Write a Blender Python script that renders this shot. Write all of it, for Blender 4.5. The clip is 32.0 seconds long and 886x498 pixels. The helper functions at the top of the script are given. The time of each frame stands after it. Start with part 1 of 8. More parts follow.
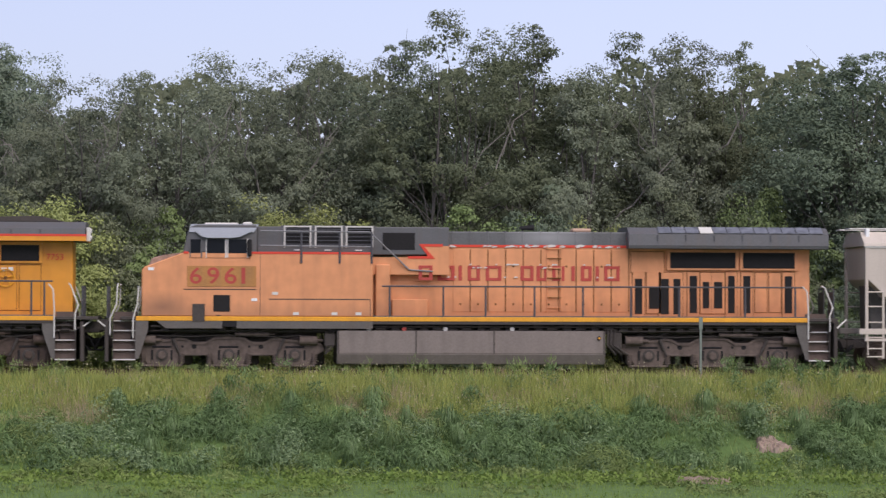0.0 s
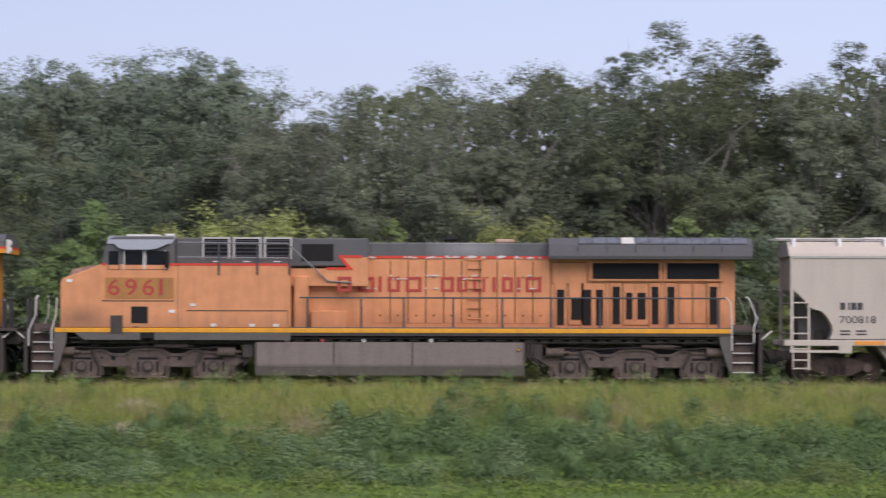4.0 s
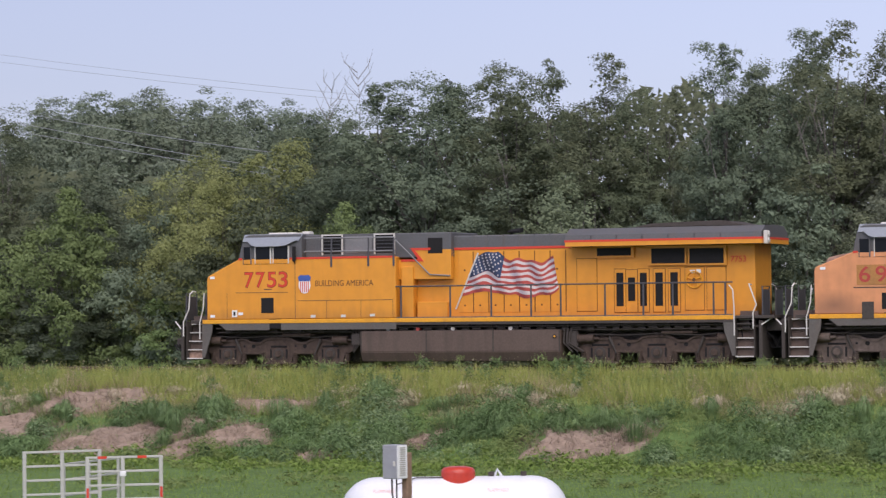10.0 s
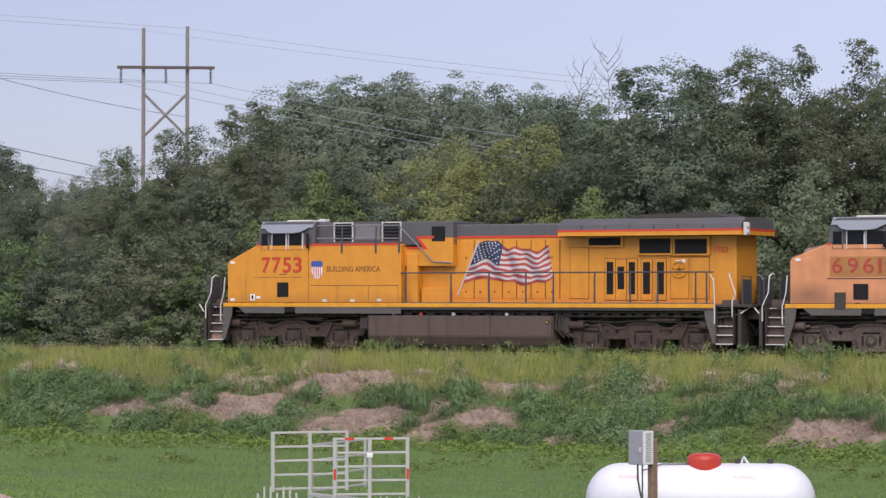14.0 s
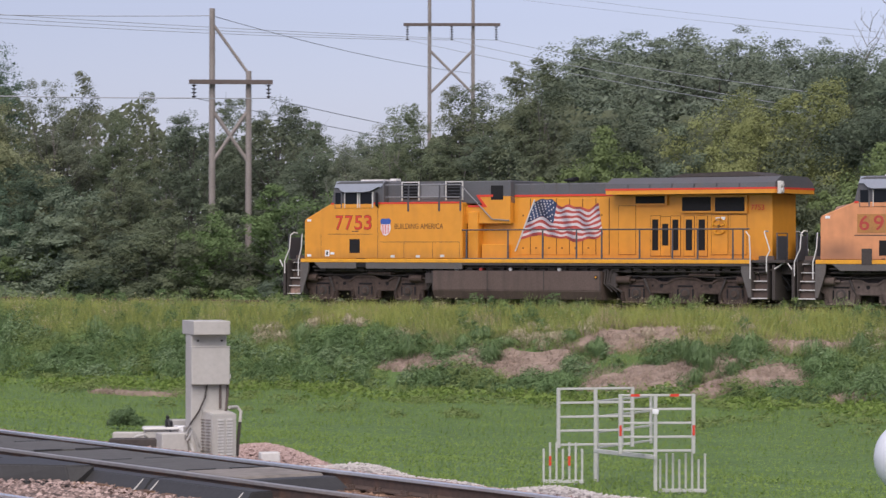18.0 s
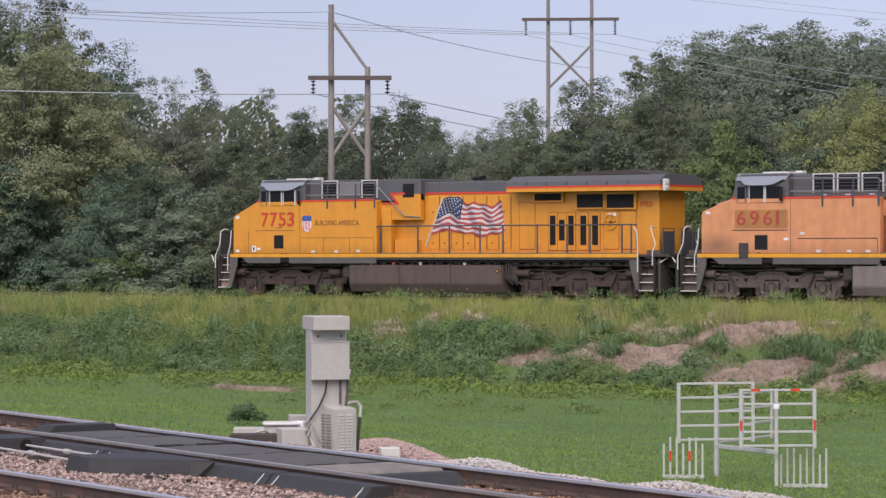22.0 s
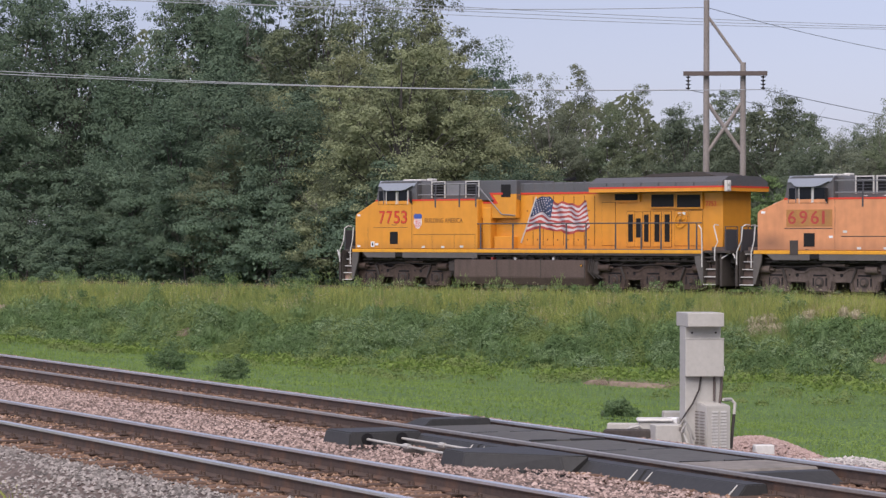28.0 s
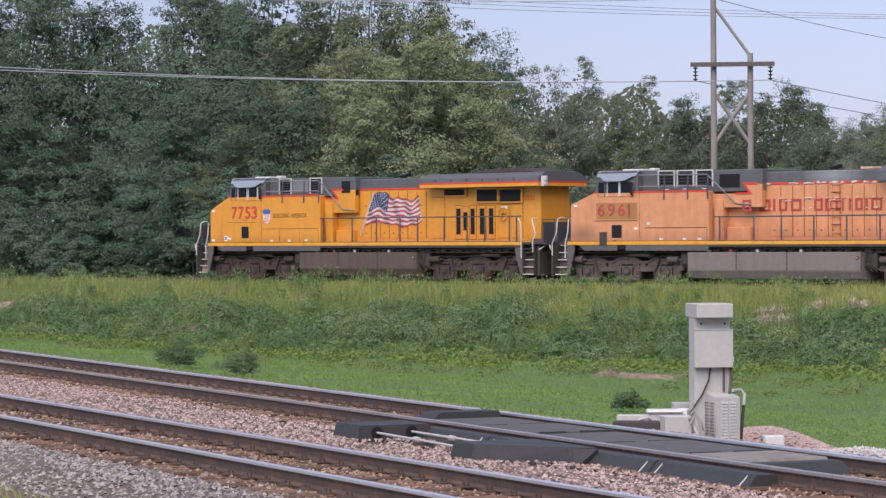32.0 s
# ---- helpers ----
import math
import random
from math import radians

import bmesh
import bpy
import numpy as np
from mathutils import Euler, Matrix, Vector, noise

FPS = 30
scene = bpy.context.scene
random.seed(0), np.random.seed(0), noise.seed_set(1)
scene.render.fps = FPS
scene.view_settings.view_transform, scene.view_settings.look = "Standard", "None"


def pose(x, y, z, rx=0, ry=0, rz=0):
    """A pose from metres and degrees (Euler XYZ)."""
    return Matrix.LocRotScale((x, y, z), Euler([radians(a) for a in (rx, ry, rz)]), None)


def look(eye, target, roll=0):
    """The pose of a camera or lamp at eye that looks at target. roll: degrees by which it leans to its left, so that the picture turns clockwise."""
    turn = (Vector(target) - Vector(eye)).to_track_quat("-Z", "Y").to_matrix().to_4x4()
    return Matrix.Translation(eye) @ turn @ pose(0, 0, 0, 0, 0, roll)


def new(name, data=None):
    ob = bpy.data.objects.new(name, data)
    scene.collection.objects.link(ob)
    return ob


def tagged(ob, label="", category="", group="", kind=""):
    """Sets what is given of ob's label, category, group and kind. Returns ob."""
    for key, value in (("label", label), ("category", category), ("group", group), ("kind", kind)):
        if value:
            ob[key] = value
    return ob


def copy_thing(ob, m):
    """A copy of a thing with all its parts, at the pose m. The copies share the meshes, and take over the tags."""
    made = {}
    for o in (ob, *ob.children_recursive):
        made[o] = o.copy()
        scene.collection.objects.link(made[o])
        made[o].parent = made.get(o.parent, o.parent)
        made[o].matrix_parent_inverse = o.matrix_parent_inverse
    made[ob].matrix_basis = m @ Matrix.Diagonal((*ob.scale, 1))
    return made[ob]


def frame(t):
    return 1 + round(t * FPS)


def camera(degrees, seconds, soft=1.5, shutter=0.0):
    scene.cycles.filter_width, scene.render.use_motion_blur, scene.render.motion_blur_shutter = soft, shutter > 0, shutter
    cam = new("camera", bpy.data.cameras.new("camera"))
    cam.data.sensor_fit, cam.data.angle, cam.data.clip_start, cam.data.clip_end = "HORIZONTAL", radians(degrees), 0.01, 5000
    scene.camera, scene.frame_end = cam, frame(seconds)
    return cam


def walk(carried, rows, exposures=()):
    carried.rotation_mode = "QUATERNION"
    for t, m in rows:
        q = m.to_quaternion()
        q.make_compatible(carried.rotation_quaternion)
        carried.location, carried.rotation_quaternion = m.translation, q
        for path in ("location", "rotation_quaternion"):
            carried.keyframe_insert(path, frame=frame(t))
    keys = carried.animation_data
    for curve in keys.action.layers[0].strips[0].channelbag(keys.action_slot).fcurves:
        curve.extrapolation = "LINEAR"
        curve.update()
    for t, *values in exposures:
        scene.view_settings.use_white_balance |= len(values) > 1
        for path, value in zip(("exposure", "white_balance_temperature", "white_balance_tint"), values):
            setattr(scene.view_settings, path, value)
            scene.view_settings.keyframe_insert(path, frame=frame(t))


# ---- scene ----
cam = camera(17.19, 32.0, soft=1.35, shutter=0.5)


def aim(yaw, pitch, roll):
    return pose(0, 0, 2.35, 90 + pitch, 0, yaw) @ pose(0, 0, 0, 0, 0, roll)


walk(cam, [
    (0.0, aim(-4.374, 1.181, 0.177)),
    (0.5, aim(-4.444, 1.257, 0.233)),
    (1.0, aim(-4.503, 1.427, 0.254)),
    (1.5, aim(-4.584, 1.403, 0.183)),
    (2.0, aim(-4.102, 1.330, 0.128)),
    (2.5, aim(-3.873, 1.249, 0.174)),
    (4.5, aim(2.551, 1.487, 0.129)),
    (5.0, aim(5.917, 1.565, 0.187)),
    (5.5, aim(9.984, 1.545, 0.243)),
    (6.0, aim(12.998, 1.463, 0.197)),
    (6.5, aim(15.767, 1.380, 0.075)),
    (6.6, aim(16.216, 1.410, 0.090)),
    (6.7, aim(16.729, 1.410, 0.105)),
    (6.8, aim(17.018, 1.410, 0.120)),
    (6.9, aim(17.360, 1.410, 0.135)),
    (7.0, aim(17.456, 1.410, 0.150)),
    (7.1, aim(17.638, 1.410, 0.228)),
    (7.2, aim(18.557, 1.440, 0.306)),
    (7.3, aim(19.861, 1.440, 0.384)),
    (7.4, aim(20.759, 1.440, 0.462)),
    (7.5, aim(21.164, 1.503, 0.541)),
    (8.0, aim(21.911, 1.337, 0.215)),
    (8.5, aim(21.924, 0.858, -0.231)),
    (9.0, aim(21.881, 0.903, -0.636)),
    (9.5, aim(22.414, 1.007, -0.726)),
    (10.0, aim(23.022, 1.206, -0.590)),
    (10.5, aim(23.739, 1.179, -0.414)),
    (11.0, aim(24.505, 1.001, -0.636)),
    (11.5, aim(25.141, 0.882, -0.292)),
    (12.0, aim(25.644, 0.889, -0.004)),
    (12.5, aim(26.299, 1.120, 0.102)),
    (13.0, aim(26.759, 1.296, 0.216)),
    (13.5, aim(27.292, 1.160, 0.165)),
    (14.0, aim(27.865, 0.930, 0.056)),
    (14.5, aim(28.236, 0.838, 0.151)),
    (16.5, aim(29.598, 0.946, 0.115)),
    (17.0, aim(31.817, 0.633, 0.154)),
    (17.5, aim(32.818, 0.404, 0.284)),
    (18.0, aim(33.442, 0.069, 0.069)),
    (18.5, aim(34.445, -0.103, 0.052)),
    (19.0, aim(35.614, -0.366, -0.186)),
    (19.5, aim(34.209, 1.109, 0.122)),
    (20.0, aim(32.651, 1.247, 0.044)),
    (20.5, aim(32.561, 1.289, 0.090)),
    (21.0, aim(33.618, 1.101, -0.267)),
    (21.5, aim(34.948, 0.229, -0.187)),
    (22.0, aim(35.772, -0.026, -0.105)),
    (22.5, aim(35.971, -0.146, 0.210)),
    (22.6, aim(35.694, -0.196, 0.210)),
    (22.7, aim(35.704, -0.238, 0.210)),
    (22.8, aim(35.929, -0.271, 0.210)),
    (22.9, aim(36.068, -0.249, 0.210)),
    (23.0, aim(36.442, 0.264, 0.210)),
    (23.1, aim(36.517, 1.151, 0.210)),
    (23.2, aim(36.666, 1.483, 0.210)),
    (23.3, aim(36.784, 1.183, 0.210)),
    (23.4, aim(36.848, 0.638, 0.210)),
    (23.5, aim(36.956, 0.338, 0.220)),
    (24.0, aim(37.576, 0.571, 0.386)),
    (24.5, aim(38.195, 0.501, 0.409)),
    (25.0, aim(39.778, 0.460, 0.244)),
    (25.5, aim(40.615, 0.421, 0.256)),
    (26.0, aim(41.270, 0.232, 0.192)),
    (26.5, aim(41.882, 0.237, 0.192)),
    (28.5, aim(43.214, -0.181, 0.068)),
    (29.0, aim(43.205, -0.224, 0.001)),
    (29.5, aim(43.259, -0.230, -0.038)),
    (30.0, aim(43.298, -0.249, -0.103)),
    (30.5, aim(43.421, -0.203, -0.163)),
    (31.0, aim(43.293, -0.234, -0.125)),
    (31.5, aim(43.254, -0.239, -0.173)),
    (32.0, aim(43.243, -0.242, -0.324)),
], exposures=[(0.0, 0.04, 6100, 15), (3.0, 0.0, 6100, 15), (6.0, -0.04, 6100, 15), (9.0, 0.07, 6100, 15), (20.0, 0.12, 6100, 15), (27.0, 0.17, 6100, 15), (29.3, 0.21, 6050, 15), (30.5, 0.28, 5900, 15), (32.0, 0.28, 5850, 15)])

# ---- world and light: a bright, soft overcast evening ----
world = bpy.data.worlds.new("sky")
scene.world = world
world.use_nodes = True
wn = world.node_tree
sky = wn.nodes.new("ShaderNodeTexSky")
sky.sky_type, sky.sun_disc = "NISHITA", False
sky.sun_elevation, sky.sun_rotation = radians(38), radians(200)
sky.air_density, sky.dust_density, sky.ozone_density = 1.0, 0.8, 1.0
wn.nodes["Background"].inputs[1].default_value = 0.108
veil = wn.nodes.new("ShaderNodeHueSaturation")   # thin high cloud: paler and greyer than a clear sky
veil.inputs["Saturation"].default_value = 0.45
cloud = wn.nodes.new("ShaderNodeMix")
cloud.data_type, cloud.blend_type = "RGBA", "MULTIPLY"
cloud.inputs[0].default_value = 1.0
cloud.inputs[7].default_value = (0.93, 0.92, 1.1, 1)
wn.links.new(sky.outputs[0], veil.inputs["Color"])
wn.links.new(veil.outputs[0], cloud.inputs[6])
wn.links.new(cloud.outputs[2], wn.nodes["Background"].inputs[0])

sun = new("sun", bpy.data.lights.new("sun", "SUN"))
sun.data.energy, sun.data.angle, sun.data.color = 3.65, radians(60), (1.0, 0.9, 0.78)
sun.matrix_world = look((30, -49, 68), (0, 0, 0))


# ---- materials ----
def mat(name, base, rough=0.7, metal=0.0, vary=0.25, fine=18.0, coarse=1.2, bump=0.15, streak=0.0, dirt=(0.12, 0.09, 0.07), rnd=0.0, spec=0.4, blot=None, hem=None, stain=(0.3, 0.3, 0.31)):
    """A surface with grain and stains at two scales, and streaks that run down."""
    m = bpy.data.materials.new(name)
    m.use_nodes = True
    t = m.node_tree
    b = t.nodes["Principled BSDF"]
    b.inputs["Roughness"].default_value, b.inputs["Metallic"].default_value = rough, metal
    b.inputs["Specular IOR Level"].default_value = spec
    co = t.nodes.new("ShaderNodeTexCoord")

    def tex(scale, detail, stretch=(1, 1, 1)):
        mp = t.nodes.new("ShaderNodeMapping")
        mp.inputs["Scale"].default_value = stretch
        t.links.new(co.outputs["Object"], mp.inputs["Vector"])
        n = t.nodes.new("ShaderNodeTexNoise")
        n.inputs["Scale"].default_value, n.inputs["Detail"].default_value = scale, detail
        t.links.new(mp.outputs[0], n.inputs["Vector"])
        return n.outputs["Fac"]

    def ramp(fac, lo, hi):
        r = t.nodes.new("ShaderNodeMapRange")
        r.inputs["From Min"].default_value, r.inputs["From Max"].default_value = lo, hi
        t.links.new(fac, r.inputs["Value"])
        return r.outputs[0]

    def blend(kind, fac, a, b2):
        x = t.nodes.new("ShaderNodeMix")
        x.data_type, x.blend_type = "RGBA", kind
        for sock, v in ((x.inputs[0], fac), (x.inputs[6], a), (x.inputs[7], b2)):
            if hasattr(v, "node"):
                t.links.new(v, sock)
            else:
                sock.default_value = v if not isinstance(v, tuple) else (*v, 1)
        return x.outputs[2]

    f1, f2 = tex(fine, 4), tex(coarse, 3)
    dark = tuple(c * (1 - vary) for c in base)
    light = tuple(min(1, c * (1 + vary * 0.5)) for c in base)
    col = blend("MIX", ramp(f1, 0.3, 0.7), dark, light)
    col2 = blend("MIX", ramp(f2, 0.35, 0.65), tuple(c * (1 - vary * 0.6) for c in base), base)
    col = blend("MIX", 0.5, col, col2)
    if streak:
        s = tex(1.0, 5, (3.2, 3.2, 0.45))
        sm = t.nodes.new("ShaderNodeMath")
        sm.operation = "MULTIPLY"
        sm.inputs[1].default_value = streak
        t.links.new(ramp(s, 0.48, 0.75), sm.inputs[0])
        col = blend("MIX", sm.outputs[0], col, dirt)
    if blot:
        # a soot stain round one place of the side
        cx, cz, rx, rz, share = blot
        mp = t.nodes.new("ShaderNodeMapping")
        mp.inputs["Scale"].default_value, mp.inputs["Location"].default_value = (1 / rx, 0, 1 / rz), (-cx / rx, 0, -cz / rz)
        t.links.new(co.outputs["Object"], mp.inputs["Vector"])
        gr = t.nodes.new("ShaderNodeTexGradient")
        gr.gradient_type = "SPHERICAL"
        t.links.new(mp.outputs[0], gr.inputs["Vector"])
        bl = t.nodes.new("ShaderNodeMath")
        bl.operation = "MULTIPLY"
        bl.inputs[1].default_value = share
        t.links.new(gr.outputs["Fac"], bl.inputs[0])
        col = blend("MIX", bl.outputs[0], col, stain)
    if hem:
        # road dirt thrown up along the lower edge, ragged at the top
        z0, rise, share = hem
        xyz = t.nodes.new("ShaderNodeSeparateXYZ")
        t.links.new(co.outputs["Object"], xyz.inputs[0])
        wob = t.nodes.new("ShaderNodeMath")
        wob.operation = "MULTIPLY_ADD"
        wob.inputs[1].default_value = -rise * 1.6
        t.links.new(tex(1.0, 5, (3.0, 3.0, 0.6)), wob.inputs[0])
        t.links.new(xyz.outputs["Z"], wob.inputs[2])
        up = t.nodes.new("ShaderNodeMapRange")
        up.inputs["From Min"].default_value, up.inputs["From Max"].default_value = z0, z0 - rise
        up.inputs["To Max"].default_value = share
        t.links.new(wob.outputs[0], up.inputs["Value"])
        col = blend("MIX", up.outputs[0], col, dirt)
    if rnd:
        oi = t.nodes.new("ShaderNodeObjectInfo")
        hv = t.nodes.new("ShaderNodeHueSaturation")
        r = t.nodes.new("ShaderNodeMapRange")
        r.inputs["To Min"].default_value, r.inputs["To Max"].default_value = 1 - rnd, 1 + rnd
        t.links.new(oi.outputs["Random"], r.inputs["Value"])
        t.links.new(r.outputs[0], hv.inputs["Value"])
        t.links.new(col, hv.inputs["Color"])
        col = hv.outputs[0]
    t.links.new(col, b.inputs["Base Color"])
    if bump:
        bp = t.nodes.new("ShaderNodeBump")
        bp.inputs["Strength"].default_value, bp.inputs["Distance"].default_value = bump, 0.02
        t.links.new(f1, bp.inputs["Height"])
        t.links.new(bp.outputs[0], b.inputs["Normal"])
    return m


def leafy(name, dark, light, trans=0.26, tree_vary=0.15, drift=0.7, patchy=0.66, speckle=0.16, sheen=0.0):
    """Leaves: a tint for each leaf, a drift from clump to clump, light let through."""
    m = bpy.data.materials.new(name)
    m.use_nodes = True
    t = m.node_tree
    t.nodes.remove(t.nodes["Principled BSDF"])
    out = t.nodes["Material Output"]
    geo, oi = t.nodes.new("ShaderNodeNewGeometry"), t.nodes.new("ShaderNodeObjectInfo")
    co = t.nodes.new("ShaderNodeTexCoord")
    n = t.nodes.new("ShaderNodeTexNoise")
    n.inputs["Scale"].default_value = drift
    t.links.new(co.outputs["Object"], n.inputs["Vector"])
    ad = t.nodes.new("ShaderNodeMath")
    ad.operation = "MULTIPLY_ADD"
    ad.inputs[1].default_value = speckle
    t.links.new(geo.outputs["Random Per Island"], ad.inputs[0])
    sc = t.nodes.new("ShaderNodeMath")
    sc.operation = "MULTIPLY"
    sc.inputs[1].default_value = patchy
    t.links.new(n.outputs["Fac"], sc.inputs[0])
    t.links.new(sc.outputs[0], ad.inputs[2])
    x = t.nodes.new("ShaderNodeMix")
    x.data_type = "RGBA"
    x.inputs[6].default_value, x.inputs[7].default_value = (*dark, 1), (*light, 1)
    t.links.new(ad.outputs[0], x.inputs[0])
    hv = t.nodes.new("ShaderNodeHueSaturation")
    r = t.nodes.new("ShaderNodeMapRange")
    r.inputs["To Min"].default_value, r.inputs["To Max"].default_value = 1 - tree_vary, 1 + tree_vary
    t.links.new(oi.outputs["Random"], r.inputs["Value"])
    t.links.new(r.outputs[0], hv.inputs["Value"])
    t.links.new(x.outputs[2], hv.inputs["Color"])
    # another draw from the same number leans the hue from tree to tree
    fr = t.nodes.new("ShaderNodeMath")
    fr.operation = "MULTIPLY"
    fr.inputs[1].default_value = 7.31
    fc = t.nodes.new("ShaderNodeMath")
    fc.operation = "FRACT"
    hr = t.nodes.new("ShaderNodeMapRange")
    hr.inputs["To Min"].default_value, hr.inputs["To Max"].default_value = 0.5 - 0.06 * tree_vary, 0.5 + 0.08 * tree_vary
    t.links.new(oi.outputs["Random"], fr.inputs[0])
    t.links.new(fr.outputs[0], fc.inputs[0])
    t.links.new(fc.outputs[0], hr.inputs["Value"])
    t.links.new(hr.outputs[0], hv.inputs["Hue"])
    d, tr = t.nodes.new("ShaderNodeBsdfDiffuse"), t.nodes.new("ShaderNodeBsdfTranslucent")
    mx = t.nodes.new("ShaderNodeMixShader")
    mx.inputs[0].default_value = trans
    for s in (d, tr):
        t.links.new(hv.outputs[0], s.inputs["Color"])
    t.links.new(d.outputs[0], mx.inputs[1])
    t.links.new(tr.outputs[0], mx.inputs[2])
    last = mx
    if sheen:
        gl, m2 = t.nodes.new("ShaderNodeBsdfGlossy"), t.nodes.new("ShaderNodeMixShader")
        gl.inputs["Roughness"].default_value = 0.5
        m2.inputs[0].default_value = sheen
        t.links.new(mx.outputs[0], m2.inputs[1])
        t.links.new(gl.outputs[0], m2.inputs[2])
        last = m2
    t.links.new(last.outputs[0], out.inputs["Surface"])
    return m


YELLOW = mat("bright_yellow_paint", (0.67, 0.282, 0.027), 0.42, vary=0.12, fine=3.0, streak=0.16, dirt=(0.3, 0.13, 0.03), coarse=0.6, bump=0.03, hem=(1.75, 0.4, 0.5))
FADED = mat("faded_orange_paint", (0.65, 0.285, 0.13), 0.6, vary=0.22, fine=2.6, streak=0.3, dirt=(0.3, 0.14, 0.075), coarse=0.5, bump=0.02, hem=(1.85, 0.5, 0.7))
SOOTED = mat("sooted_orange_paint", (0.65, 0.285, 0.13), 0.6, vary=0.22, fine=2.6, streak=0.25, dirt=(0.3, 0.14, 0.075), coarse=0.5, bump=0.02, blot=(1.1, 1.95, 1.1, 0.55, 0.8), stain=(0.17, 0.09, 0.06), hem=(1.8, 0.4, 0.5))
FLAKE = mat("flaked_white_primer", (0.6, 0.56, 0.53), 0.7, vary=0.3)
CAPM = mat("rusty_pink_cap", (0.45, 0.3, 0.22), 0.7, vary=0.3)
STRIPE = mat("yellow_sill_paint", (0.72, 0.335, 0.02), 0.5, vary=0.2, streak=0.2)
GREY = mat("grey_roof_paint", (0.105, 0.105, 0.112), 0.55, vary=0.25, streak=0.3, bump=0.05)
GREY2 = mat("pale_grey_visor", (0.25, 0.27, 0.31), 0.45, vary=0.15)
SKIRT = mat("grey_skirt_paint", (0.11, 0.1, 0.093), 0.65, vary=0.3, streak=0.4)
TANKM = mat("dusty_tank_steel", (0.108, 0.076, 0.062), 0.7, vary=0.3, streak=0.5, dirt=(0.05, 0.038, 0.032))
NOSETOP = mat("worn_nose_top", (0.33, 0.22, 0.17), 0.8, vary=0.6, fine=9, coarse=2.5, bump=0.3)
DUSTY = mat("dusty_rubber_top", (0.1, 0.096, 0.09), 0.8, vary=0.3, fine=9, coarse=1.5)
WORN = mat("worn_pale_rubber", (0.24, 0.215, 0.19), 0.85, vary=0.45, fine=7, coarse=2.5)
GRIME = mat("grimy_underframe", (0.06, 0.05, 0.045), 0.8, vary=0.4)
TRUCK = mat("dusty_truck_steel", (0.08, 0.054, 0.042), 0.8, vary=0.55, fine=7, coarse=1.6, bump=0.3, streak=0.35, dirt=(0.03, 0.024, 0.02))
TRUCK2 = mat("grey_dusty_truck_steel", (0.135, 0.102, 0.086), 0.85, vary=0.5, fine=7, coarse=1.6, bump=0.3, streak=0.35, dirt=(0.045, 0.036, 0.03))
TANK2 = mat("grey_dusty_tank_steel", (0.2, 0.168, 0.152), 0.75, vary=0.25, streak=0.35, dirt=(0.1, 0.085, 0.075))
RAILG = mat("worn_grey_rail", (0.2, 0.2, 0.21), 0.5, vary=0.2)
GREYF = mat("faded_grey_roof_paint", (0.115, 0.115, 0.12), 0.55, vary=0.3, streak=0.35, dirt=(0.05, 0.048, 0.046), bump=0.05, blot=(13.2, 4.2, 1.5, 0.5, 0.8))
SHEET = mat("worn_shiny_roof_sheet", (0.3, 0.31, 0.35), 0.3, metal=0.5, vary=0.5, fine=5, coarse=1.4, streak=0.5, dirt=(0.05, 0.05, 0.055), bump=0.1)
BLACK = mat("black_grille", (0.016, 0.015, 0.016), 0.7, vary=0.3, spec=0.2)
RED = mat("red_lettering", (0.6, 0.05, 0.025), 0.5, vary=0.15)
REDB = mat("faded_red_lettering", (0.42, 0.06, 0.045), 0.6, vary=0.35)
RACKM = mat("chalky_white_metal", (0.46, 0.46, 0.43), 0.6, vary=0.15)
WHITE = mat("white_paint", (0.75, 0.75, 0.76), 0.5, vary=0.1)


def mural(name, base, dark):
    """Painted cloth with painted folds that run down it aslant."""
    m = mat(name, base, 0.5, vary=0.1)
    t = m.node_tree
    b = t.nodes["Principled BSDF"]
    src = b.inputs["Base Color"].links[0].from_socket
    co, mp = t.nodes.new("ShaderNodeTexCoord"), t.nodes.new("ShaderNodeMapping")
    mp.inputs["Rotation"].default_value = (0, radians(24), 0)
    wv, r, x = t.nodes.new("ShaderNodeTexWave"), t.nodes.new("ShaderNodeMapRange"), t.nodes.new("ShaderNodeMix")
    wv.inputs["Scale"].default_value, wv.inputs["Distortion"].default_value, wv.inputs["Detail"].default_value = 0.42, 2.2, 1.5
    wv.inputs["Detail Scale"].default_value = 0.8
    r.inputs["From Min"].default_value, r.inputs["From Max"].default_value = 0.35, 1.0
    r.inputs["To Max"].default_value = 0.8
    x.data_type = "RGBA"
    x.inputs[7].default_value = (*dark, 1)
    t.links.new(co.outputs["Object"], mp.inputs["Vector"])
    t.links.new(mp.outputs[0], wv.inputs["Vector"])
    t.links.new(wv.outputs["Fac"], r.inputs["Value"])
    t.links.new(r.outputs[0], x.inputs[0])
    t.links.new(src, x.inputs[6])
    t.links.new(x.outputs[2], b.inputs["Base Color"])
    return m


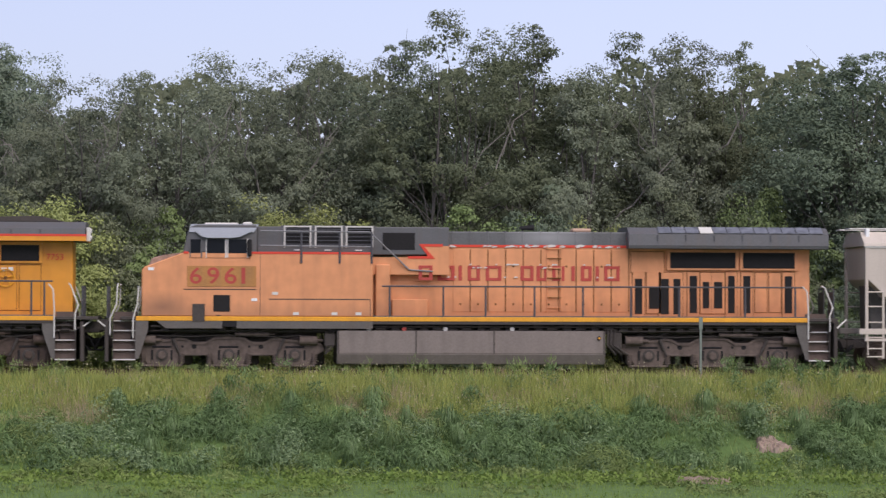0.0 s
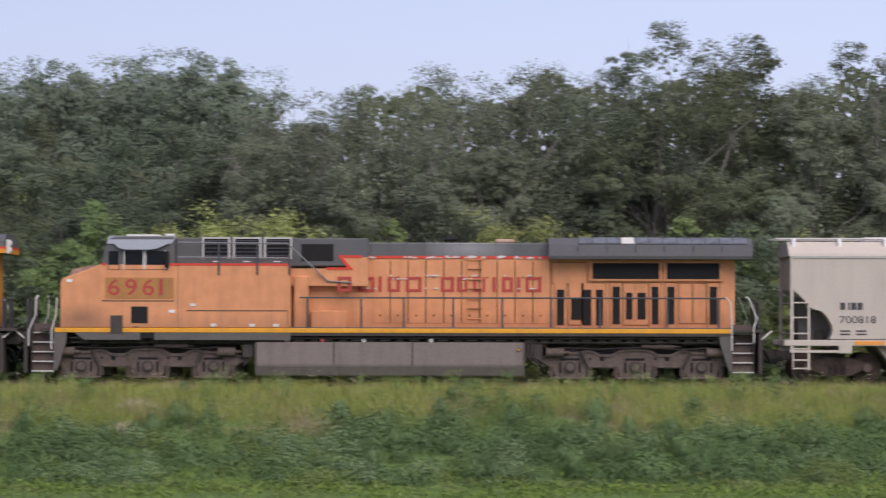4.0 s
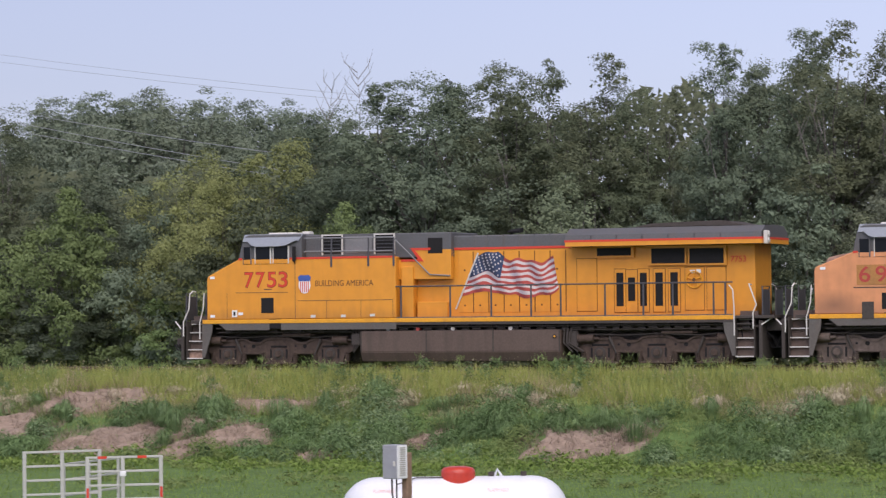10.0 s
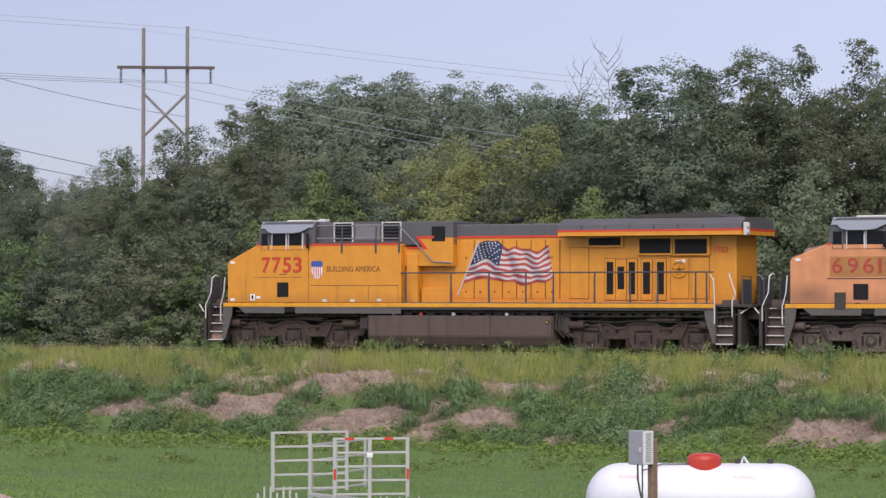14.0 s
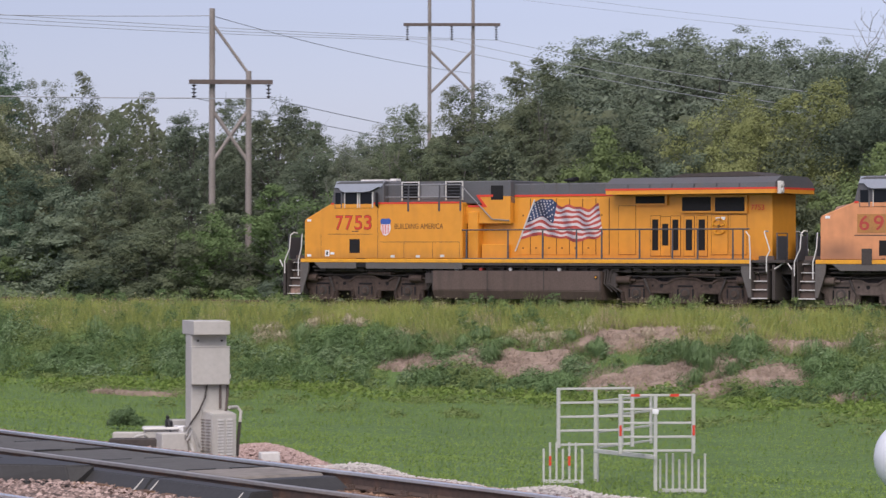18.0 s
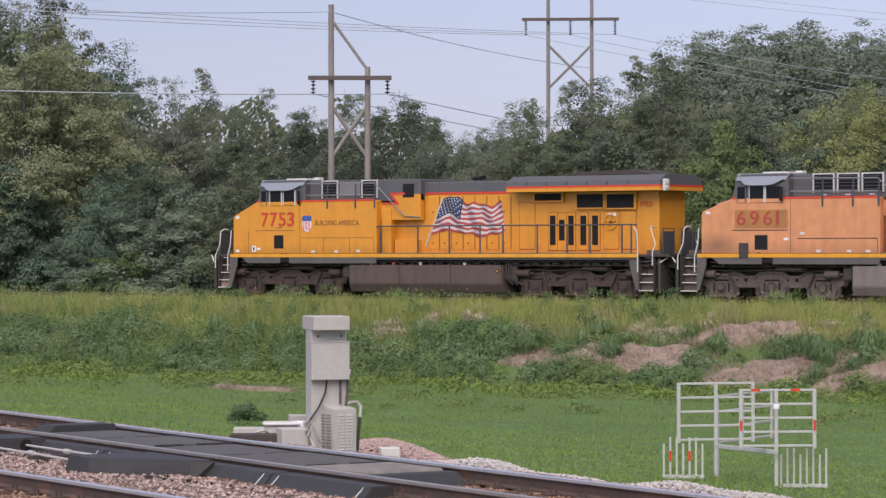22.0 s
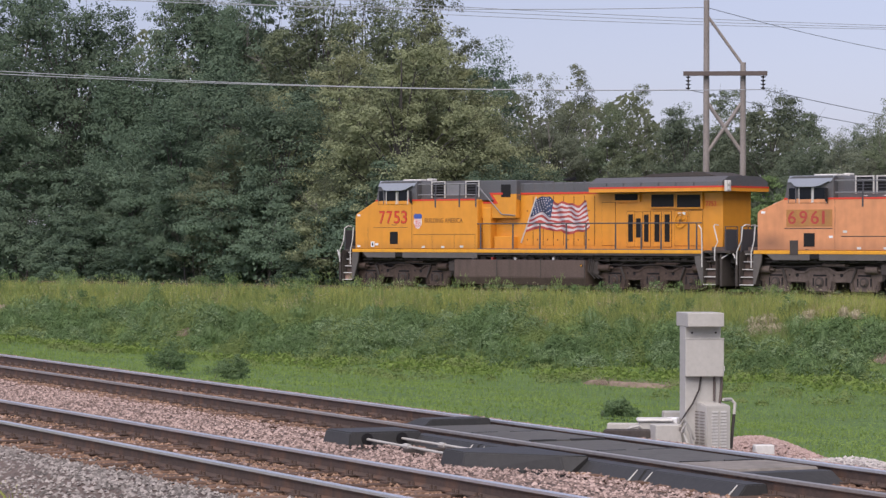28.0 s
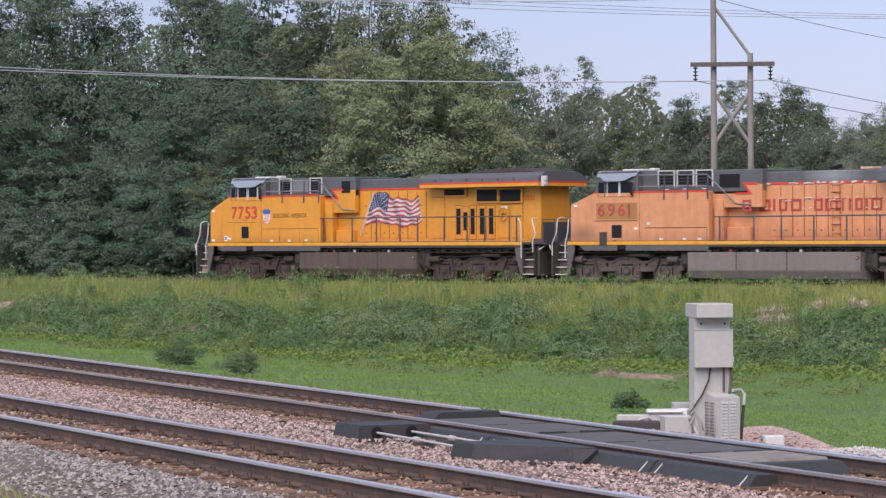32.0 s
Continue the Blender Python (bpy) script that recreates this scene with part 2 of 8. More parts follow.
FLAGW = mural("flag_white", (0.62, 0.56, 0.55), (0.26, 0.25, 0.3))
FLAGB = mural("flag_blue", (0.035, 0.055, 0.12), (0.008, 0.012, 0.03))
FLAGR = mural("flag_red", (0.42, 0.075, 0.06), (0.16, 0.025, 0.03))
HANDRAIL = mat("dark_handrail", (0.07, 0.07, 0.08), 0.5, vary=0.2)
PALE = mat("pale_grab_iron", (0.6, 0.58, 0.55), 0.5, vary=0.2)
CLEAR = mat("dark_cab_glass", (0.008, 0.01, 0.014), 0.25, vary=0.1, bump=0, spec=0.15)
HOPPER = mat("cream_grey_hopper_paint", (0.5, 0.44, 0.385), 0.6, vary=0.1, streak=0.15, dirt=(0.25, 0.2, 0.17))
# brown for the dirt, and darkened for the shade under the car
HOPPERD = mat("soiled_shaded_hopper_bay", (0.3, 0.25, 0.21), 0.7, vary=0.3, streak=0.3)
RAILM = mat("brown_rail_side", (0.085, 0.058, 0.046), 0.75, vary=0.4, coarse=0.5, streak=0.55, dirt=(0.2, 0.1, 0.055))
DULLM = mat("dull_brown_rail_head", (0.4, 0.37, 0.35), 0.4, metal=0.6, vary=0.25)
HEADM = mat("worn_rail_head", (0.82, 0.83, 0.87), 0.3, metal=0.8, vary=0.15, bump=0.02)
TIE = mat("weathered_tie_wood", (0.14, 0.083, 0.056), 0.9, vary=0.5, fine=9, rnd=0.5)
STONE = mat("pink_grey_ballast", (0.14, 0.105, 0.09), 0.9, vary=0.5, fine=14, coarse=0.8, bump=0.8)
STONEF = mat("pale_crushed_stone", (0.42, 0.38, 0.36), 0.9, vary=0.4, fine=16, bump=0.8)
RUBBER = mat("black_rubber_panel", (0.04, 0.039, 0.038), 0.55, vary=0.25, streak=0.1, dirt=(0.12, 0.11, 0.1))
ZINC = mat("galvanised_sheet", (0.36, 0.365, 0.39), 0.42, metal=0.3, vary=0.12, bump=0.02)
GALV = mat("grey_cabinet_paint", (0.445, 0.425, 0.39), 0.5, vary=0.12, streak=0.12)
TANKW = mat("white_tank_paint", (0.7, 0.71, 0.75), 0.35, vary=0.07, streak=0.12, dirt=(0.45, 0.44, 0.43), bump=0.02)
REDCAP = mat("glossy_red_dome", (0.5, 0.05, 0.03), 0.3, vary=0.25)
WOODP = mat("weathered_pole_wood", (0.27, 0.24, 0.22), 0.85, vary=0.35, streak=0.3)
WOODD = mat("dark_crossarm_wood", (0.12, 0.095, 0.085), 0.85, vary=0.3)
WIRE = mat("grey_wire", (0.35, 0.36, 0.38), 0.5, vary=0.1, bump=0)
POSTW = mat("brown_post_wood", (0.27, 0.175, 0.12), 0.85, vary=0.35, streak=0.3)
POSTM = mat("grey_green_post", (0.17, 0.2, 0.17), 0.7, vary=0.2, streak=0.2)
BARK = mat("grey_brown_bark", (0.1, 0.092, 0.085), 0.95, vary=0.4, bump=0.5)
DEADW = mat("bare_grey_wood", (0.2, 0.185, 0.17), 0.9, vary=0.3)
DIRT = mat("bare_pinkish_soil", (0.285, 0.213, 0.168), 0.95, vary=0.45, fine=4, coarse=0.9, bump=0.8, streak=0.4, dirt=(0.38, 0.31, 0.25))
SOIL = mat("green_ground_cover", (0.1, 0.168, 0.045), 0.95, vary=0.45, fine=5, coarse=0.35, bump=0.5)
SEAM = mat("dark_panel_joint", (0.16, 0.07, 0.02), 0.8, vary=0.3)
ORANGE = mat("orange_reflector", (0.75, 0.3, 0.05), 0.5, vary=0.15)
L_MID = leafy("mid_green_leaves", (0.086, 0.112, 0.08), (0.264, 0.284, 0.155), 0.36, tree_vary=0.24, sheen=0.008)
L_FRESH = leafy("fresh_green_leaves", (0.098, 0.144, 0.060), (0.287, 0.378, 0.153), tree_vary=0.2, sheen=0.008)
L_DARK = leafy("dark_green_leaves", (0.076, 0.105, 0.083), (0.246, 0.286, 0.176), tree_vary=0.2, sheen=0.008)
# deep green, lifted and blued a little to paint in the haze
L_DEEP = leafy("deep_green_leaves", (0.043, 0.07, 0.055), (0.2, 0.268, 0.165), 0.2, sheen=0.01)
L_GREY = leafy("grey_green_leaves", (0.128, 0.152, 0.122), (0.349, 0.376, 0.240), 0.42, sheen=0.008)
L_LIME = leafy("yellow_green_leaves", (0.169, 0.210, 0.064), (0.460, 0.483, 0.204), sheen=0.008)
L_BRIGHT = leafy("bright_olive_leaves", (0.09, 0.12, 0.05), (0.47, 0.49, 0.2), drift=0.55, patchy=0.7, sheen=0.008)
# far leaves kept pale, so the colour itself carries the haze
L_FAR = leafy("hazed_far_leaves", (0.162, 0.199, 0.154), (0.262, 0.307, 0.209), sheen=0.008)
L_OLIVE = leafy("olive_leaves", (0.09, 0.108, 0.062), (0.375, 0.395, 0.22), 0.3, speckle=0.5, sheen=0.008)
G_TALL = leafy("tall_yellow_green_grass", (0.165, 0.19, 0.05), (0.5, 0.5, 0.17), 0.3, drift=1.2, patchy=0.75)
G_CLOVER = leafy("pale_green_clover", (0.1, 0.175, 0.042), (0.36, 0.45, 0.135), 0.3, drift=0.33, patchy=0.75, speckle=0.16)
G_WEED = leafy("dark_green_weeds", (0.024, 0.055, 0.02), (0.24, 0.345, 0.14), 0.25, drift=0.55, patchy=0.7, speckle=0.4, sheen=0.02)
G_BUSH = leafy("shrub_leaves", (0.09, 0.15, 0.075), (0.3, 0.4, 0.2), 0.5)
G_LEAF = leafy("speckled_green_leaves", (0.04, 0.08, 0.038), (0.3, 0.385, 0.195), 0.3, drift=0.8, patchy=0.45, speckle=0.6, sheen=0.02)
G_LAWN = leafy("fresh_lawn_grass", (0.085, 0.155, 0.036), (0.285, 0.37, 0.105), 0.3, drift=0.45, patchy=0.7, speckle=0.35)
G_BANK = leafy("rough_bank_grass", (0.115, 0.165, 0.055), (0.36, 0.43, 0.17), 0.3, drift=1.5, patchy=0.7)
G_SEED = leafy("pale_seed_heads", (0.3, 0.28, 0.16), (0.6, 0.56, 0.4), 0.3)
G_DEAD = leafy("dead_grass", (0.2, 0.155, 0.12), (0.4, 0.33, 0.26), 0.2)
G_STRAW = leafy("bleached_straw", (0.27, 0.22, 0.15), (0.58, 0.5, 0.38), 0.2, speckle=0.5)
G_DRY = leafy("dry_straw", (0.26, 0.2, 0.12), (0.55, 0.46, 0.31), 0.2, speckle=0.5)


# ---- mesh helpers ----
def part(name, bm, material, parent, label=""):
    """Links a bmesh as one mesh object under a thing or a part."""
    me = bpy.data.meshes.new(name)
    bmesh.ops.recalc_face_normals(bm, faces=bm.faces)
    bm.to_mesh(me)
    bm.free()
    me.materials.append(material)
    ob = new(name, me)
    ob.parent = parent
    if label:
        ob["label"] = label
    return ob


def thing(name, label, category, group="", kind="", at=None):
    ob = new(name)
    if at is not None:
        ob.matrix_basis = at
    return tagged(ob, label, category, group, kind)


def slab(bm, x0, x1, y0, y1, z0, z1, bevel=0.0):
    v = [bm.verts.new((x, y, z)) for z in (z0, z1) for x, y in ((x0, y0), (x1, y0), (x1, y1), (x0, y1))]
    fs = [bm.faces.new([v[i] for i in f]) for f in ((3, 2, 1, 0), (4, 5, 6, 7), (0, 1, 5, 4), (1, 2, 6, 5), (2, 3, 7, 6), (3, 0, 4, 7))]
    if bevel:
        bmesh.ops.bevel(bm, geom=list({e for f in fs for e in f.edges}), offset=bevel, segments=1, affect="EDGES")
    return bm


def prism(bm, pts, y0, y1, bevel=0.0):
    """A polygon in x and z, drawn out from y0 to y1."""
    a = [bm.verts.new((x, y0, z)) for x, z in pts]
    b = [bm.verts.new((x, y1, z)) for x, z in pts]
    n = len(pts)
    fs = [bm.faces.new(a), bm.faces.new(b[::-1])]
    fs += [bm.faces.new((a[i], b[i], b[(i + 1) % n], a[(i + 1) % n])) for i in range(n)]
    if bevel:
        bmesh.ops.bevel(bm, geom=list({e for f in fs for e in f.edges}), offset=bevel, segments=1, affect="EDGES")
    return bm


def rod(bm, p, q, r, seg=8, r2=None):
    p, q = Vector(p), Vector(q)
    d = q - p
    side = d.orthogonal().normalized()
    up = d.cross(side).normalized()
    r2 = r if r2 is None else r2
    a, b = [], []
    for i in range(seg):
        w = 2 * math.pi * i / seg
        o = side * math.cos(w) + up * math.sin(w)
        a.append(bm.verts.new(p + o * r))
        b.append(bm.verts.new(q + o * r2))
    for i in range(seg):
        bm.faces.new((a[i], a[(i + 1) % seg], b[(i + 1) % seg], b[i]))
    bm.faces.new(a[::-1])
    bm.faces.new(b)
    return bm


def tube(bm, pts, r, seg=6):
    """A bent round bar in one piece through the points."""
    pts = [Vector(p) for p in pts]
    rings, side = [], None
    for i, p in enumerate(pts):
        d = (pts[min(i + 1, len(pts) - 1)] - pts[max(i - 1, 0)]).normalized()
        side = d.orthogonal().normalized() if side is None else (side - d * side.dot(d)).normalized()
        up = d.cross(side)
        rings.append([bm.verts.new(p + (side * math.cos(2 * math.pi * k / seg) + up * math.sin(2 * math.pi * k / seg)) * r) for k in range(seg)])
    for a, b in zip(rings, rings[1:]):
        for k in range(seg):
            bm.faces.new((a[k], a[(k + 1) % seg], b[(k + 1) % seg], b[k]))
    bm.faces.new(rings[0][::-1])
    bm.faces.new(rings[-1])
    return bm


def lettering(name, words, x, z, y, height, material, parent, width=None, bold=0.0):
    """Words in the built-in font on a side wall that faces -y."""
    cu = bpy.data.curves.new("t", "FONT")
    cu.body, cu.size, cu.extrude, cu.offset = words, height / 0.69, 0.004, bold
    ob = new("t", cu)
    dg = bpy.context.evaluated_depsgraph_get()
    me = bpy.data.meshes.new_from_object(ob.evaluated_get(dg))
    bpy.data.objects.remove(ob)
    xs = [v.co.x for v in me.vertices]
    k = 1.0 if width is None else width / (max(xs) - min(xs))
    lo = min(xs)
    for v in me.vertices:
        v.co = (x + (v.co.x - lo) * k, y - v.co.z, z + v.co.y)
    me.materials.clear()
    me.materials.append(material)
    o = new(name, me)
    o.parent = parent
    return o


def raw_mesh(name, verts, faces_n, material):
    """A mesh of many faces with faces_n corners each, in the order of the vertices."""
    verts = np.asarray(verts, dtype=np.float32).reshape(-1, 3)
    n = len(verts)
    me = bpy.data.meshes.new(name)
    me.vertices.add(n)
    me.vertices.foreach_set("co", verts.ravel())
    me.loops.add(n)
    me.loops.foreach_set("vertex_index", np.arange(n, dtype=np.int32))
    me.polygons.add(n // faces_n)
    me.polygons.foreach_set("loop_start", np.arange(0, n, faces_n, dtype=np.int32))
    me.update(calc_edges=True)
    me.materials.append(material)
    return me


# ---- the lie of the land ----
EYE_Z = 2.35
TRACK_Y = 93.0          # centre line of the train's track
RAIL_Z = 0.44           # its rail top
TURN = radians(22.95)   # by which the near tracks are turned
NQ = (math.sin(TURN), math.cos(TURN))
ALONG = (math.cos(TURN), -math.sin(TURN))


def ripple(x, y, k):
    """A smooth wavy field between about -1 and 1."""
    return (np.sin(x * k + 1.3) * np.sin(y * k * 1.3 + 0.4) + np.sin(x * k * 2.3 + y * k * 1.1) * 0.6 + np.sin(x * k * 0.7 - y * k * 2.9 + 2) * 0.5) / 1.6


def ground_z(x, y):
    x, y = np.asarray(x, float), np.asarray(y, float)
    q = x * NQ[0] + y * NQ[1]
    near = np.interp(q, [-60, 0, 4.5, 8, 19.8], [0.9, 0.75, 0.1, -0.62, -0.85])
    f = np.clip((q - 19.8) / 20, 0, 1)
    lawn = -0.85 - 1.5 * f + 0.05 * ripple(x, y, 0.35)
    bank = np.interp(y, [81, 82.5, 87.2, 89.6, 90.6, 95.4, 97, 101, 150, 400], [-2.35, -2.05, -0.75, 0.0, 0.22, 0.22, -0.5, -0.9, -0.9, -0.4])
    bank = bank + np.where((y > 81) & (y < 90), 0.16 * ripple(x, y, 0.5), 0) * np.clip((y - 81) / 2, 0, 1) * np.clip((90 - y) / 2, 0, 1)
    return np.where(y > 81, bank, np.where(q < 19.8, near, lawn))


def at_q(q, a, z=0.0):
    """A place by its distance q across and a along the near tracks."""
    return Vector((q * NQ[0] + a * ALONG[0], q * NQ[1] + a * ALONG[1], z))


def sheet():
    xs = np.concatenate([[-3000, -1500, -700, -350, -220], np.arange(-160, 60, 1.25), [80, 130, 250, 600, 1500, 3000]])
    ys = np.concatenate([[-3000, -1200, -400, -120, -50], np.arange(-20, 80, 2.0), np.arange(80, 100, 0.6), np.arange(100, 150, 5), [200, 400, 900, 3000]])
    gx, gy = np.meshgrid(xs, ys)
    v = np.stack([gx, gy, ground_z(gx, gy)], -1).reshape(-1, 3)
    w = len(xs)
    i = (np.arange(len(ys) - 1)[:, None] * w + np.arange(w - 1)[None]).ravel()
    me = bpy.data.meshes.new("ground")
    me.from_pydata(v.tolist(), [], np.stack([i, i + 1, i + w + 1, i + w], -1).tolist())
    me.materials.append(SOIL)
    me.polygons.foreach_set("use_smooth", [True] * len(me.polygons))
    return tagged(new("ground", me), "green grassy ground with a low railway embankment", "ground", kind="structure")


sheet()

# ---- bare soil on the eroded bank ----
PATCHES = []


def bare_patch(x, y, half_x, half_y, seed):
    """An irregular scar of bare soil that follows the slope."""
    rs = np.random.RandomState(seed)
    PATCHES.append((x, y, half_x, half_y))
    n, rings = 40, 9
    ph = rs.rand(5) * 6.28
    v, f = [(x, y, float(ground_z(x, y)) + 0.06)], []
    for r in range(1, rings + 1):
        for i in range(n):
            w = 2 * math.pi * i / n
            k = r / rings * (1 + 0.22 * math.sin(2 * w + ph[0]) + 0.18 * math.sin(3 * w + ph[1]) + 0.1 * math.sin(7 * w + ph[2]))
            px, py = x + half_x * k * math.cos(w), y + half_y * k * math.sin(w)
            v.append((px, py, float(ground_z(px, py)) + (0.06 if r < rings else -0.08) + rs.rand() * 0.11))
    f += [(0, 1 + i, 1 + (i + 1) % n) for i in range(n)]
    for r in range(rings - 1):
        o = 1 + r * n
        f += [(o + i, o + n + i, o + n + (i + 1) % n, o + (i + 1) % n) for i in range(n)]
    me = bpy.data.meshes.new("bare_soil")
    me.from_pydata(v, [], f)
    me.materials.append(DIRT)
    tagged(new("bare_soil", me), "scar of bare pinkish soil on the grassy bank", "soil", "scars in the bank", "stuff")


for k, scar in enumerate((
        (-52.9, 84.8, 2.66, 1.51), (-55.6, 84.4, 1.54, 0.71), (-57.0, 84.1, 1.26, 0.64), (-49.6, 87.5, 2.10, 0.93), (-50.8, 86.5, 1.12, 0.64),
        (-47.3, 83.5, 1.96, 1.29), (-45.7, 84.4, 1.54, 1.29), (-44.0, 82.5, 0.98, 0.86), (-42.8, 83.8, 1.26, 1.01), (-43.4, 87.3, 1.82, 0.71),
        (-39.1, 81.9, 0.70, 0.57), (-36.3, 84.2, 0.49, 1.29), (-31.1, 83.2, 1.68, 1.22), (-29.8, 84.1, 0.98, 1.15), (-14.9, 82.8, 0.70, 1.01),
        (-110.0, 86.2, 0.92, 1.12), (-93.8, 84.0, 0.40, 0.44), (16.0, 84.1, 0.5, 0.6), (13.3, 79.3, 0.69, 1.50), (-61.6, 75.0, 1.9, 0.2))):
    bare_patch(*scar, k + 1)


def clear_of_patches(x, y, grow=1.0):
    ok = np.ones(len(x), bool)
    wave = 0.35 * ripple(x, y, 2.1) + 0.2 * ripple(x, y, 5.3)
    for px, py, hx, hy in PATCHES:
        ok &= ((x - px) / (hx * grow)) ** 2 + ((y - py) / (hy * grow)) ** 2 + wave > 0.9
    return ok


# ---- the near tracks ----
def rail_section():
    """Half widths and heights of a rail, from its foot to its head."""
    return [(-0.07, -0.17), (0.07, -0.17), (0.07, -0.155), (0.012, -0.13), (0.012, -0.045), (0.036, -0.04), (0.036, -0.004)]


def railway(name, label, q, turn, a0, a1, rail_top, ties, heads):
    """Two rails on ties. q is the distance from the origin, turn the direction."""
    n = (math.sin(turn), math.cos(turn))
    base = thing(name, label, "railway track", kind="structure")
    base.matrix_basis = pose(n[0] * q, n[1] * q, rail_top, 0, 0, -math.degrees(turn))
    prof = rail_section()
    ring = prof + [(-x, z) for x, z in prof[::-1][:-2]]
    for s, shine in zip((-0.7525, 0.7525), heads):
        bm = bmesh.new()
        n_seg = max(2, int((a1 - a0) / 12))
        rows = []
        for k in range(n_seg + 1):
            a = a0 + (a1 - a0) * k / n_seg
            rows.append([bm.verts.new((a, s + x, z)) for x, z in ring])
        for r0, r1 in zip(rows, rows[1:]):
            for i in range(len(ring)):
                bm.faces.new((r0[i], r0[(i + 1) % len(ring)], r1[(i + 1) % len(ring)], r1[i]))
        rail = part("rail", bm, RAILM, base)
        bm = bmesh.new()
        slab(bm, a0, a1, s - 0.038, s + 0.038, -0.036, 0.002, 0.006)
        part("rail_head", bm, shine, rail, "polished steel running surface")
    if ties:
        bm = bmesh.new()
        slab(bm, -0.11, 0.11, -1.3, 1.3, -0.345, -0.172, 0.012)
        me = bpy.data.meshes.new("tie")
        bm.to_mesh(me)
        bm.free()
        me.materials.append(TIE)
        bm = bmesh.new()
        for s in (-0.7525, 0.7525):
            slab(bm, -0.09, 0.09, s - 0.18, s + 0.18, -0.172, -0.155)
            for e in (-0.1, 0.1):
                rod(bm, (0.05, s + e, -0.16), (0.05, s + e, -0.115), 0.018, 6)
                rod(bm, (-0.05, s + e, -0.16), (-0.05, s + e, -0.115), 0.018, 6)
        mp = bpy.data.meshes.new("tie_plate")
        bm.to_mesh(mp)
        bm.free()
        mp.materials.append(RAILM)
        rs = np.random.RandomState(int(q * 10))
        a = a0 + 0.3
        while a < a1:
            if ties[0] < a < ties[1]:
                o = new("tie", me)
                o.parent = base
                o.matrix_basis = pose(a + rs.uniform(-0.03, 0.03), rs.uniform(-0.06, 0.06), rs.uniform(-0.012, 0.005), 0, 0, rs.uniform(-1.2, 1.2))
                p2 = new("tie_plate", mp)
                p2.parent = base
                p2.matrix_basis = pose(a, 0, 0)
            a += 0.53
    return base


railway("far_main_track", "worn steel rails on dark wooden ties in ballast", 15.8, radians(22.95), -180, 60, 0.0, (-72, -12), (DULLM, HEADM))
railway("near_main_track", "worn steel rails on dark wooden ties in ballast", 12.1, radians(21.5), -180, 60, 0.0, (-60, -12), (HEADM, HEADM))
railway("branch_track", "railway track on the grassy embankment under the train", TRACK_Y, 0.0, -260, 120, RAIL_Z, (-128, -60), (RAILM, RAILM))


def trackbed():
    bm = bmesh.new()
    prof = [(7.6, -0.75), (9.2, -0.2), (10.4, -0.21), (12.1, -0.25), (13.9, -0.2), (14.4, -0.25), (15.8, -0.25), (17.2, -0.25), (17.4, -0.18), (18.0, -0.2), (19.9, -0.9)]
    rows = []
    for k in range(97):
        a = -180 + 240 * k / 96
        rows.append([bm.verts.new(at_q(q, a, z + 0.012 * math.sin(a * 1.7 + q * 2))) for q, z in prof])
    for r0, r1 in zip(rows, rows[1:]):
        for i in range(len(prof) - 1):
            bm.faces.new((r0[i], r1[i], r1[i + 1], r0[i + 1]))
    me = bpy.data.meshes.new("trackbed")
    bm.to_mesh(me)
    bm.free()
    me.materials.append(STONE)
    tagged(new("trackbed", me), "bed of pinkish crushed stone under the tracks", "ballast", kind="structure")


trackbed()


def pebbles(name, label, pts, size, material, seed):
    """Loose angular stones, four faces each."""
    rs = np.random.RandomState(seed)
    n = len(pts)
    rad = rs.uniform(0.6, 1.3, (n, 1)) * size
    top = pts + np.stack([rs.uniform(-.3, .3, n), rs.uniform(-.3, .3, n), rs.uniform(.5, .9, n)], -1) * rad
    w0 = rs.rand(n) * 6.28
    ring = []
    for k in range(4):
        w = w0 + k * 1.571 + rs.uniform(-.35, .35, n)
        rr = rad[:, 0] * rs.uniform(0.7, 1.2, n)
        ring.append(pts + np.stack([np.cos(w) * rr, np.sin(w) * rr, rs.uniform(-.35, .25, n) * rad[:, 0]], -1))
    # islands need shared corners: weld the four faces of each stone
    me = bpy.data.meshes.new(name)
    verts = np.stack([ring[0], ring[1], ring[2], ring[3], top], 1).reshape(-1, 3)
    b = (np.arange(n) * 5)[:, None]
    faces = np.concatenate([b + [0, 1, 4], b + [1, 2, 4], b + [2, 3, 4], b + [3, 0, 4]], 0).astype(np.int32)
    me.vertices.add(len(verts))
    me.vertices.foreach_set("co", verts.astype(np.float32).ravel())
    me.loops.add(faces.size)
    me.loops.foreach_set("vertex_index", faces.ravel())
    me.polygons.add(len(faces))
    me.polygons.foreach_set("loop_start", np.arange(0, faces.size, 3, dtype=np.int32))
    me.update(calc_edges=True)
    me.materials.append(material)
    return tagged(new(name, me), label, "stones", kind="stuff")


def stone_mat(name, a, b, mixed=0.6):
    """Loose stones, each of its own tint."""
    return leafy(name, a, b, 0.0, 0.0, patchy=0.95 - mixed, speckle=mixed)


PEBBLE = stone_mat("loose_pink_grey_stone", (0.09, 0.064, 0.056), (0.56, 0.42, 0.37), 0.85)
PEBBLE2 = stone_mat("loose_grey_stone", (0.08, 0.073, 0.068), (0.43, 0.385, 0.355), 0.85)
PEBBLE3 = stone_mat("loose_rose_stone", (0.28, 0.19, 0.165), (0.58, 0.44, 0.4))


PEBBLE5 = stone_mat("pale_grey_gravel", (0.42, 0.38, 0.36), (0.62, 0.58, 0.55), 0.4)
PEBBLE4 = stone_mat("rust_stained_stone", (0.12, 0.075, 0.052), (0.46, 0.3, 0.21))


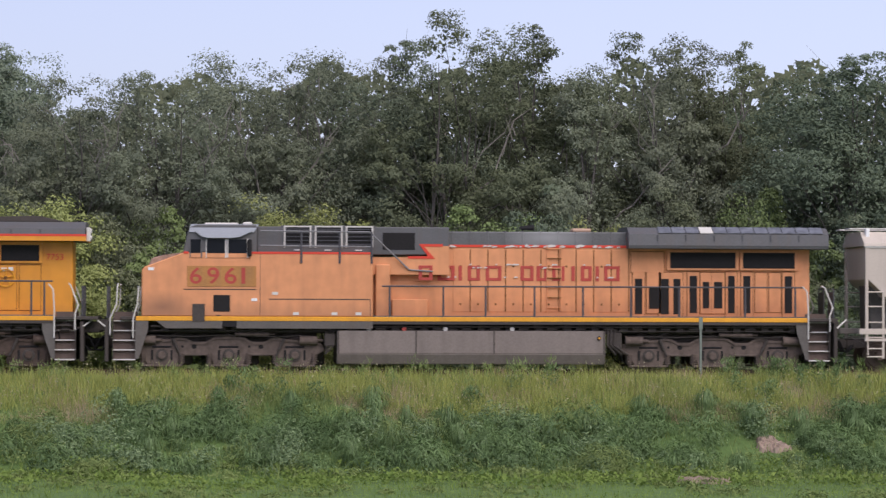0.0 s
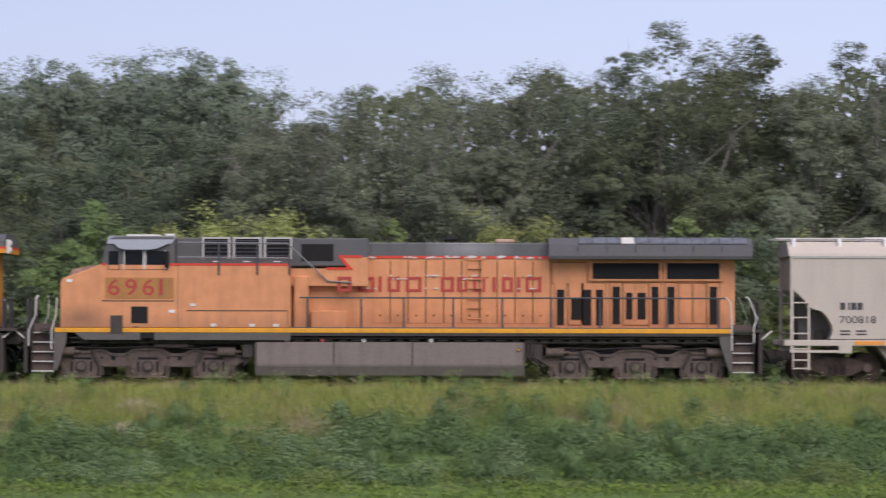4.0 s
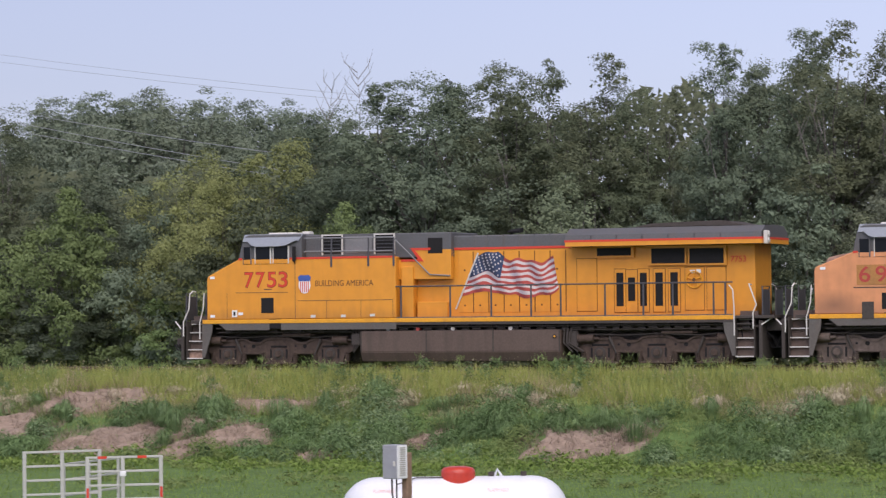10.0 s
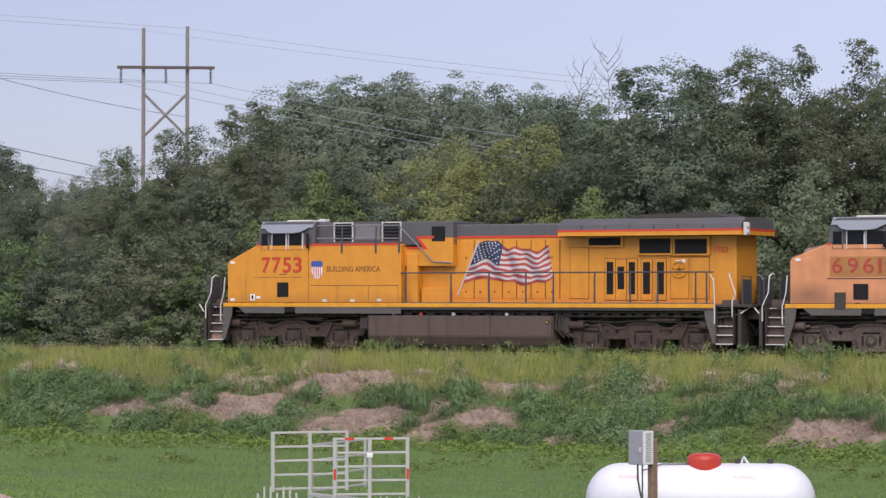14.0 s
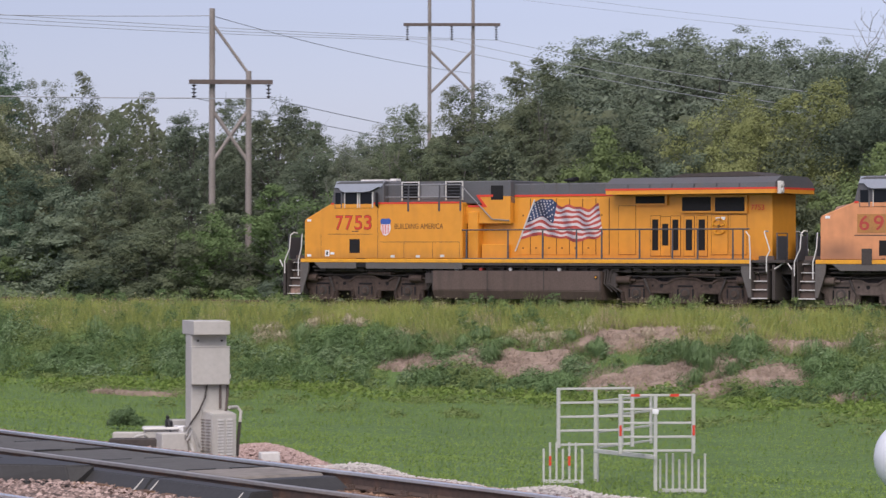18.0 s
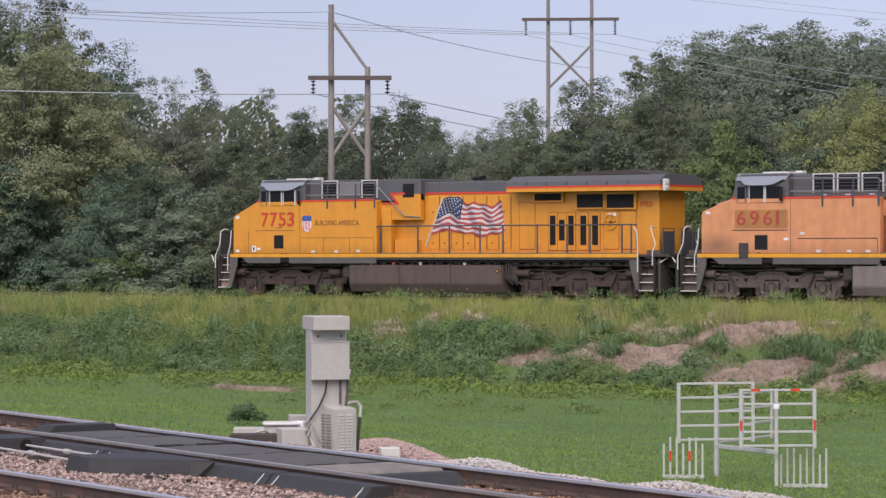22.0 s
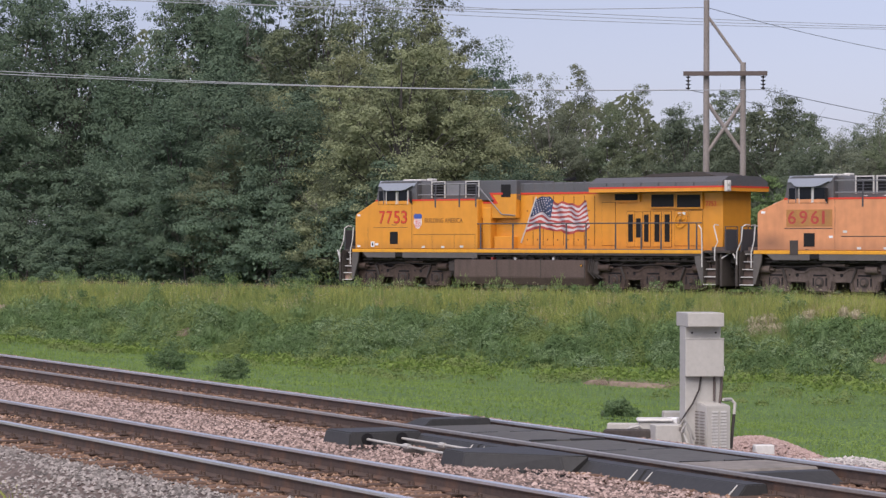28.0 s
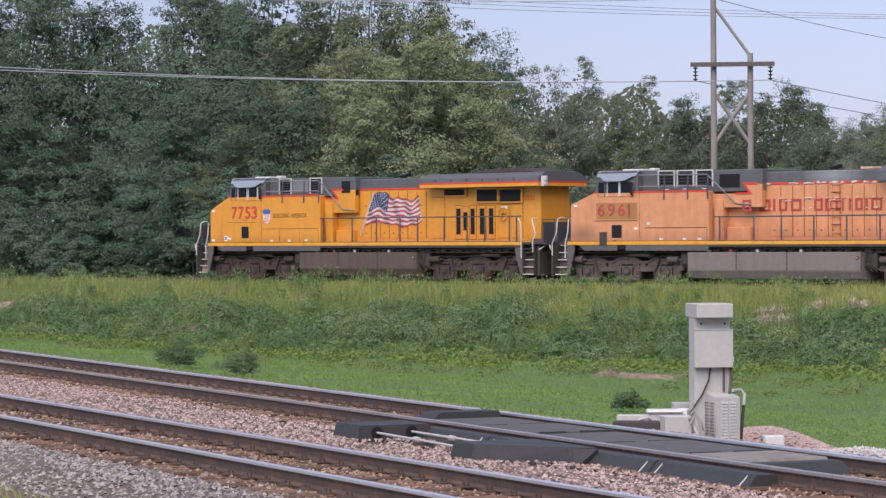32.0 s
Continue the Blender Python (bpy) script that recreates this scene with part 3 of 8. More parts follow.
def spread_ballast():
    rs = np.random.RandomState(5)
    n = 128000
    # denser towards the end that lies nearer to the eye
    a = -13 - 54 * rs.rand(n) ** 1.15
    q = rs.uniform(8.6, 19.4, n)
    z = np.interp(q, [7.6, 9.2, 10.4, 17.4, 18.0, 19.9], [-0.75, -0.2, -0.17, -0.17, -0.2, -0.9])
    p = np.stack([q * NQ[0] + a * ALONG[0], q * NQ[1] + a * ALONG[1], z], -1)
    n2 = (math.sin(radians(21.5)), math.cos(radians(21.5)))
    off = np.minimum(np.abs(np.abs(q - 15.8) - 0.75), np.abs(np.abs(p[:, 0] * n2[0] + p[:, 1] * n2[1] - 12.1) - 0.75))
    rusty = off < 0.55 * rs.rand(n) + 0.12
    inside = (np.abs(q - 15.8) < 1.38) | (np.abs(p[:, 0] * n2[0] + p[:, 1] * n2[1] - 12.1) < 1.38)
    rusty |= inside & (rs.rand(n) < 0.45)
    p[inside, 2] -= 0.008 + 0.03 * rs.rand(int(inside.sum()))
    far = q > 11.0
    pebbles("ballast", "rust-stained ballast stones beside the rails", p[rusty], 0.026, PEBBLE4, 8)
    pebbles("ballast", "loose pinkish grey ballast stones", p[far & ~rusty], 0.028, PEBBLE, 6)
    pebbles("ballast", "loose grey ballast stones at the edge of the tracks", p[~far & ~rusty], 0.031, PEBBLE2, 7)


spread_ballast()


# ---- grass and weeds ----
def blades(name, label, x, y, h, w, lean, material, seed, lift=0.0, plain=False):
    """Single bent blades of grass, two faces each."""
    rs = np.random.RandomState(seed)
    n = len(x)
    z = ground_z(x, y) + lift
    p = np.stack([x, y, z], -1)
    th = rs.rand(n) * 6.28
    side = np.stack([np.cos(th), np.sin(th), np.zeros(n)], -1) * w[:, None] * 0.5
    ld = rs.rand(n) * 6.28
    ln = np.stack([np.cos(ld), np.sin(ld), np.zeros(n)], -1) * (lean * h * rs.uniform(0.2, 1, n))[:, None]
    up = np.stack([np.zeros(n), np.zeros(n), h], -1)
    mid = p + up * 0.6 + ln * 0.35
    tip = p + up + ln
    if plain:
        me = raw_mesh(name, np.stack([p - side, p + side, tip], 1), 3, material)
    else:
        me = raw_mesh(name, np.stack([p - side, p + side, tip, mid - side * 0.8], 1), 4, material)
    return tagged(new(name, me), label, "grass", kind="stuff")


def leaf_corners(centre, length, width, droop, seed, facing=None, rough=0.38):
    """The three corners of pointed leaves."""
    rs = np.random.RandomState(seed)
    n = len(centre)
    w = rs.rand(n) * 6.28
    up = rs.normal(droop, 0.5, n)
    d = np.stack([np.cos(w), np.sin(w), up], -1)
    d /= np.linalg.norm(d, axis=1, keepdims=True)
    r = rs.normal(size=(n, 3))
    if facing is not None:
        # leaves of a clump lie like shingles on its outside
        nrm = facing + r * rough
        nrm /= np.linalg.norm(nrm, axis=1, keepdims=True)
        d = d - nrm * np.sum(d * nrm, 1, keepdims=True)
        d /= np.linalg.norm(d, axis=1, keepdims=True)
        r = nrm
    s = np.cross(d, r)
    s /= np.linalg.norm(s, axis=1, keepdims=True)
    le = length * rs.uniform(0.6, 1.3, (n, 1))
    wi = width * rs.uniform(0.6, 1.3, (n, 1))
    a = centre
    v = np.stack([a + s * wi * 0.5, a + d * le, a - s * wi * 0.5], 1)
    return v.reshape(-1, 3)


def leaves(name, centre, length, width, droop, material, seed, facing=None):
    return raw_mesh(name, leaf_corners(centre, length, width, droop, seed, facing), 3, material)


def weed_top(x):
    """How far up the slope the dark weeds reach."""
    return 86.1 + 0.55 * np.sin(x * 0.31 + 0.7) + 0.35 * np.sin(x * 0.83 + 2.0) + 0.2 * np.sin(x * 2.1)


def tussocks(name, label, x, y, rad, tall, k, material, seed):
    """Tufts of k blades each that rise from the middle, bend and hang outwards."""
    rs = np.random.RandomState(seed)
    m = len(x)
    rad, tall, g = rad[:, None], tall[:, None], ground_z(x, y)[:, None]
    w, u = rs.rand(m, k) * 6.28, rs.uniform(0.25, 1.0, (m, k))

    def arc(r, z):
        return np.stack([x[:, None] + np.cos(w) * r, y[:, None] + np.sin(w) * r, g + z + w * 0], -1)
    root, bend = arc(rad * u * 0.6, 0.02), arc(rad * u * 0.85, tall * (1.1 - 0.5 * u) * rs.uniform(0.8, 1.1, (m, k)))
    tip = arc(rad * (0.1 + u) * rs.uniform(0.85, 1.1, (m, k)), tall * (0.95 - 0.7 * u) * rs.uniform(0.6, 1.2, (m, k)) + 0.05)
    tip[:, :, 2] = np.maximum(tip[:, :, 2], ground_z(tip[:, :, 0], tip[:, :, 1]) + 0.03)
    side = np.stack([-np.sin(w), np.cos(w), w * 0], -1) * rs.uniform(0.006, 0.013, (m, k, 1))
    me = raw_mesh(name, np.stack([root - side, root + side, bend, bend - side, bend + side, tip], 2), 3, material)
    return tagged(new(name, me), label, "grass", kind="stuff")


def vegetation():
    rs = np.random.RandomState(11)
    # tall yellow-green grass along the crest
    n = 210000
    x, y = rs.uniform(-150, 34, n), rs.uniform(86.3, 91.4, n)
    edge = 87.3 + 0.9 * ripple(x, y * 0, 0.3)
    keep = (y > edge) & clear_of_patches(x, y, 0.8) & (rs.rand(n) < np.interp(x, [-90, -62], [0.4, 1.0]))
    x, y = x[keep], y[keep]
    h = rs.uniform(0.25, 0.7, len(x)) * (1 + 0.35 * ripple(x, y, 0.8) + 0.3 * ripple(x, y, 2.6))
    h = np.minimum(h, 0.43 - ground_z(x, y) + rs.normal(0, 0.1, len(x)) + 0.16 * ripple(x, y, 1.9) + 0.1 * ripple(x, y, 5.0)).clip(0.08)
    straw = ripple(x, y, 1.1) + 0.5 * ripple(x, y, 3.1) + rs.normal(0, 0.35, len(x)) > 0.75
    blades("tall_grass", "tufts of yellowed grass along the track", x[straw], y[straw], h[straw], rs.uniform(0.008, 0.02, int(straw.sum())), 0.5, G_DRY, 22, plain=True)
    x, y, h = x[~straw], y[~straw], h[~straw]
    blades("tall_grass", "tall yellow-green seeding grass along the track", x, y, h, rs.uniform(0.014, 0.034, len(x)), 0.75, G_TALL, 12, plain=True)
    # green undergrowth mixed in
    n = 130000
    x, y = rs.uniform(-150, 34, n), rs.uniform(85.5, 91.6, n)
    keep = (ripple(x, y, 0.45) + np.clip((-40 - x) / 40, -0.3, 1.2) > 0.25) & clear_of_patches(x, y, 0.9)
    x, y = x[keep], y[keep]
    h = np.minimum(rs.uniform(0.25, 0.6, len(x)), 0.42 - ground_z(x, y) + rs.normal(0, 0.1, len(x))).clip(0.08)
    blades("green_grass", "fresh green grass on the bank", x, y, h, rs.uniform(0.015, 0.035, len(x)), 0.7, G_BANK, 13, plain=True)
    # straw
    n = 90000
    x, y = rs.uniform(-66, 20, n), rs.uniform(86.0, 88.8, n)
    keep = ripple(x, y, 0.6) + 0.25 * ripple(x, y, 3) > 0.14
    x, y = x[keep], y[keep]
    blades("dry_grass", "dry straw-coloured grass on the bank", x, y, rs.uniform(0.12, 0.42, len(x)), rs.uniform(0.006, 0.014, len(x)), 0.9, G_DRY, 14, plain=True)
    # flattened dead grass that trails over the scars
    for i, (px, py, hx, hy) in enumerate(PATCHES[:15] + PATCHES[19:]):
        n = int(900 * hx * hy) + 250
        w, r = rs.rand(n) * 6.28, np.sqrt(rs.rand(n)) * 1.15
        x, y = px + hx * r * np.cos(w), py + hy * r * np.sin(w)
        keep = ripple(x, y, 1.7) + rs.normal(0, 0.4, n) > -0.25
        x, y = x[keep], y[keep]
        blades("dead_grass", "flattened dead grass trailing over bare soil", x, y, rs.uniform(0.08, 0.3, len(x)), rs.uniform(0.012, 0.026, len(x)), 1.6, G_DEAD, 60 + i, lift=0.06, plain=True)
    # stalks with seed heads that stand up against the train
    n = 8000
    x, y = rs.uniform(-140, 34, n), rs.uniform(88.5, 90.6, n)
    blades("seed_stalks", "thin seeding stalks before the rails", x, y, rs.uniform(0.35, 0.75, n) - np.maximum(ground_z(x, y), -0.3) * 0.6, rs.uniform(0.014, 0.03, n), 0.2, G_TALL, 15, plain=True)
    # rough green cover between the mounds
    n = 90000
    x, y = rs.uniform(-150, 34, n), rs.uniform(80.4, 88.6, n)
    keep = (clear_of_patches(x, y, 0.85) | (rs.rand(n) < 0.08)) & (rs.rand(n) < np.where(y < weed_top(x), 0.5, 1.0))
    x, y = x[keep], y[keep]
    h = rs.uniform(0.12, 0.4, len(x)) * (1 + 0.4 * ripple(x, y, 1.3))
    blades("bank_grass", "rough green grass on the slope of the bank", x, y, h, rs.uniform(0.015, 0.035, len(x)), 0.7, G_BANK, 20, plain=True)
    # leafy weeds in mounds on the slope, large ones and middling ones
    for n, r_lo, r_hi, k, thick, room, seed in ((1100, 0.4, 0.95, 560, -0.4, 1.2, 16), (1800, 0.22, 0.5, 170, -0.9, 0.8, 26)):
        x, y = rs.uniform(-135, 30, n), rs.uniform(81.3, 87.6, n)
        dens = ripple(x, y, 0.4) + 0.5 * ripple(x, y, 1.3)
        keep = (y < weed_top(x)) & (dens > thick) & clear_of_patches(x, y, room) & clear_of_patches(x, y + 0.7, 1.0)
        x, y = x[keep], y[keep]
        m = len(x)
        rad = rs.uniform(r_lo, r_hi, m)
        tall = rad * rs.uniform(0.85, 1.55, m) * np.clip((y - 79.6) / 2.5, 0.4, 1)
        tall = np.minimum(tall, 0.3 - ground_z(x, y))
        d = rs.normal(size=(m, k, 3))
        d[:, :, 2] = np.abs(d[:, :, 2]) * 1.2
        d /= np.linalg.norm(d, axis=2, keepdims=True)
        lump = 1 + 0.16 * np.sin(d[:, :, :1] * 7 + x[:, None, None] * 3) * np.sin(d[:, :, 2:] * 6 + y[:, None, None] * 5)
        d *= rs.uniform(0.8, 1.06, (m, k, 1)) * lump
        c = np.stack([x[:, None] + d[:, :, 0] * rad[:, None], y[:, None] + d[:, :, 1] * rad[:, None], (ground_z(x, y) + 0.02)[:, None] + d[:, :, 2] * tall[:, None]], -1)
        pick = ripple(x, y, 0.55) + rs.normal(0, 0.45, m) + np.where(x < -62, 0.15, 0.0)
        for kind, (lo, hi, le, wi, dr, paint, what) in enumerate(((-9, 0.25, 0.21, 0.029, -1.1, G_WEED, "dense mounds of drooping dark green weeds on the slope"), (0.25, 0.75, 0.1, 0.042, -0.3, G_LEAF, "mounds of small-leaved green weeds on the slope"), (0.75, 9, 0.16, 0.03, 0.4, G_BANK, "tufts of lighter grass among the weeds on the slope"))):
            sel = (pick > lo) & (pick <= hi)
            me = leaves("weeds", c[sel].reshape(-1, 3), le, wi, dr, paint, seed + 40 * kind, d[sel].reshape(-1, 3) + np.array([0, 0, 0.05]))
            tagged(new("weeds", me), what, "weeds", kind="stuff")
    # arching tussocks of dark grass, thickest round the scars
    spots = [(px + hx * 1.15 * math.cos(w), py + hy * 1.15 * math.sin(w)) for px, py, hx, hy in PATCHES[:14] for w in rs.uniform(0.2, 2.9, 1 + int(1.6 * hx))]
    x = np.concatenate([[a for a, b in spots], rs.uniform(-120, 28, 420)])
    y = np.concatenate([[b for a, b in spots], rs.uniform(81.6, 87.8, 420)])
    keep = (y > 81) & (y < weed_top(x) + 1.2) & ((np.arange(len(x)) < len(spots)) | ((ripple(x, y, 0.5) > -0.3) & clear_of_patches(x, y, 1.3) & clear_of_patches(x, y + 1.1, 1.0)))
    x, y = x[keep], y[keep]
    m = len(x)
    tall = np.minimum(rs.uniform(0.45, 0.95, m) * np.clip((y - 80) / 3, 0.5, 1), 0.4 - ground_z(x, y))
    tussocks("tussocks", "arching tussocks of dark green grass round the scars", x, y, rs.uniform(0.35, 0.85, m), tall, 240, G_WEED, 31)
    # bleached tufts combed over above them
    x, y = rs.uniform(-66, -9, 220), rs.uniform(86.3, 88.4, 220)
    keep = ripple(x, y, 0.42) + 0.5 * ripple(x, y, 1.2) > 0.05
    x, y = x[keep], y[keep]
    m = len(x)
    tussocks("dry_tussocks", "bleached tufts of dead grass hanging down the slope", x, y, rs.uniform(0.3, 0.8, m), rs.uniform(0.3, 0.55, m), 130, G_STRAW, 32)
    # smaller plants that fill the slope and the crest between them
    n = 3400
    x, y = rs.uniform(-150, 34, n), rs.uniform(80.2, 90.2, n)
    keep = clear_of_patches(x, y, 0.95) | (rs.rand(n) < 0.05)
    keep &= rs.rand(n) < np.where(y < 81.8, 1.0, np.where(y < weed_top(x), 0.4, np.interp(y, [86.5, 88.5], [0.9, 0.45])))
    x, y = x[keep], y[keep]
    m, k = len(x), 55
    rad = rs.uniform(0.15, 0.5, m)
    tall = np.minimum(rad * rs.uniform(0.5, 1.0, m), 0.35 - ground_z(x, y))
    d = rs.normal(size=(m, k, 3))
    d[:, :, 2] = np.abs(d[:, :, 2])
    d /= np.linalg.norm(d, axis=2, keepdims=True)
    d *= rs.uniform(0.5, 1.1, (m, k, 1))
    c = np.stack([x[:, None] + d[:, :, 0] * rad[:, None], y[:, None] + d[:, :, 1] * rad[:, None], (ground_z(x, y) + 0.02)[:, None] + d[:, :, 2] * tall[:, None]], -1)
    me = leaves("small_weeds", c.reshape(-1, 3), 0.12, 0.05, 0.3, G_BANK, 23, d.reshape(-1, 3) + np.array([0, 0, 0.3]))
    tagged(new("small_weeds", me), "small leafy weeds and grass tufts all over the bank", "weeds", kind="stuff")
    # tall dark weeds that stand up along the crest
    n = 420
    x, y = rs.uniform(-150, 34, n), rs.uniform(87.4, 90.6, n)
    keep = ripple(x, y, 0.33) + 0.5 * ripple(x, y, 1.4) > 0.05
    x, y = x[keep], y[keep]
    m, k = len(x), 150
    rad, tall = rs.uniform(0.2, 0.55, m), rs.uniform(0.45, 0.9, m)
    tall = np.minimum(tall, 0.85 - ground_z(x, y))
    u = rs.rand(m, k) ** 0.8
    w = rs.rand(m, k) * 6.28
    rr = rad[:, None] * np.sqrt(rs.rand(m, k)) * (1.05 - 0.55 * u)
    c = np.stack([x[:, None] + np.cos(w) * rr, y[:, None] + np.sin(w) * rr, ground_z(x, y)[:, None] + u * tall[:, None]], -1)
    me = leaves("tall_weeds", c.reshape(-1, 3), 0.13, 0.035, 0.9, G_WEED, 25)
    tagged(new("tall_weeds", me), "tall dark green weeds standing before the rails", "weeds", kind="stuff")
    # ragged tufts that break the line of the crest
    n = 900
    x, y = rs.uniform(-150, 34, n), rs.uniform(88.8, 91.2, n)
    keep = ripple(x, y * 0.3, 0.5) + 0.6 * ripple(x, y, 1.7) > -0.1
    x, y = x[keep], y[keep]
    m, k = len(x), 60
    rad, tall = rs.uniform(0.12, 0.35, m), rs.uniform(0.3, 0.75, m) * np.where(x < -78, 1.15, 0.9)
    u, w = rs.rand(m, k), rs.rand(m, k) * 6.28
    rr = rad[:, None] * np.sqrt(rs.rand(m, k)) * (0.5 + 0.7 * u)
    c = np.stack([x[:, None] + np.cos(w) * rr, y[:, None] + np.sin(w) * rr, ground_z(x, y)[:, None] + u * tall[:, None]], -1)
    me = leaves("crest_tufts", c.reshape(-1, 3), 0.17, 0.022, 1.6, G_BANK, 30)
    tagged(new("crest_tufts", me), "ragged tufts of green grass along the top of the bank", "grass", kind="stuff")
    # pale seed heads over the tall grass
    n = 26000
    x, y = rs.uniform(-150, 34, n), rs.uniform(86.0, 90.8, n)
    keep = (ripple(x, y, 0.9) + 0.6 * ripple(x, y, 2.3) + rs.normal(0, 0.4, n) > 0.1) & clear_of_patches(x, y, 1.0)
    x, y = x[keep], y[keep]
    z = np.minimum(ground_z(x, y) + rs.uniform(0.3, 0.75, len(x)), 0.62 + rs.normal(0, 0.12, len(x)))
    me = leaves("seed_heads", np.stack([x, y, z], -1), 0.07, 0.03, 0.5, G_SEED, 24)
    tagged(new("seed_heads", me), "pale seed heads over the tall grass", "grass", kind="stuff")
    # low plants at the foot of the bank
    n = 6000
    x, y = rs.uniform(-130, 34, n), rs.uniform(76.5, 82.5, n)
    keep = ripple(x, y, 0.7) > -0.2
    x, y = x[keep], y[keep]
    m, k = len(x), 8
    cx = x[:, None] + rs.normal(0, 0.12, (m, k))
    cy = y[:, None] + rs.normal(0, 0.12, (m, k))
    cz = ground_z(x, y)[:, None] + rs.uniform(0.02, 0.28, (m, k))
    me = leaves("low_weeds", np.stack([cx, cy, cz], -1).reshape(-1, 3), 0.13, 0.1, 0.1, G_LAWN, 17)
    tagged(new("low_weeds", me), "low broad-leaved weeds at the foot of the bank", "weeds", kind="stuff")
    # rank clumps and leafy plants scattered over the far side of the lawn
    n = 900
    x, y = rs.uniform(-112, 22, n), 81.6 - 13.0 * rs.rand(n) ** 1.6
    keep = (ripple(x, y, 0.35) + 0.6 * ripple(x, y, 1.1) > -0.05) & (x * NQ[0] + y * NQ[1] > 22)
    x, y = x[keep], y[keep]
    m, k = len(x), 90
    rad = rs.uniform(0.15, 0.55, m)
    d = rs.normal(size=(m, k, 3))
    d[:, :, 2] = np.abs(d[:, :, 2])
    d /= np.linalg.norm(d, axis=2, keepdims=True)
    d *= rs.uniform(0.5, 1.05, (m, k, 1))
    c = np.stack([x[:, None] + d[:, :, 0] * rad[:, None], y[:, None] + d[:, :, 1] * rad[:, None], ground_z(x, y)[:, None] + 0.02 + d[:, :, 2] * (rad * rs.uniform(0.35, 0.8, m))[:, None]], -1)
    me = leaves("lawn_weeds", c.reshape(-1, 3), 0.12, 0.05, 0.2, G_BANK, 29, d.reshape(-1, 3) + np.array([0, 0, 0.3]))
    tagged(new("lawn_weeds", me), "rank leafy clumps in the lawn before the bank", "weeds", kind="stuff")
    # the lawn
    n = 130000
    d = 30 + 95 * rs.rand(n) ** 0.9
    az = radians(-14) + radians(67) * rs.rand(n)
    x, y = -d * np.sin(az), d * np.cos(az)
    q = x * NQ[0] + y * NQ[1]
    keep = (y < 82) & (q > 19.6)
    x, y = x[keep], y[keep]
    h = rs.uniform(0.05, 0.13, len(x)) * (1 + 0.6 * np.clip(ripple(x, y, 0.5), 0, 1)) * np.interp(y, [60, 78], [1, 1.7])
    blades("lawn", "short fresh green lawn between the railway lines", x, y, h, rs.uniform(0.012, 0.03, len(x)), 0.7, G_LAWN, 18, plain=True)
    # clover and other flat leaves in the lawn
    n = 210000
    d = 32 + 78 * rs.rand(n) ** 0.8
    az = radians(-14) + radians(67) * rs.rand(n)
    x, y = -d * np.sin(az), d * np.cos(az)
    keep = (y < 82) & (x * NQ[0] + y * NQ[1] > 19.8)
    x, y = x[keep], y[keep]
    z = ground_z(x, y) + rs.uniform(0.03, 0.11, len(x)) * (1 + 0.5 * ripple(x, y, 0.9))
    me = leaves("clover", np.stack([x, y, z], -1), 0.042, 0.042, 0.1, G_CLOVER, 21, np.array([0, -0.4, 1.0]))
    tagged(new("clover", me), "clover and flat-leaved plants in the lawn", "clover", kind="stuff")
    # grass by the near edge of the tracks
    n = 9000
    a, q = rs.uniform(-50, -14, n), 9.0 - 2.6 * rs.rand(n)
    x, y = q * NQ[0] + a * ALONG[0], q * NQ[1] + a * ALONG[1]
    blades("verge_grass", "yellowing grass at the edge of the ballast", x, y, rs.uniform(0.1, 0.35, n), rs.uniform(0.01, 0.02, n), 0.6, G_TALL, 19)


vegetation()


# ---- the train ----
WHEELS = []   # (part, place on its vehicle, radius)


def wheelset(parent, x, r, name="wheelset", steel=None):
    """Two flanged wheels on one axle, with holes that show the turning."""
    bm = bmesh.new()
    rod(bm, (0, -0.72, 0), (0, 0.72, 0), 0.09, 10)
    for s in (-1, 1):
        rod(bm, (0, s * 0.68, 0), (0, s * 0.81, 0), r, 28)
        rod(bm, (0, s * 0.65, 0), (0, s * 0.68, 0), r + 0.025, 28)
        rod(bm, (0, s * 0.81, 0), (0, s * 0.83, 0), r * 0.86, 28, r * 0.8)
        rod(bm, (0, s * 0.83, 0), (0, s * 0.87, 0), r * 0.34, 14)
        for k in range(3):
            w = k * 2.094
            rod(bm, (math.cos(w) * r * 0.24, s * 0.86, math.sin(w) * r * 0.24), (math.cos(w) * r * 0.24, s * 0.9, math.sin(w) * r * 0.24), 0.03, 6)
    ob = part(name, bm, steel or TRUCK, parent)
    ob.matrix_basis = pose(x, 0, r)
    WHEELS.append((ob, x, r))
    return ob


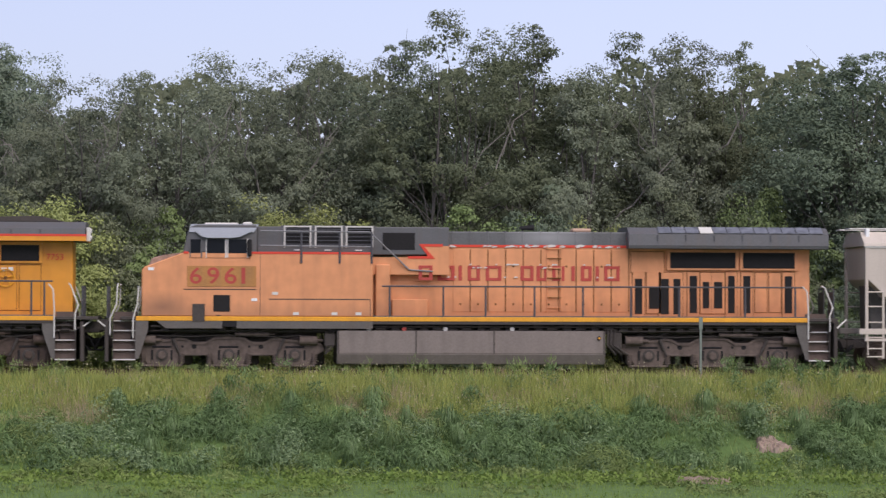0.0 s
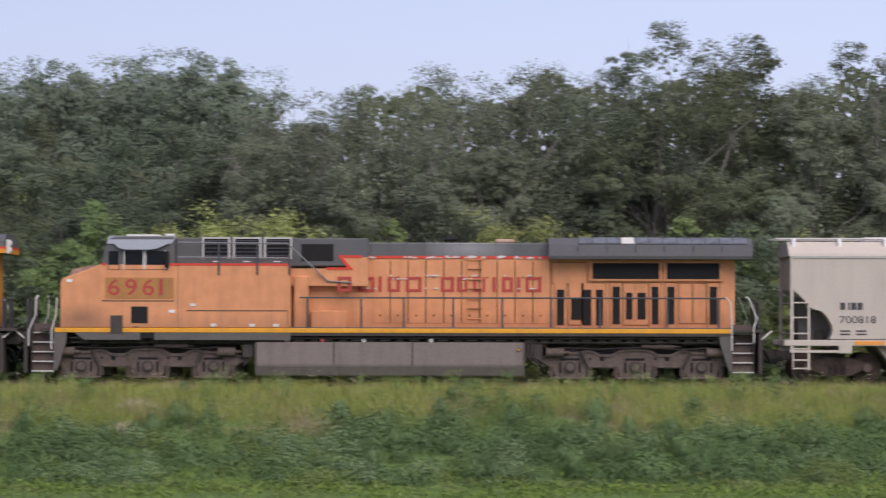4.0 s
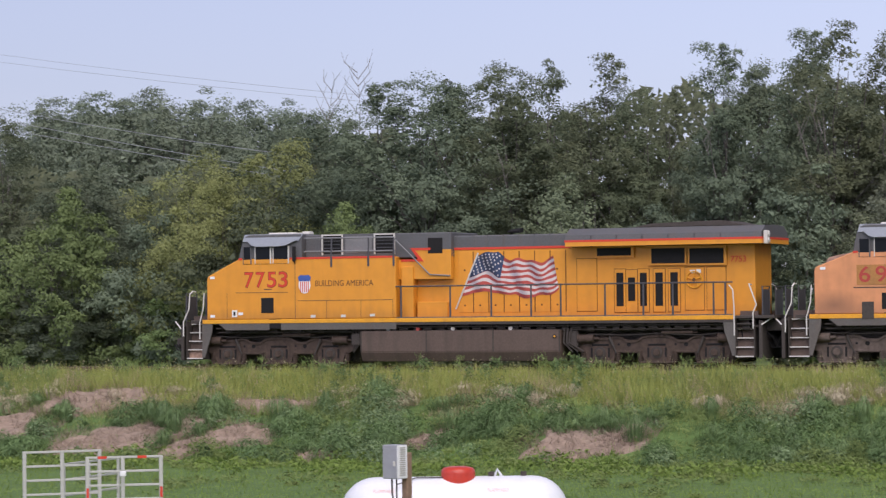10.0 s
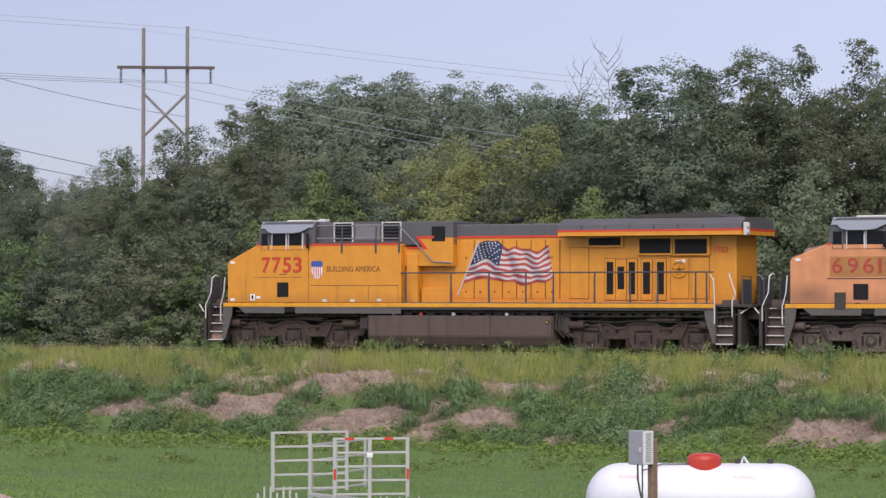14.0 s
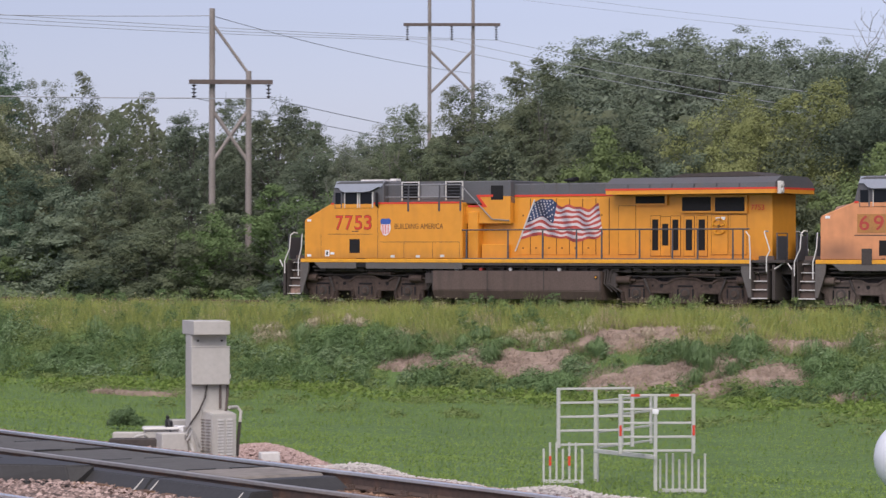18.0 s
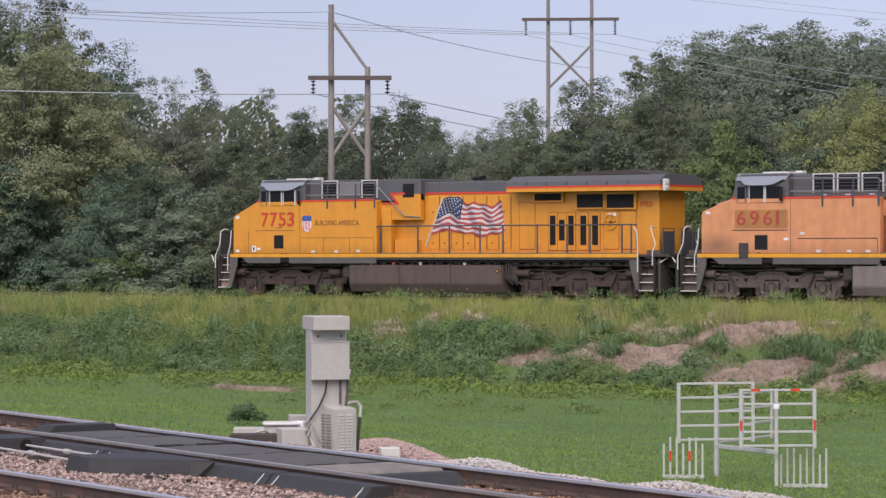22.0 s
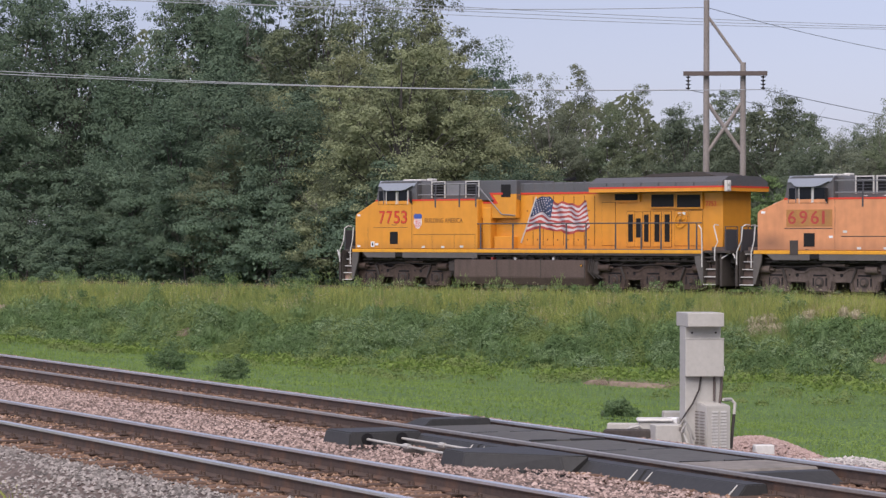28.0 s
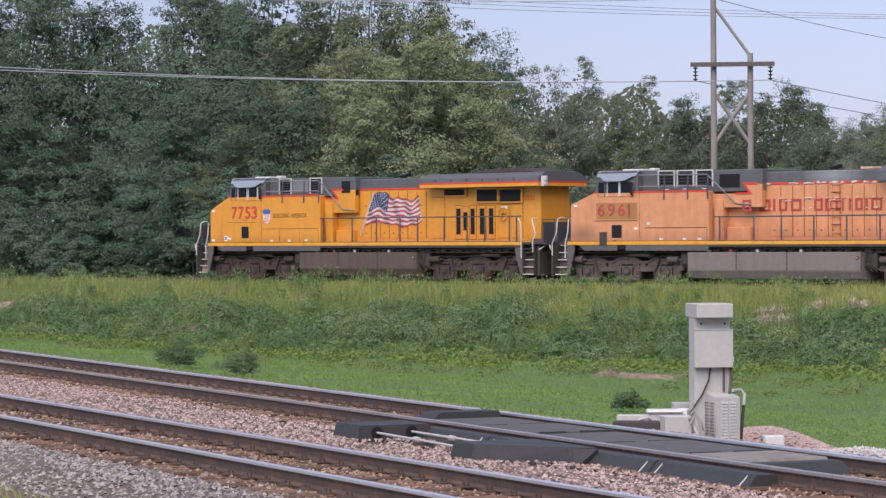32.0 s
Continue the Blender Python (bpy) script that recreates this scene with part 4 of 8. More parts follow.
def loco_truck(loco, axles, name, steel):
    """A three-axle truck: cast side frames, axle boxes, springs, dampers."""
    x0, x1 = axles[0], axles[2]
    xm = axles[1]
    r = 0.53
    for x in axles:
        wheelset(loco, x, r, steel=steel)
        # motor drawn overlong and low, to darken the shaded gap between wheels
        bm = bmesh.new()
        slab(bm, x - 0.45, x + 0.95, -0.6, 0.6, 0.14, 0.86, 0.06)
        part("traction_motor", bm, GRIME, loco)
    # bolster filled out, so the shaded space behind the frames stays dark
    bm = bmesh.new()
    slab(bm, x0 - 0.7, x1 + 0.7, -0.62, 0.62, 0.84, 1.16, 0.03)
    part("bolster", bm, GRIME, loco)
    for s in (-1, 1):
        def plate(bm, xa, xb, ya, yb, za, zb, bevel=0.008):
            slab(bm, xa, xb, min(s * ya, s * yb), max(s * ya, s * yb), za, zb, bevel)

        bm = bmesh.new()
        top = [(x0 - 0.95, 0.62), (x0 - 0.86, 0.8), (x0 - 0.6, 0.92), (x0 + 0.3, 0.95), (x0 + 0.55, 1.02), (x0 + 0.75, 0.98), (x0 + 0.95, 0.86), (xm - 0.72, 0.86), (xm - 0.5, 1.0), (xm - 0.3, 1.04), (xm + 0.3, 1.04), (xm + 0.5, 1.0), (xm + 0.72, 0.86), (x1 - 0.95, 0.86), (x1 - 0.75, 0.98), (x1 - 0.55, 1.02), (x1 - 0.3, 0.95), (x1 + 0.6, 0.92), (x1 + 0.86, 0.8), (x1 + 0.95, 0.62)]
        low = []
        for x in (x1, xm, x0):
            low += [(x + 0.68, 0.46), (x + 0.5, 0.4), (x + 0.48, 0.2), (x + 0.42, 0.14), (x - 0.42, 0.14), (x - 0.48, 0.2), (x - 0.5, 0.4), (x - 0.68, 0.46)]
        ya, yb = (s * 1.02, s * 1.13)
        prism(bm, top + low, min(ya, yb), max(ya, yb), 0.018)
        frame_part = part(name, bm, steel, loco, "dusty cast steel truck side frame")
        # raised upper flange of the casting
        bm = bmesh.new()
        for (xa, za), (xb, zb) in zip(top[1:-1], top[2:-1]):
            prism(bm, [(xa, za - 0.07), (xb, zb - 0.07), (xb, zb + 0.004), (xa, za + 0.004)], min(s * 1.12, s * 1.17), max(s * 1.12, s * 1.17))
        for xa, xb in ((x0 + 0.62, xm - 0.62), (xm + 0.62, x1 - 0.62)):
            plate(bm, xa, xb, 1.12, 1.155, 0.46, 0.52)
        part("frame_flange", bm, steel, frame_part)
        for x in axles:
            bm = bmesh.new()
            prism(bm, [(x - 0.36, 0.16), (x + 0.36, 0.16), (x + 0.33, 0.6), (x + 0.24, 0.68), (x - 0.24, 0.68), (x - 0.33, 0.6)], min(s * 1.12, s * 1.165), max(s * 1.12, s * 1.165), 0.015)
            part("pedestal", bm, steel, frame_part)
            # black bars on the casting, painted shade for the gaps round the box
            bm = bmesh.new()
            plate(bm, x - 0.3, x + 0.3, 1.14, 1.17, 0.69, 0.75, 0.004)
            for e in (-1, 1):
                plate(bm, x + e * 0.3 - 0.035, x + e * 0.3 + 0.035, 1.15, 1.168, 0.3, 0.62, 0.004)
            part("pedestal_gap", bm, BLACK, frame_part, "black bars painted for the shade in the gap round the axle box")
            bm = bmesh.new()
            rod(bm, (x, s * 1.16, 0.46), (x, s * 1.2, 0.46), 0.2, 20)
            rod(bm, (x, s * 1.2, 0.46), (x, s * 1.215, 0.46), 0.165, 18, 0.15)
            part("axle_box", bm, GRIME, frame_part)
            bm = bmesh.new()
            rod(bm, (x, s * 1.2, 0.46), (x, s * 1.25, 0.46), 0.125, 16, 0.11)
            for k in range(3):
                w = k * 2.094 + 0.5
                rod(bm, (x + 0.07 * math.cos(w), s * 1.24, 0.46 + 0.07 * math.sin(w)), (x + 0.07 * math.cos(w), s * 1.265, 0.46 + 0.07 * math.sin(w)), 0.02, 6)
            part("axle_cap", bm, steel, frame_part)
            bm = bmesh.new()
            plate(bm, x - 0.62, x + 0.62, 1.0, 1.17, 0.1, 0.17, 0.015)
            part("pedestal_tie", bm, steel, frame_part)
            for e in (-0.6, 0.6):
                bm = bmesh.new()
                for k in range(5):
                    rod(bm, (x + e, s * 1.08, 0.2 + k * 0.07), (x + e, s * 1.08, 0.24 + k * 0.07), 0.105, 10)
                rod(bm, (x + e, s * 1.08, 0.16), (x + e, s * 1.08, 0.55), 0.06, 8)
                part("coil_spring", bm, steel, frame_part)
        for x in (x0 + 1.0, xm + 1.0):
            for e, r2 in ((0.0, 0.075), (-0.36, 0.04)):
                bm = bmesh.new()
                rod(bm, (x + e, s * 1.1, 0.73), (x + e, s * 1.135, 0.73), r2, 14)
                part("frame_hole", bm, BLACK, frame_part)
        for xa, xb, zz, rr in ((x0 - 0.7, x0 - 0.2, 0.93, 0.14), (x1 + 0.2, x1 + 0.7, 0.93, 0.14), (xm + 0.25, xm + 1.25, 1.12, 0.055)):
            bm = bmesh.new()
            rod(bm, (xa, s * 1.22, zz), (xb, s * 1.22, zz), rr, 16)
            rod(bm, (xa - 0.05, s * 1.22, zz), (xa, s * 1.22, zz), rr * 1.15, 16)
            rod(bm, (xb, s * 1.22, zz), (xb + 0.18, s * 1.22, zz), rr * 0.35, 8)
            part("brake_cylinder", bm, steel, frame_part)
        # slanted shock absorbers, sand hoses and the air line over the frame
        for x, o in ((x0, 1), (x1, -1)):
            bm = bmesh.new()
            rod(bm, (x + o * 0.34, s * 1.2, 0.98), (x + o * 0.5, s * 1.2, 0.62), 0.05, 10)
            rod(bm, (x + o * 0.5, s * 1.2, 0.62), (x + o * 0.58, s * 1.2, 0.44), 0.03, 8)
            part("shock_absorber", bm, GRIME, frame_part)
            bm = bmesh.new()
            tube(bm, [(x - o * 0.9, s * 1.12, 1.25), (x - o * 0.98, s * 1.14, 0.8), (x - o * 0.82, s * 1.0, 0.32), (x - o * 0.6, s * 0.8, 0.16)], 0.024, 6)
            part("sand_hose", bm, BLACK, frame_part)
        bm = bmesh.new()
        tube(bm, [(x0 - 0.4, s * 1.24, 1.08), (x0 + 0.9, s * 1.24, 1.04), (xm, s * 1.24, 1.09), (x1 - 0.5, s * 1.24, 1.03), (x1 + 0.3, s * 1.24, 1.09)], 0.016, 6)
        tube(bm, [(x0 + 0.2, s * 1.2, 1.02), (x0 + 0.6, s * 1.24, 1.2), (xm - 0.2, s * 1.24, 1.22), (xm + 0.1, s * 1.2, 1.06)], 0.014, 6)
        for x in axles:
            plate(bm, x - 0.68, x - 0.58, 0.72, 0.95, 0.2, 0.7, 0.02)
        part("brake_rigging", bm, GRIME, frame_part)


def end_steps(loco, x0, x1, front, paint):
    """The stepped well at a corner: treads, stringers and white grab rails, on both sides."""
    for s in (-1, 1):
        y_out, y_in = s * 1.5, s * 0.85
        ya, yb = min(y_out, y_in), max(y_out, y_in)
        bm = bmesh.new()
        for x in (x0 - 0.02, x1):
            slab(bm, x, x + 0.02, ya, yb, 0.3, 1.62)
        slab(bm, x0, x1, s * 0.85 - 0.02, s * 0.85 + 0.02, 0.3, 1.6)
        well = part("step_well", bm, GRIME, loco)
        for k in range(5):
            z = 0.32 + k * 0.3
            bm = bmesh.new()
            edge = y_out - s * 0.09 * k
            slab(bm, x0, x1, min(edge, edge - s * 0.24), max(edge, edge - s * 0.24), z - 0.012, z + 0.012)
            slab(bm, x0, x1, edge - 0.012, edge + 0.012, z - 0.016, z + 0.02)
            part("step_tread", bm, PALE, well, "pale worn step edge")
            bm = bmesh.new()
            back = edge - s * 0.2
            slab(bm, x0, x1, back - 0.01, back + 0.01, z + 0.012, z + 0.285)
            part("step_riser", bm, NOSETOP if k == 0 and front and paint is YELLOW else TANKM, well, "rusty brown step riser")
        fx = x0 if front else x1
        bx = x1 if front else x0
        out = -1 if front else 1
        bm = bmesh.new()
        if front:
            tube(bm, [(fx + out * 0.1, s * 1.56, 1.1), (fx + out * 0.1, s * 1.56, 1.6), (fx - out * 0.1, s * 1.52, 2.05), (fx - out * 0.12, s * 1.48, 2.58), (fx - out * 0.14, s * 1.3, 2.68), (fx - out * 0.14, s * 1.05, 2.66)], 0.024)
        else:
            tube(bm, [(fx, s * 1.56, 1.25), (fx, s * 1.56, 1.75), (fx + out * 0.1, s * 1.5, 2.0), (fx - out * 0.14, s * 1.45, 2.62), (fx - out * 0.2, s * 1.3, 2.68), (fx - out * 0.2, s * 1.05, 2.66)], 0.024)
        part("grab_rail", bm, PALE, loco, "pale bent grab rail")
        bm = bmesh.new()
        if front:
            tube(bm, [(bx + out * 0.07, s * 1.56, 1.0), (bx + out * 0.07, s * 1.56, 1.58), (bx - out * 0.06, s * 1.55, 2.05), (bx - out * 0.1, s * 1.54, 2.62)], 0.024)
        else:
            tube(bm, [(bx + out * -0.02, s * 1.56, 1.0), (bx - out * 0.02, s * 1.56, 1.9), (bx - out * 0.06, s * 1.55, 2.5), (bx - out * 0.2, s * 1.54, 2.66)], 0.024)
        part("grab_rail", bm, PALE, loco, "pale bent grab rail")
        bm = bmesh.new()
        prism(bm, [(bx, 1.6), (bx - out * 0.42, 1.6), (bx - out * 0.38, 1.2), (bx - out * 0.1, 0.35), (bx, 0.35)], s * 1.5 - 0.03, s * 1.5 + 0.03)
        part("corner_plate", bm, SKIRT, loco)


def end_gear(loco, x, out):
    """Pilot plate, coupler, hoses and end rail at one end; out is -1 in front."""
    bm = bmesh.new()
    slab(bm, min(x, x + out * 0.12), max(x, x + out * 0.12), -1.45, 1.45, 0.25, 1.5, 0.02)
    slab(bm, min(x, x + out * 0.3), max(x, x + out * 0.3), -0.8, 0.8, 1.2, 1.56, 0.02)
    part("pilot", bm, GRIME, loco)
    bm = bmesh.new()
    slab(bm, min(x, x + out * 0.75), max(x, x + out * 0.75), -0.12, 0.12, 0.7, 0.98, 0.03)
    slab(bm, min(x + out * 0.65, x + out * 0.95), max(x + out * 0.65, x + out * 0.95), -0.22, 0.2, 0.66, 1.02, 0.05)
    part("coupler", bm, GRIME, loco)
    for y in (-0.9, -0.65, -0.4, 0.5, 0.8):
        bm = bmesh.new()
        tube(bm, [(x + out * 0.1, y, 1.1), (x + out * 0.3, y, 0.95), (x + out * 0.45, y * 0.9, 0.62), (x + out * 0.62, y * 0.8, 0.6), (x + out * 0.8, y * 0.7, 0.8)], 0.03)
        part("air_hose", bm, BLACK, loco)
    for s in (-1, 1):
        bm = bmesh.new()
        tube(bm, [(x + out * 0.05, s * 1.15, 1.6), (x + out * 0.05, s * 1.15, 2.6), (x + out * 0.05, s * 0.35, 2.6), (x + out * 0.05, s * 0.35, 1.6)], 0.024)
        rail = part("end_rail", bm, HANDRAIL, loco)
        bm = bmesh.new()
        slab(bm, x + out * 0.05 - 0.012, x + out * 0.05 + 0.012, min(s * 0.4, s * 1.1), max(s * 0.4, s * 1.1), 1.66, 2.5, 0.004)
        part("end_panel", bm, HANDRAIL, rail, "dark plate in the end rail")
    bm = bmesh.new()
    tube(bm, [(x + out * 0.1, -1.45, 1.35), (x + out * 0.45, -1.2, 1.62)], 0.025)
    part("uncoupling_lever", bm, PALE, loco)


def patch(loco, name, x0, x1, z0, z1, y, material, label="", proud=0.012):
    """A thin raised or dark panel on both sides of the body, one mesh a side."""
    made = None
    for s in (-1, 1):
        bm = bmesh.new()
        ya, yb = s * y, s * (y + proud)
        slab(bm, x0, x1, min(ya, yb), max(ya, yb), z0, z1, min(0.006, proud * 0.4))
        o = part(name, bm, material, loco, label)
        made = made or o
    return made


def grille(loco, x0, x1, z0, z1, y, label="dark louvred opening", slats=0, frame=None):
    p = patch(loco, "grille", x0, x1, z0, z1, y, BLACK, label, 0.015)
    for k in range(slats):
        z = z0 + (k + 0.5) * (z1 - z0) / slats
        bm = bmesh.new()
        slab(bm, x0, x1, -y - 0.04, -y - 0.015, z - 0.014, z + 0.014)
        part("slat", bm, HANDRAIL, p)
    if frame:
        bm = bmesh.new()
        for a, b, c, d in ((x0 - 0.05, x0, z0 - 0.05, z1 + 0.05), (x1, x1 + 0.05, z0 - 0.05, z1 + 0.05), (x0, x1, z1, z1 + 0.04)):
            slab(bm, a, b, -y - 0.045, -y, c, d)
        part("grille_frame", bm, frame, p)
    return p


def locomotive(name, label, g):
    """A six-axle diesel locomotive; x runs back from the front steps, z up from the rail."""
    lo = thing(name, label, "locomotive", "train")
    paint, W, HW = g["paint"], 1.53, 0.92
    nose, cab0, cab1 = g["nose"], g["cab"][0], g["cab"][1]
    wide = g["wide"]
    roof = g["roof"]
    r0, r1 = g["rad"]
    tail = g["tail"]
    # frame, deck and sill
    bm = bmesh.new()
    slab(bm, nose - 0.75, tail + 0.85, -0.9, 0.9, 1.15, 1.5, 0.02)
    part("underframe", bm, GRIME, lo)
    for s in (-1, 1):
        bm = bmesh.new()
        slab(bm, g["step_f"][1] + 0.02, g["step_r"][0] - 0.02, min(s * 0.9, s * 1.545), max(s * 0.9, s * 1.545), 1.53, 1.67, 0.012)
        part("sill", bm, STRIPE, lo, "yellow-painted side sill")
        bm = bmesh.new()
        slab(bm, wide, g["step_r"][0] - 0.02, min(s * 1.3, s * 1.535), max(s * 1.3, s * 1.535), 1.44, 1.53)
        part("sill_lip", bm, GRIME, lo)
        bm = bmesh.new()
        slab(bm, wide + 0.02, g["step_r"][0] - 0.04, min(s * 1.46, s * 1.53), max(s * 1.46, s * 1.53), 1.67, 1.71)
        part("walkway_edge", bm, SKIRT, lo)
        bm = bmesh.new()
        y = s * 1.535
        prism(bm, [(nose + 0.45, 1.53), (nose + 0.75, 1.3), (g["gap"][0], 1.3), (g["gap"][0], 1.53)], min(y, y - s * 0.05), max(y, y - s * 0.05))
        prism(bm, [(g["gap"][1], 1.53), (g["gap"][1], 1.3), (wide, 1.3), (wide, 1.53)], min(y, y - s * 0.05), max(y, y - s * 0.05))
        part("skirt", bm, SKIRT, lo, "grey skirt below the sill")
    bm = bmesh.new()
    slab(bm, nose - 0.65, tail + 0.8, -1.5, 1.5, 1.56, 1.66, 0.01)
    part("deck", bm, GRIME, lo)
    # wide nose, cab and equipment body
    bm = bmesh.new()
    prism(bm, [(nose, 1.67), (nose, 3.1), (nose + 0.06, g["nose_z"]), (cab0 - 0.1, g["belt"]), (wide, g["belt"]), (wide, 1.67)], -W, W, 0.03)
    part("cab_body", bm, g.get("cab_paint", paint), lo)
    bm = bmesh.new()
    prism(bm, [(nose + 0.12, g["nose_z"] - 0.1), (nose + 0.3, g["nose_z"] + 0.3), (nose + 0.75, g["nose_z"] + 0.4), (cab0, g["belt"] + 0.03), (cab0, 3.2), (nose + 0.12, 3.0)], -0.95, 0.95, 0.04)
    part("nose_top", bm, NOSETOP, lo, "worn anti-glare top of the nose")
    bm = bmesh.new()
    prism(bm, [(cab0 - 0.12, g["belt"]), (cab0 + 0.02, roof - 0.26), (cab0 + 0.12, roof - 0.05), (cab0 + 0.3, roof), (cab1, roof), (cab1, g["belt"])], -1.5, 1.5, 0.03)
    part("cab_top", bm, GREY, lo, "grey-painted cab top")
    for s in (-1, 1):
        for nm, edge, far in (("roof_side", [(cab0 + 0.12, 0.0), (cab1 + 0.06, 0.0), (cab1 - 0.02, -0.12), (cab1 - 0.1, -0.25), (cab0 + 0.06, -0.25)], 1.44),
                              ("visor", [(cab0 + 0.25, -0.22), (cab1 - 0.15, -0.22), (cab1 - 0.55, -0.4), (cab1 - 0.8, -0.43), (cab0 + 0.62, -0.43), (cab0 + 0.45, -0.38)], 1.5)):
            bm = bmesh.new()
            va = [bm.verts.new((x, s * (far - z * 0.32), roof + z)) for x, z in edge]
            vb = [bm.verts.new((x, s * (far + 0.025 - z * 0.32), roof + z + 0.015)) for x, z in edge]
            bm.faces.new(va)
            bm.faces.new(vb[::-1])
            n = len(edge)
            for k in range(n):
                bm.faces.new((va[k], vb[k], vb[(k + 1) % n], va[(k + 1) % n]))
            part(nm, bm, GREY2, lo, "pale grey plate over the cab windows")
        # mirror and its bracket behind the side windows
        bm = bmesh.new()
        slab(bm, cab1 - 0.3, cab1 - 0.16, min(s * 1.6, s * 1.66), max(s * 1.6, s * 1.66), g["belt"] - 0.12, g["belt"] + 0.42, 0.03)
        rod(bm, (cab1 - 0.23, s * 1.5, g["belt"] - 0.2), (cab1 - 0.23, s * 1.62, g["belt"] - 0.1), 0.016, 6)
        part("mirror", bm, BLACK, lo)
    for k, (a, b) in enumerate(g["windows"]):
        p = patch(lo, "window", a, b, g["win_z"][0], g["win_z"][1], 1.505, CLEAR, "dark cab window", 0.02)
        bm = bmesh.new()
        zz0, zz1 = g["win_z"]
        for c in ((a - 0.03, a, zz0 - 0.02, zz1 + 0.02), (b, b + 0.05, zz0 - 0.02, zz1 + 0.02)):
            slab(bm, c[0], c[1], -1.535, -1.5, c[2], c[3])
        slab(bm, a - 0.03, b + 0.05, -1.53, -1.5, zz0 - 0.04, zz0 - 0.02)
        part("window_frame", bm, PALE if k else GREY, p)
    bm = bmesh.new()
    slab(bm, cab0 - 0.03, cab0 + 0.03, -1.2, -0.1, roof - 0.62, roof - 0.2)
    slab(bm, cab0 - 0.03, cab0 + 0.03, 0.1, 1.2, roof - 0.62, roof - 0.2)
    part("windshield", bm, CLEAR, lo)
    bm = bmesh.new()
    slab(bm, cab0 + 0.55, cab0 + 1.6, -0.5, 0.5, roof, roof + 0.09, 0.03)
    part("air_conditioner", bm, PALE, lo, "pale box on the cab roof")
    bm = bmesh.new()
    slab(bm, cab0 + 1.75, cab0 + 2.05, -0.25, 0.1, roof, roof + 0.12, 0.03)
    part("antenna", bm, PALE, lo)
    # upper equipment hood behind the cab, set in from the side
    bm = bmesh.new()
    prism(bm, [(cab1, g["belt"] - 0.05), (cab1, roof - 0.04), (g["eq"], roof - 0.04), (g["eq"], g["belt"] - 0.05)], -1.22, 1.22, 0.03)
    part("blower_hood", bm, GREY, lo, "grey equipment hood behind the cab")
    bx0, bx1 = g["louvers"][0][0] - 0.14, g["louvers"][-1][1] + 0.14
    patch(lo, "louver_box", bx0, bx1, g["lv_z"][0] - 0.07, g["lv_z"][1] + 0.05, 1.16, GREY, "raised grey louvre housing", 0.062)
    if len(g["louvers"]) == 2:
        # panel in a paler grey that stands for the light it catches
        patch(lo, "access_panel", g["louvers"][0][1] + 0.14, g["louvers"][1][0] - 0.14, g["lv_z"][0] + 0.02, g["lv_z"][1] - 0.04, 1.22, RAILG, "grey access panel, painted paler for the light on it", 0.02)
    for k in range(3):
        x = bx0 + (bx1 - bx0) * (0.18 + 0.32 * k)
        patch(lo, "ledge_mark", x - 0.12, x + 0.1, g["lv_z"][0] - 0.14, g["lv_z"][0] - 0.11, 1.225, WHITE, "", 0.01)
    for a, b in g["louvers"]:
        grille(lo, a, b, g["lv_z"][0], g["lv_z"][1], 1.22, "dark louvred opening", 5, PALE)
    a, b, c, d = g["eqwin"]
    grille(lo, a, b, c, d, 1.222, "dark screened opening")
    # walkway rails on the ledge
    bm = bmesh.new()
    tube(bm, [(cab1 + 0.1, -1.5, g["belt"] + 0.22), (wide - 0.02, -1.5, g["belt"] + 0.2)], 0.028)
    tube(bm, [(cab1 + 0.1, -1.5, g["belt"] + 0.68), (wide - 0.1, -1.5, g["belt"] + 0.66), (wide + 1.15, -1.26, 3.15), (wide + 1.9, -1.26, 3.1)], 0.026)
    ledge = part("ledge_rail", bm, RAILG, lo, "thin grey rail along the upper ledge")
    for x in g["ledge_posts"]:
        bm = bmesh.new()
        tube(bm, [(x, -1.53, g["belt"] - 0.32), (x, -1.53, g["belt"] + 0.2)], 0.04)
        tube(bm, [(x, -1.52, g["belt"] + 0.2), (x, -1.5, g["belt"] + 0.66)], 0.03)
        part("post", bm, HANDRAIL, ledge)
    # hood over the engine
    bm = bmesh.new()
    prism(bm, [(wide - 0.1, 1.67), (wide - 0.1, g["belt"] - 0.1), (g["eq"] - 0.6, g["belt"] - 0.1), (g["eq"] - 0.6, g["split"]), (tail, g["split"]), (tail, 1.67)], -HW, HW, 0.02)
    part("hood", bm, paint, lo)
    bm = bmesh.new()
    prism(bm, [(g["eq"] - 0.5, g["split"]), (g["eq"] - 0.5, g["hood_z"]), (r0 + 0.1, g["hood_z"]), (r0 + 0.1, g["split"])], -HW - 0.01, HW + 0.01, 0.04)
    part("hood_roof", bm, g["roof_paint"], lo, "grey-painted hood roof")
    for k in range(int((r0 - g["eq"]) / 0.56)):
        bm = bmesh.new()
        slab(bm, g["eq"] + 0.1 + k * 0.56, g["eq"] + 0.14 + k * 0.56, -HW - 0.02, HW + 0.02, g["split"] + 0.06, g["hood_z"] + 0.012, 0.004)
        part("roof_rib", bm, g["roof_paint"], lo)
    for s in (-1, 1):
        # the equipment box beside the hood, behind the cab body
        bm = bmesh.new()
        prism(bm, [(wide + 0.1, 1.67), (wide + 0.1, g["belt"] - 0.35), (wide + 0.55, g["belt"] - 0.35), (wide + 0.55, 1.67)], min(s * 0.9, s * 1.3), max(s * 0.9, s * 1.3), 0.02)
        part("equipment_box", bm, paint, lo)
        bm = bmesh.new()
        slab(bm, wide + 0.62, wide + 1.75, min(s * 0.9, s * 1.15), max(s * 0.9, s * 1.15), 1.67, 2.22, 0.02)
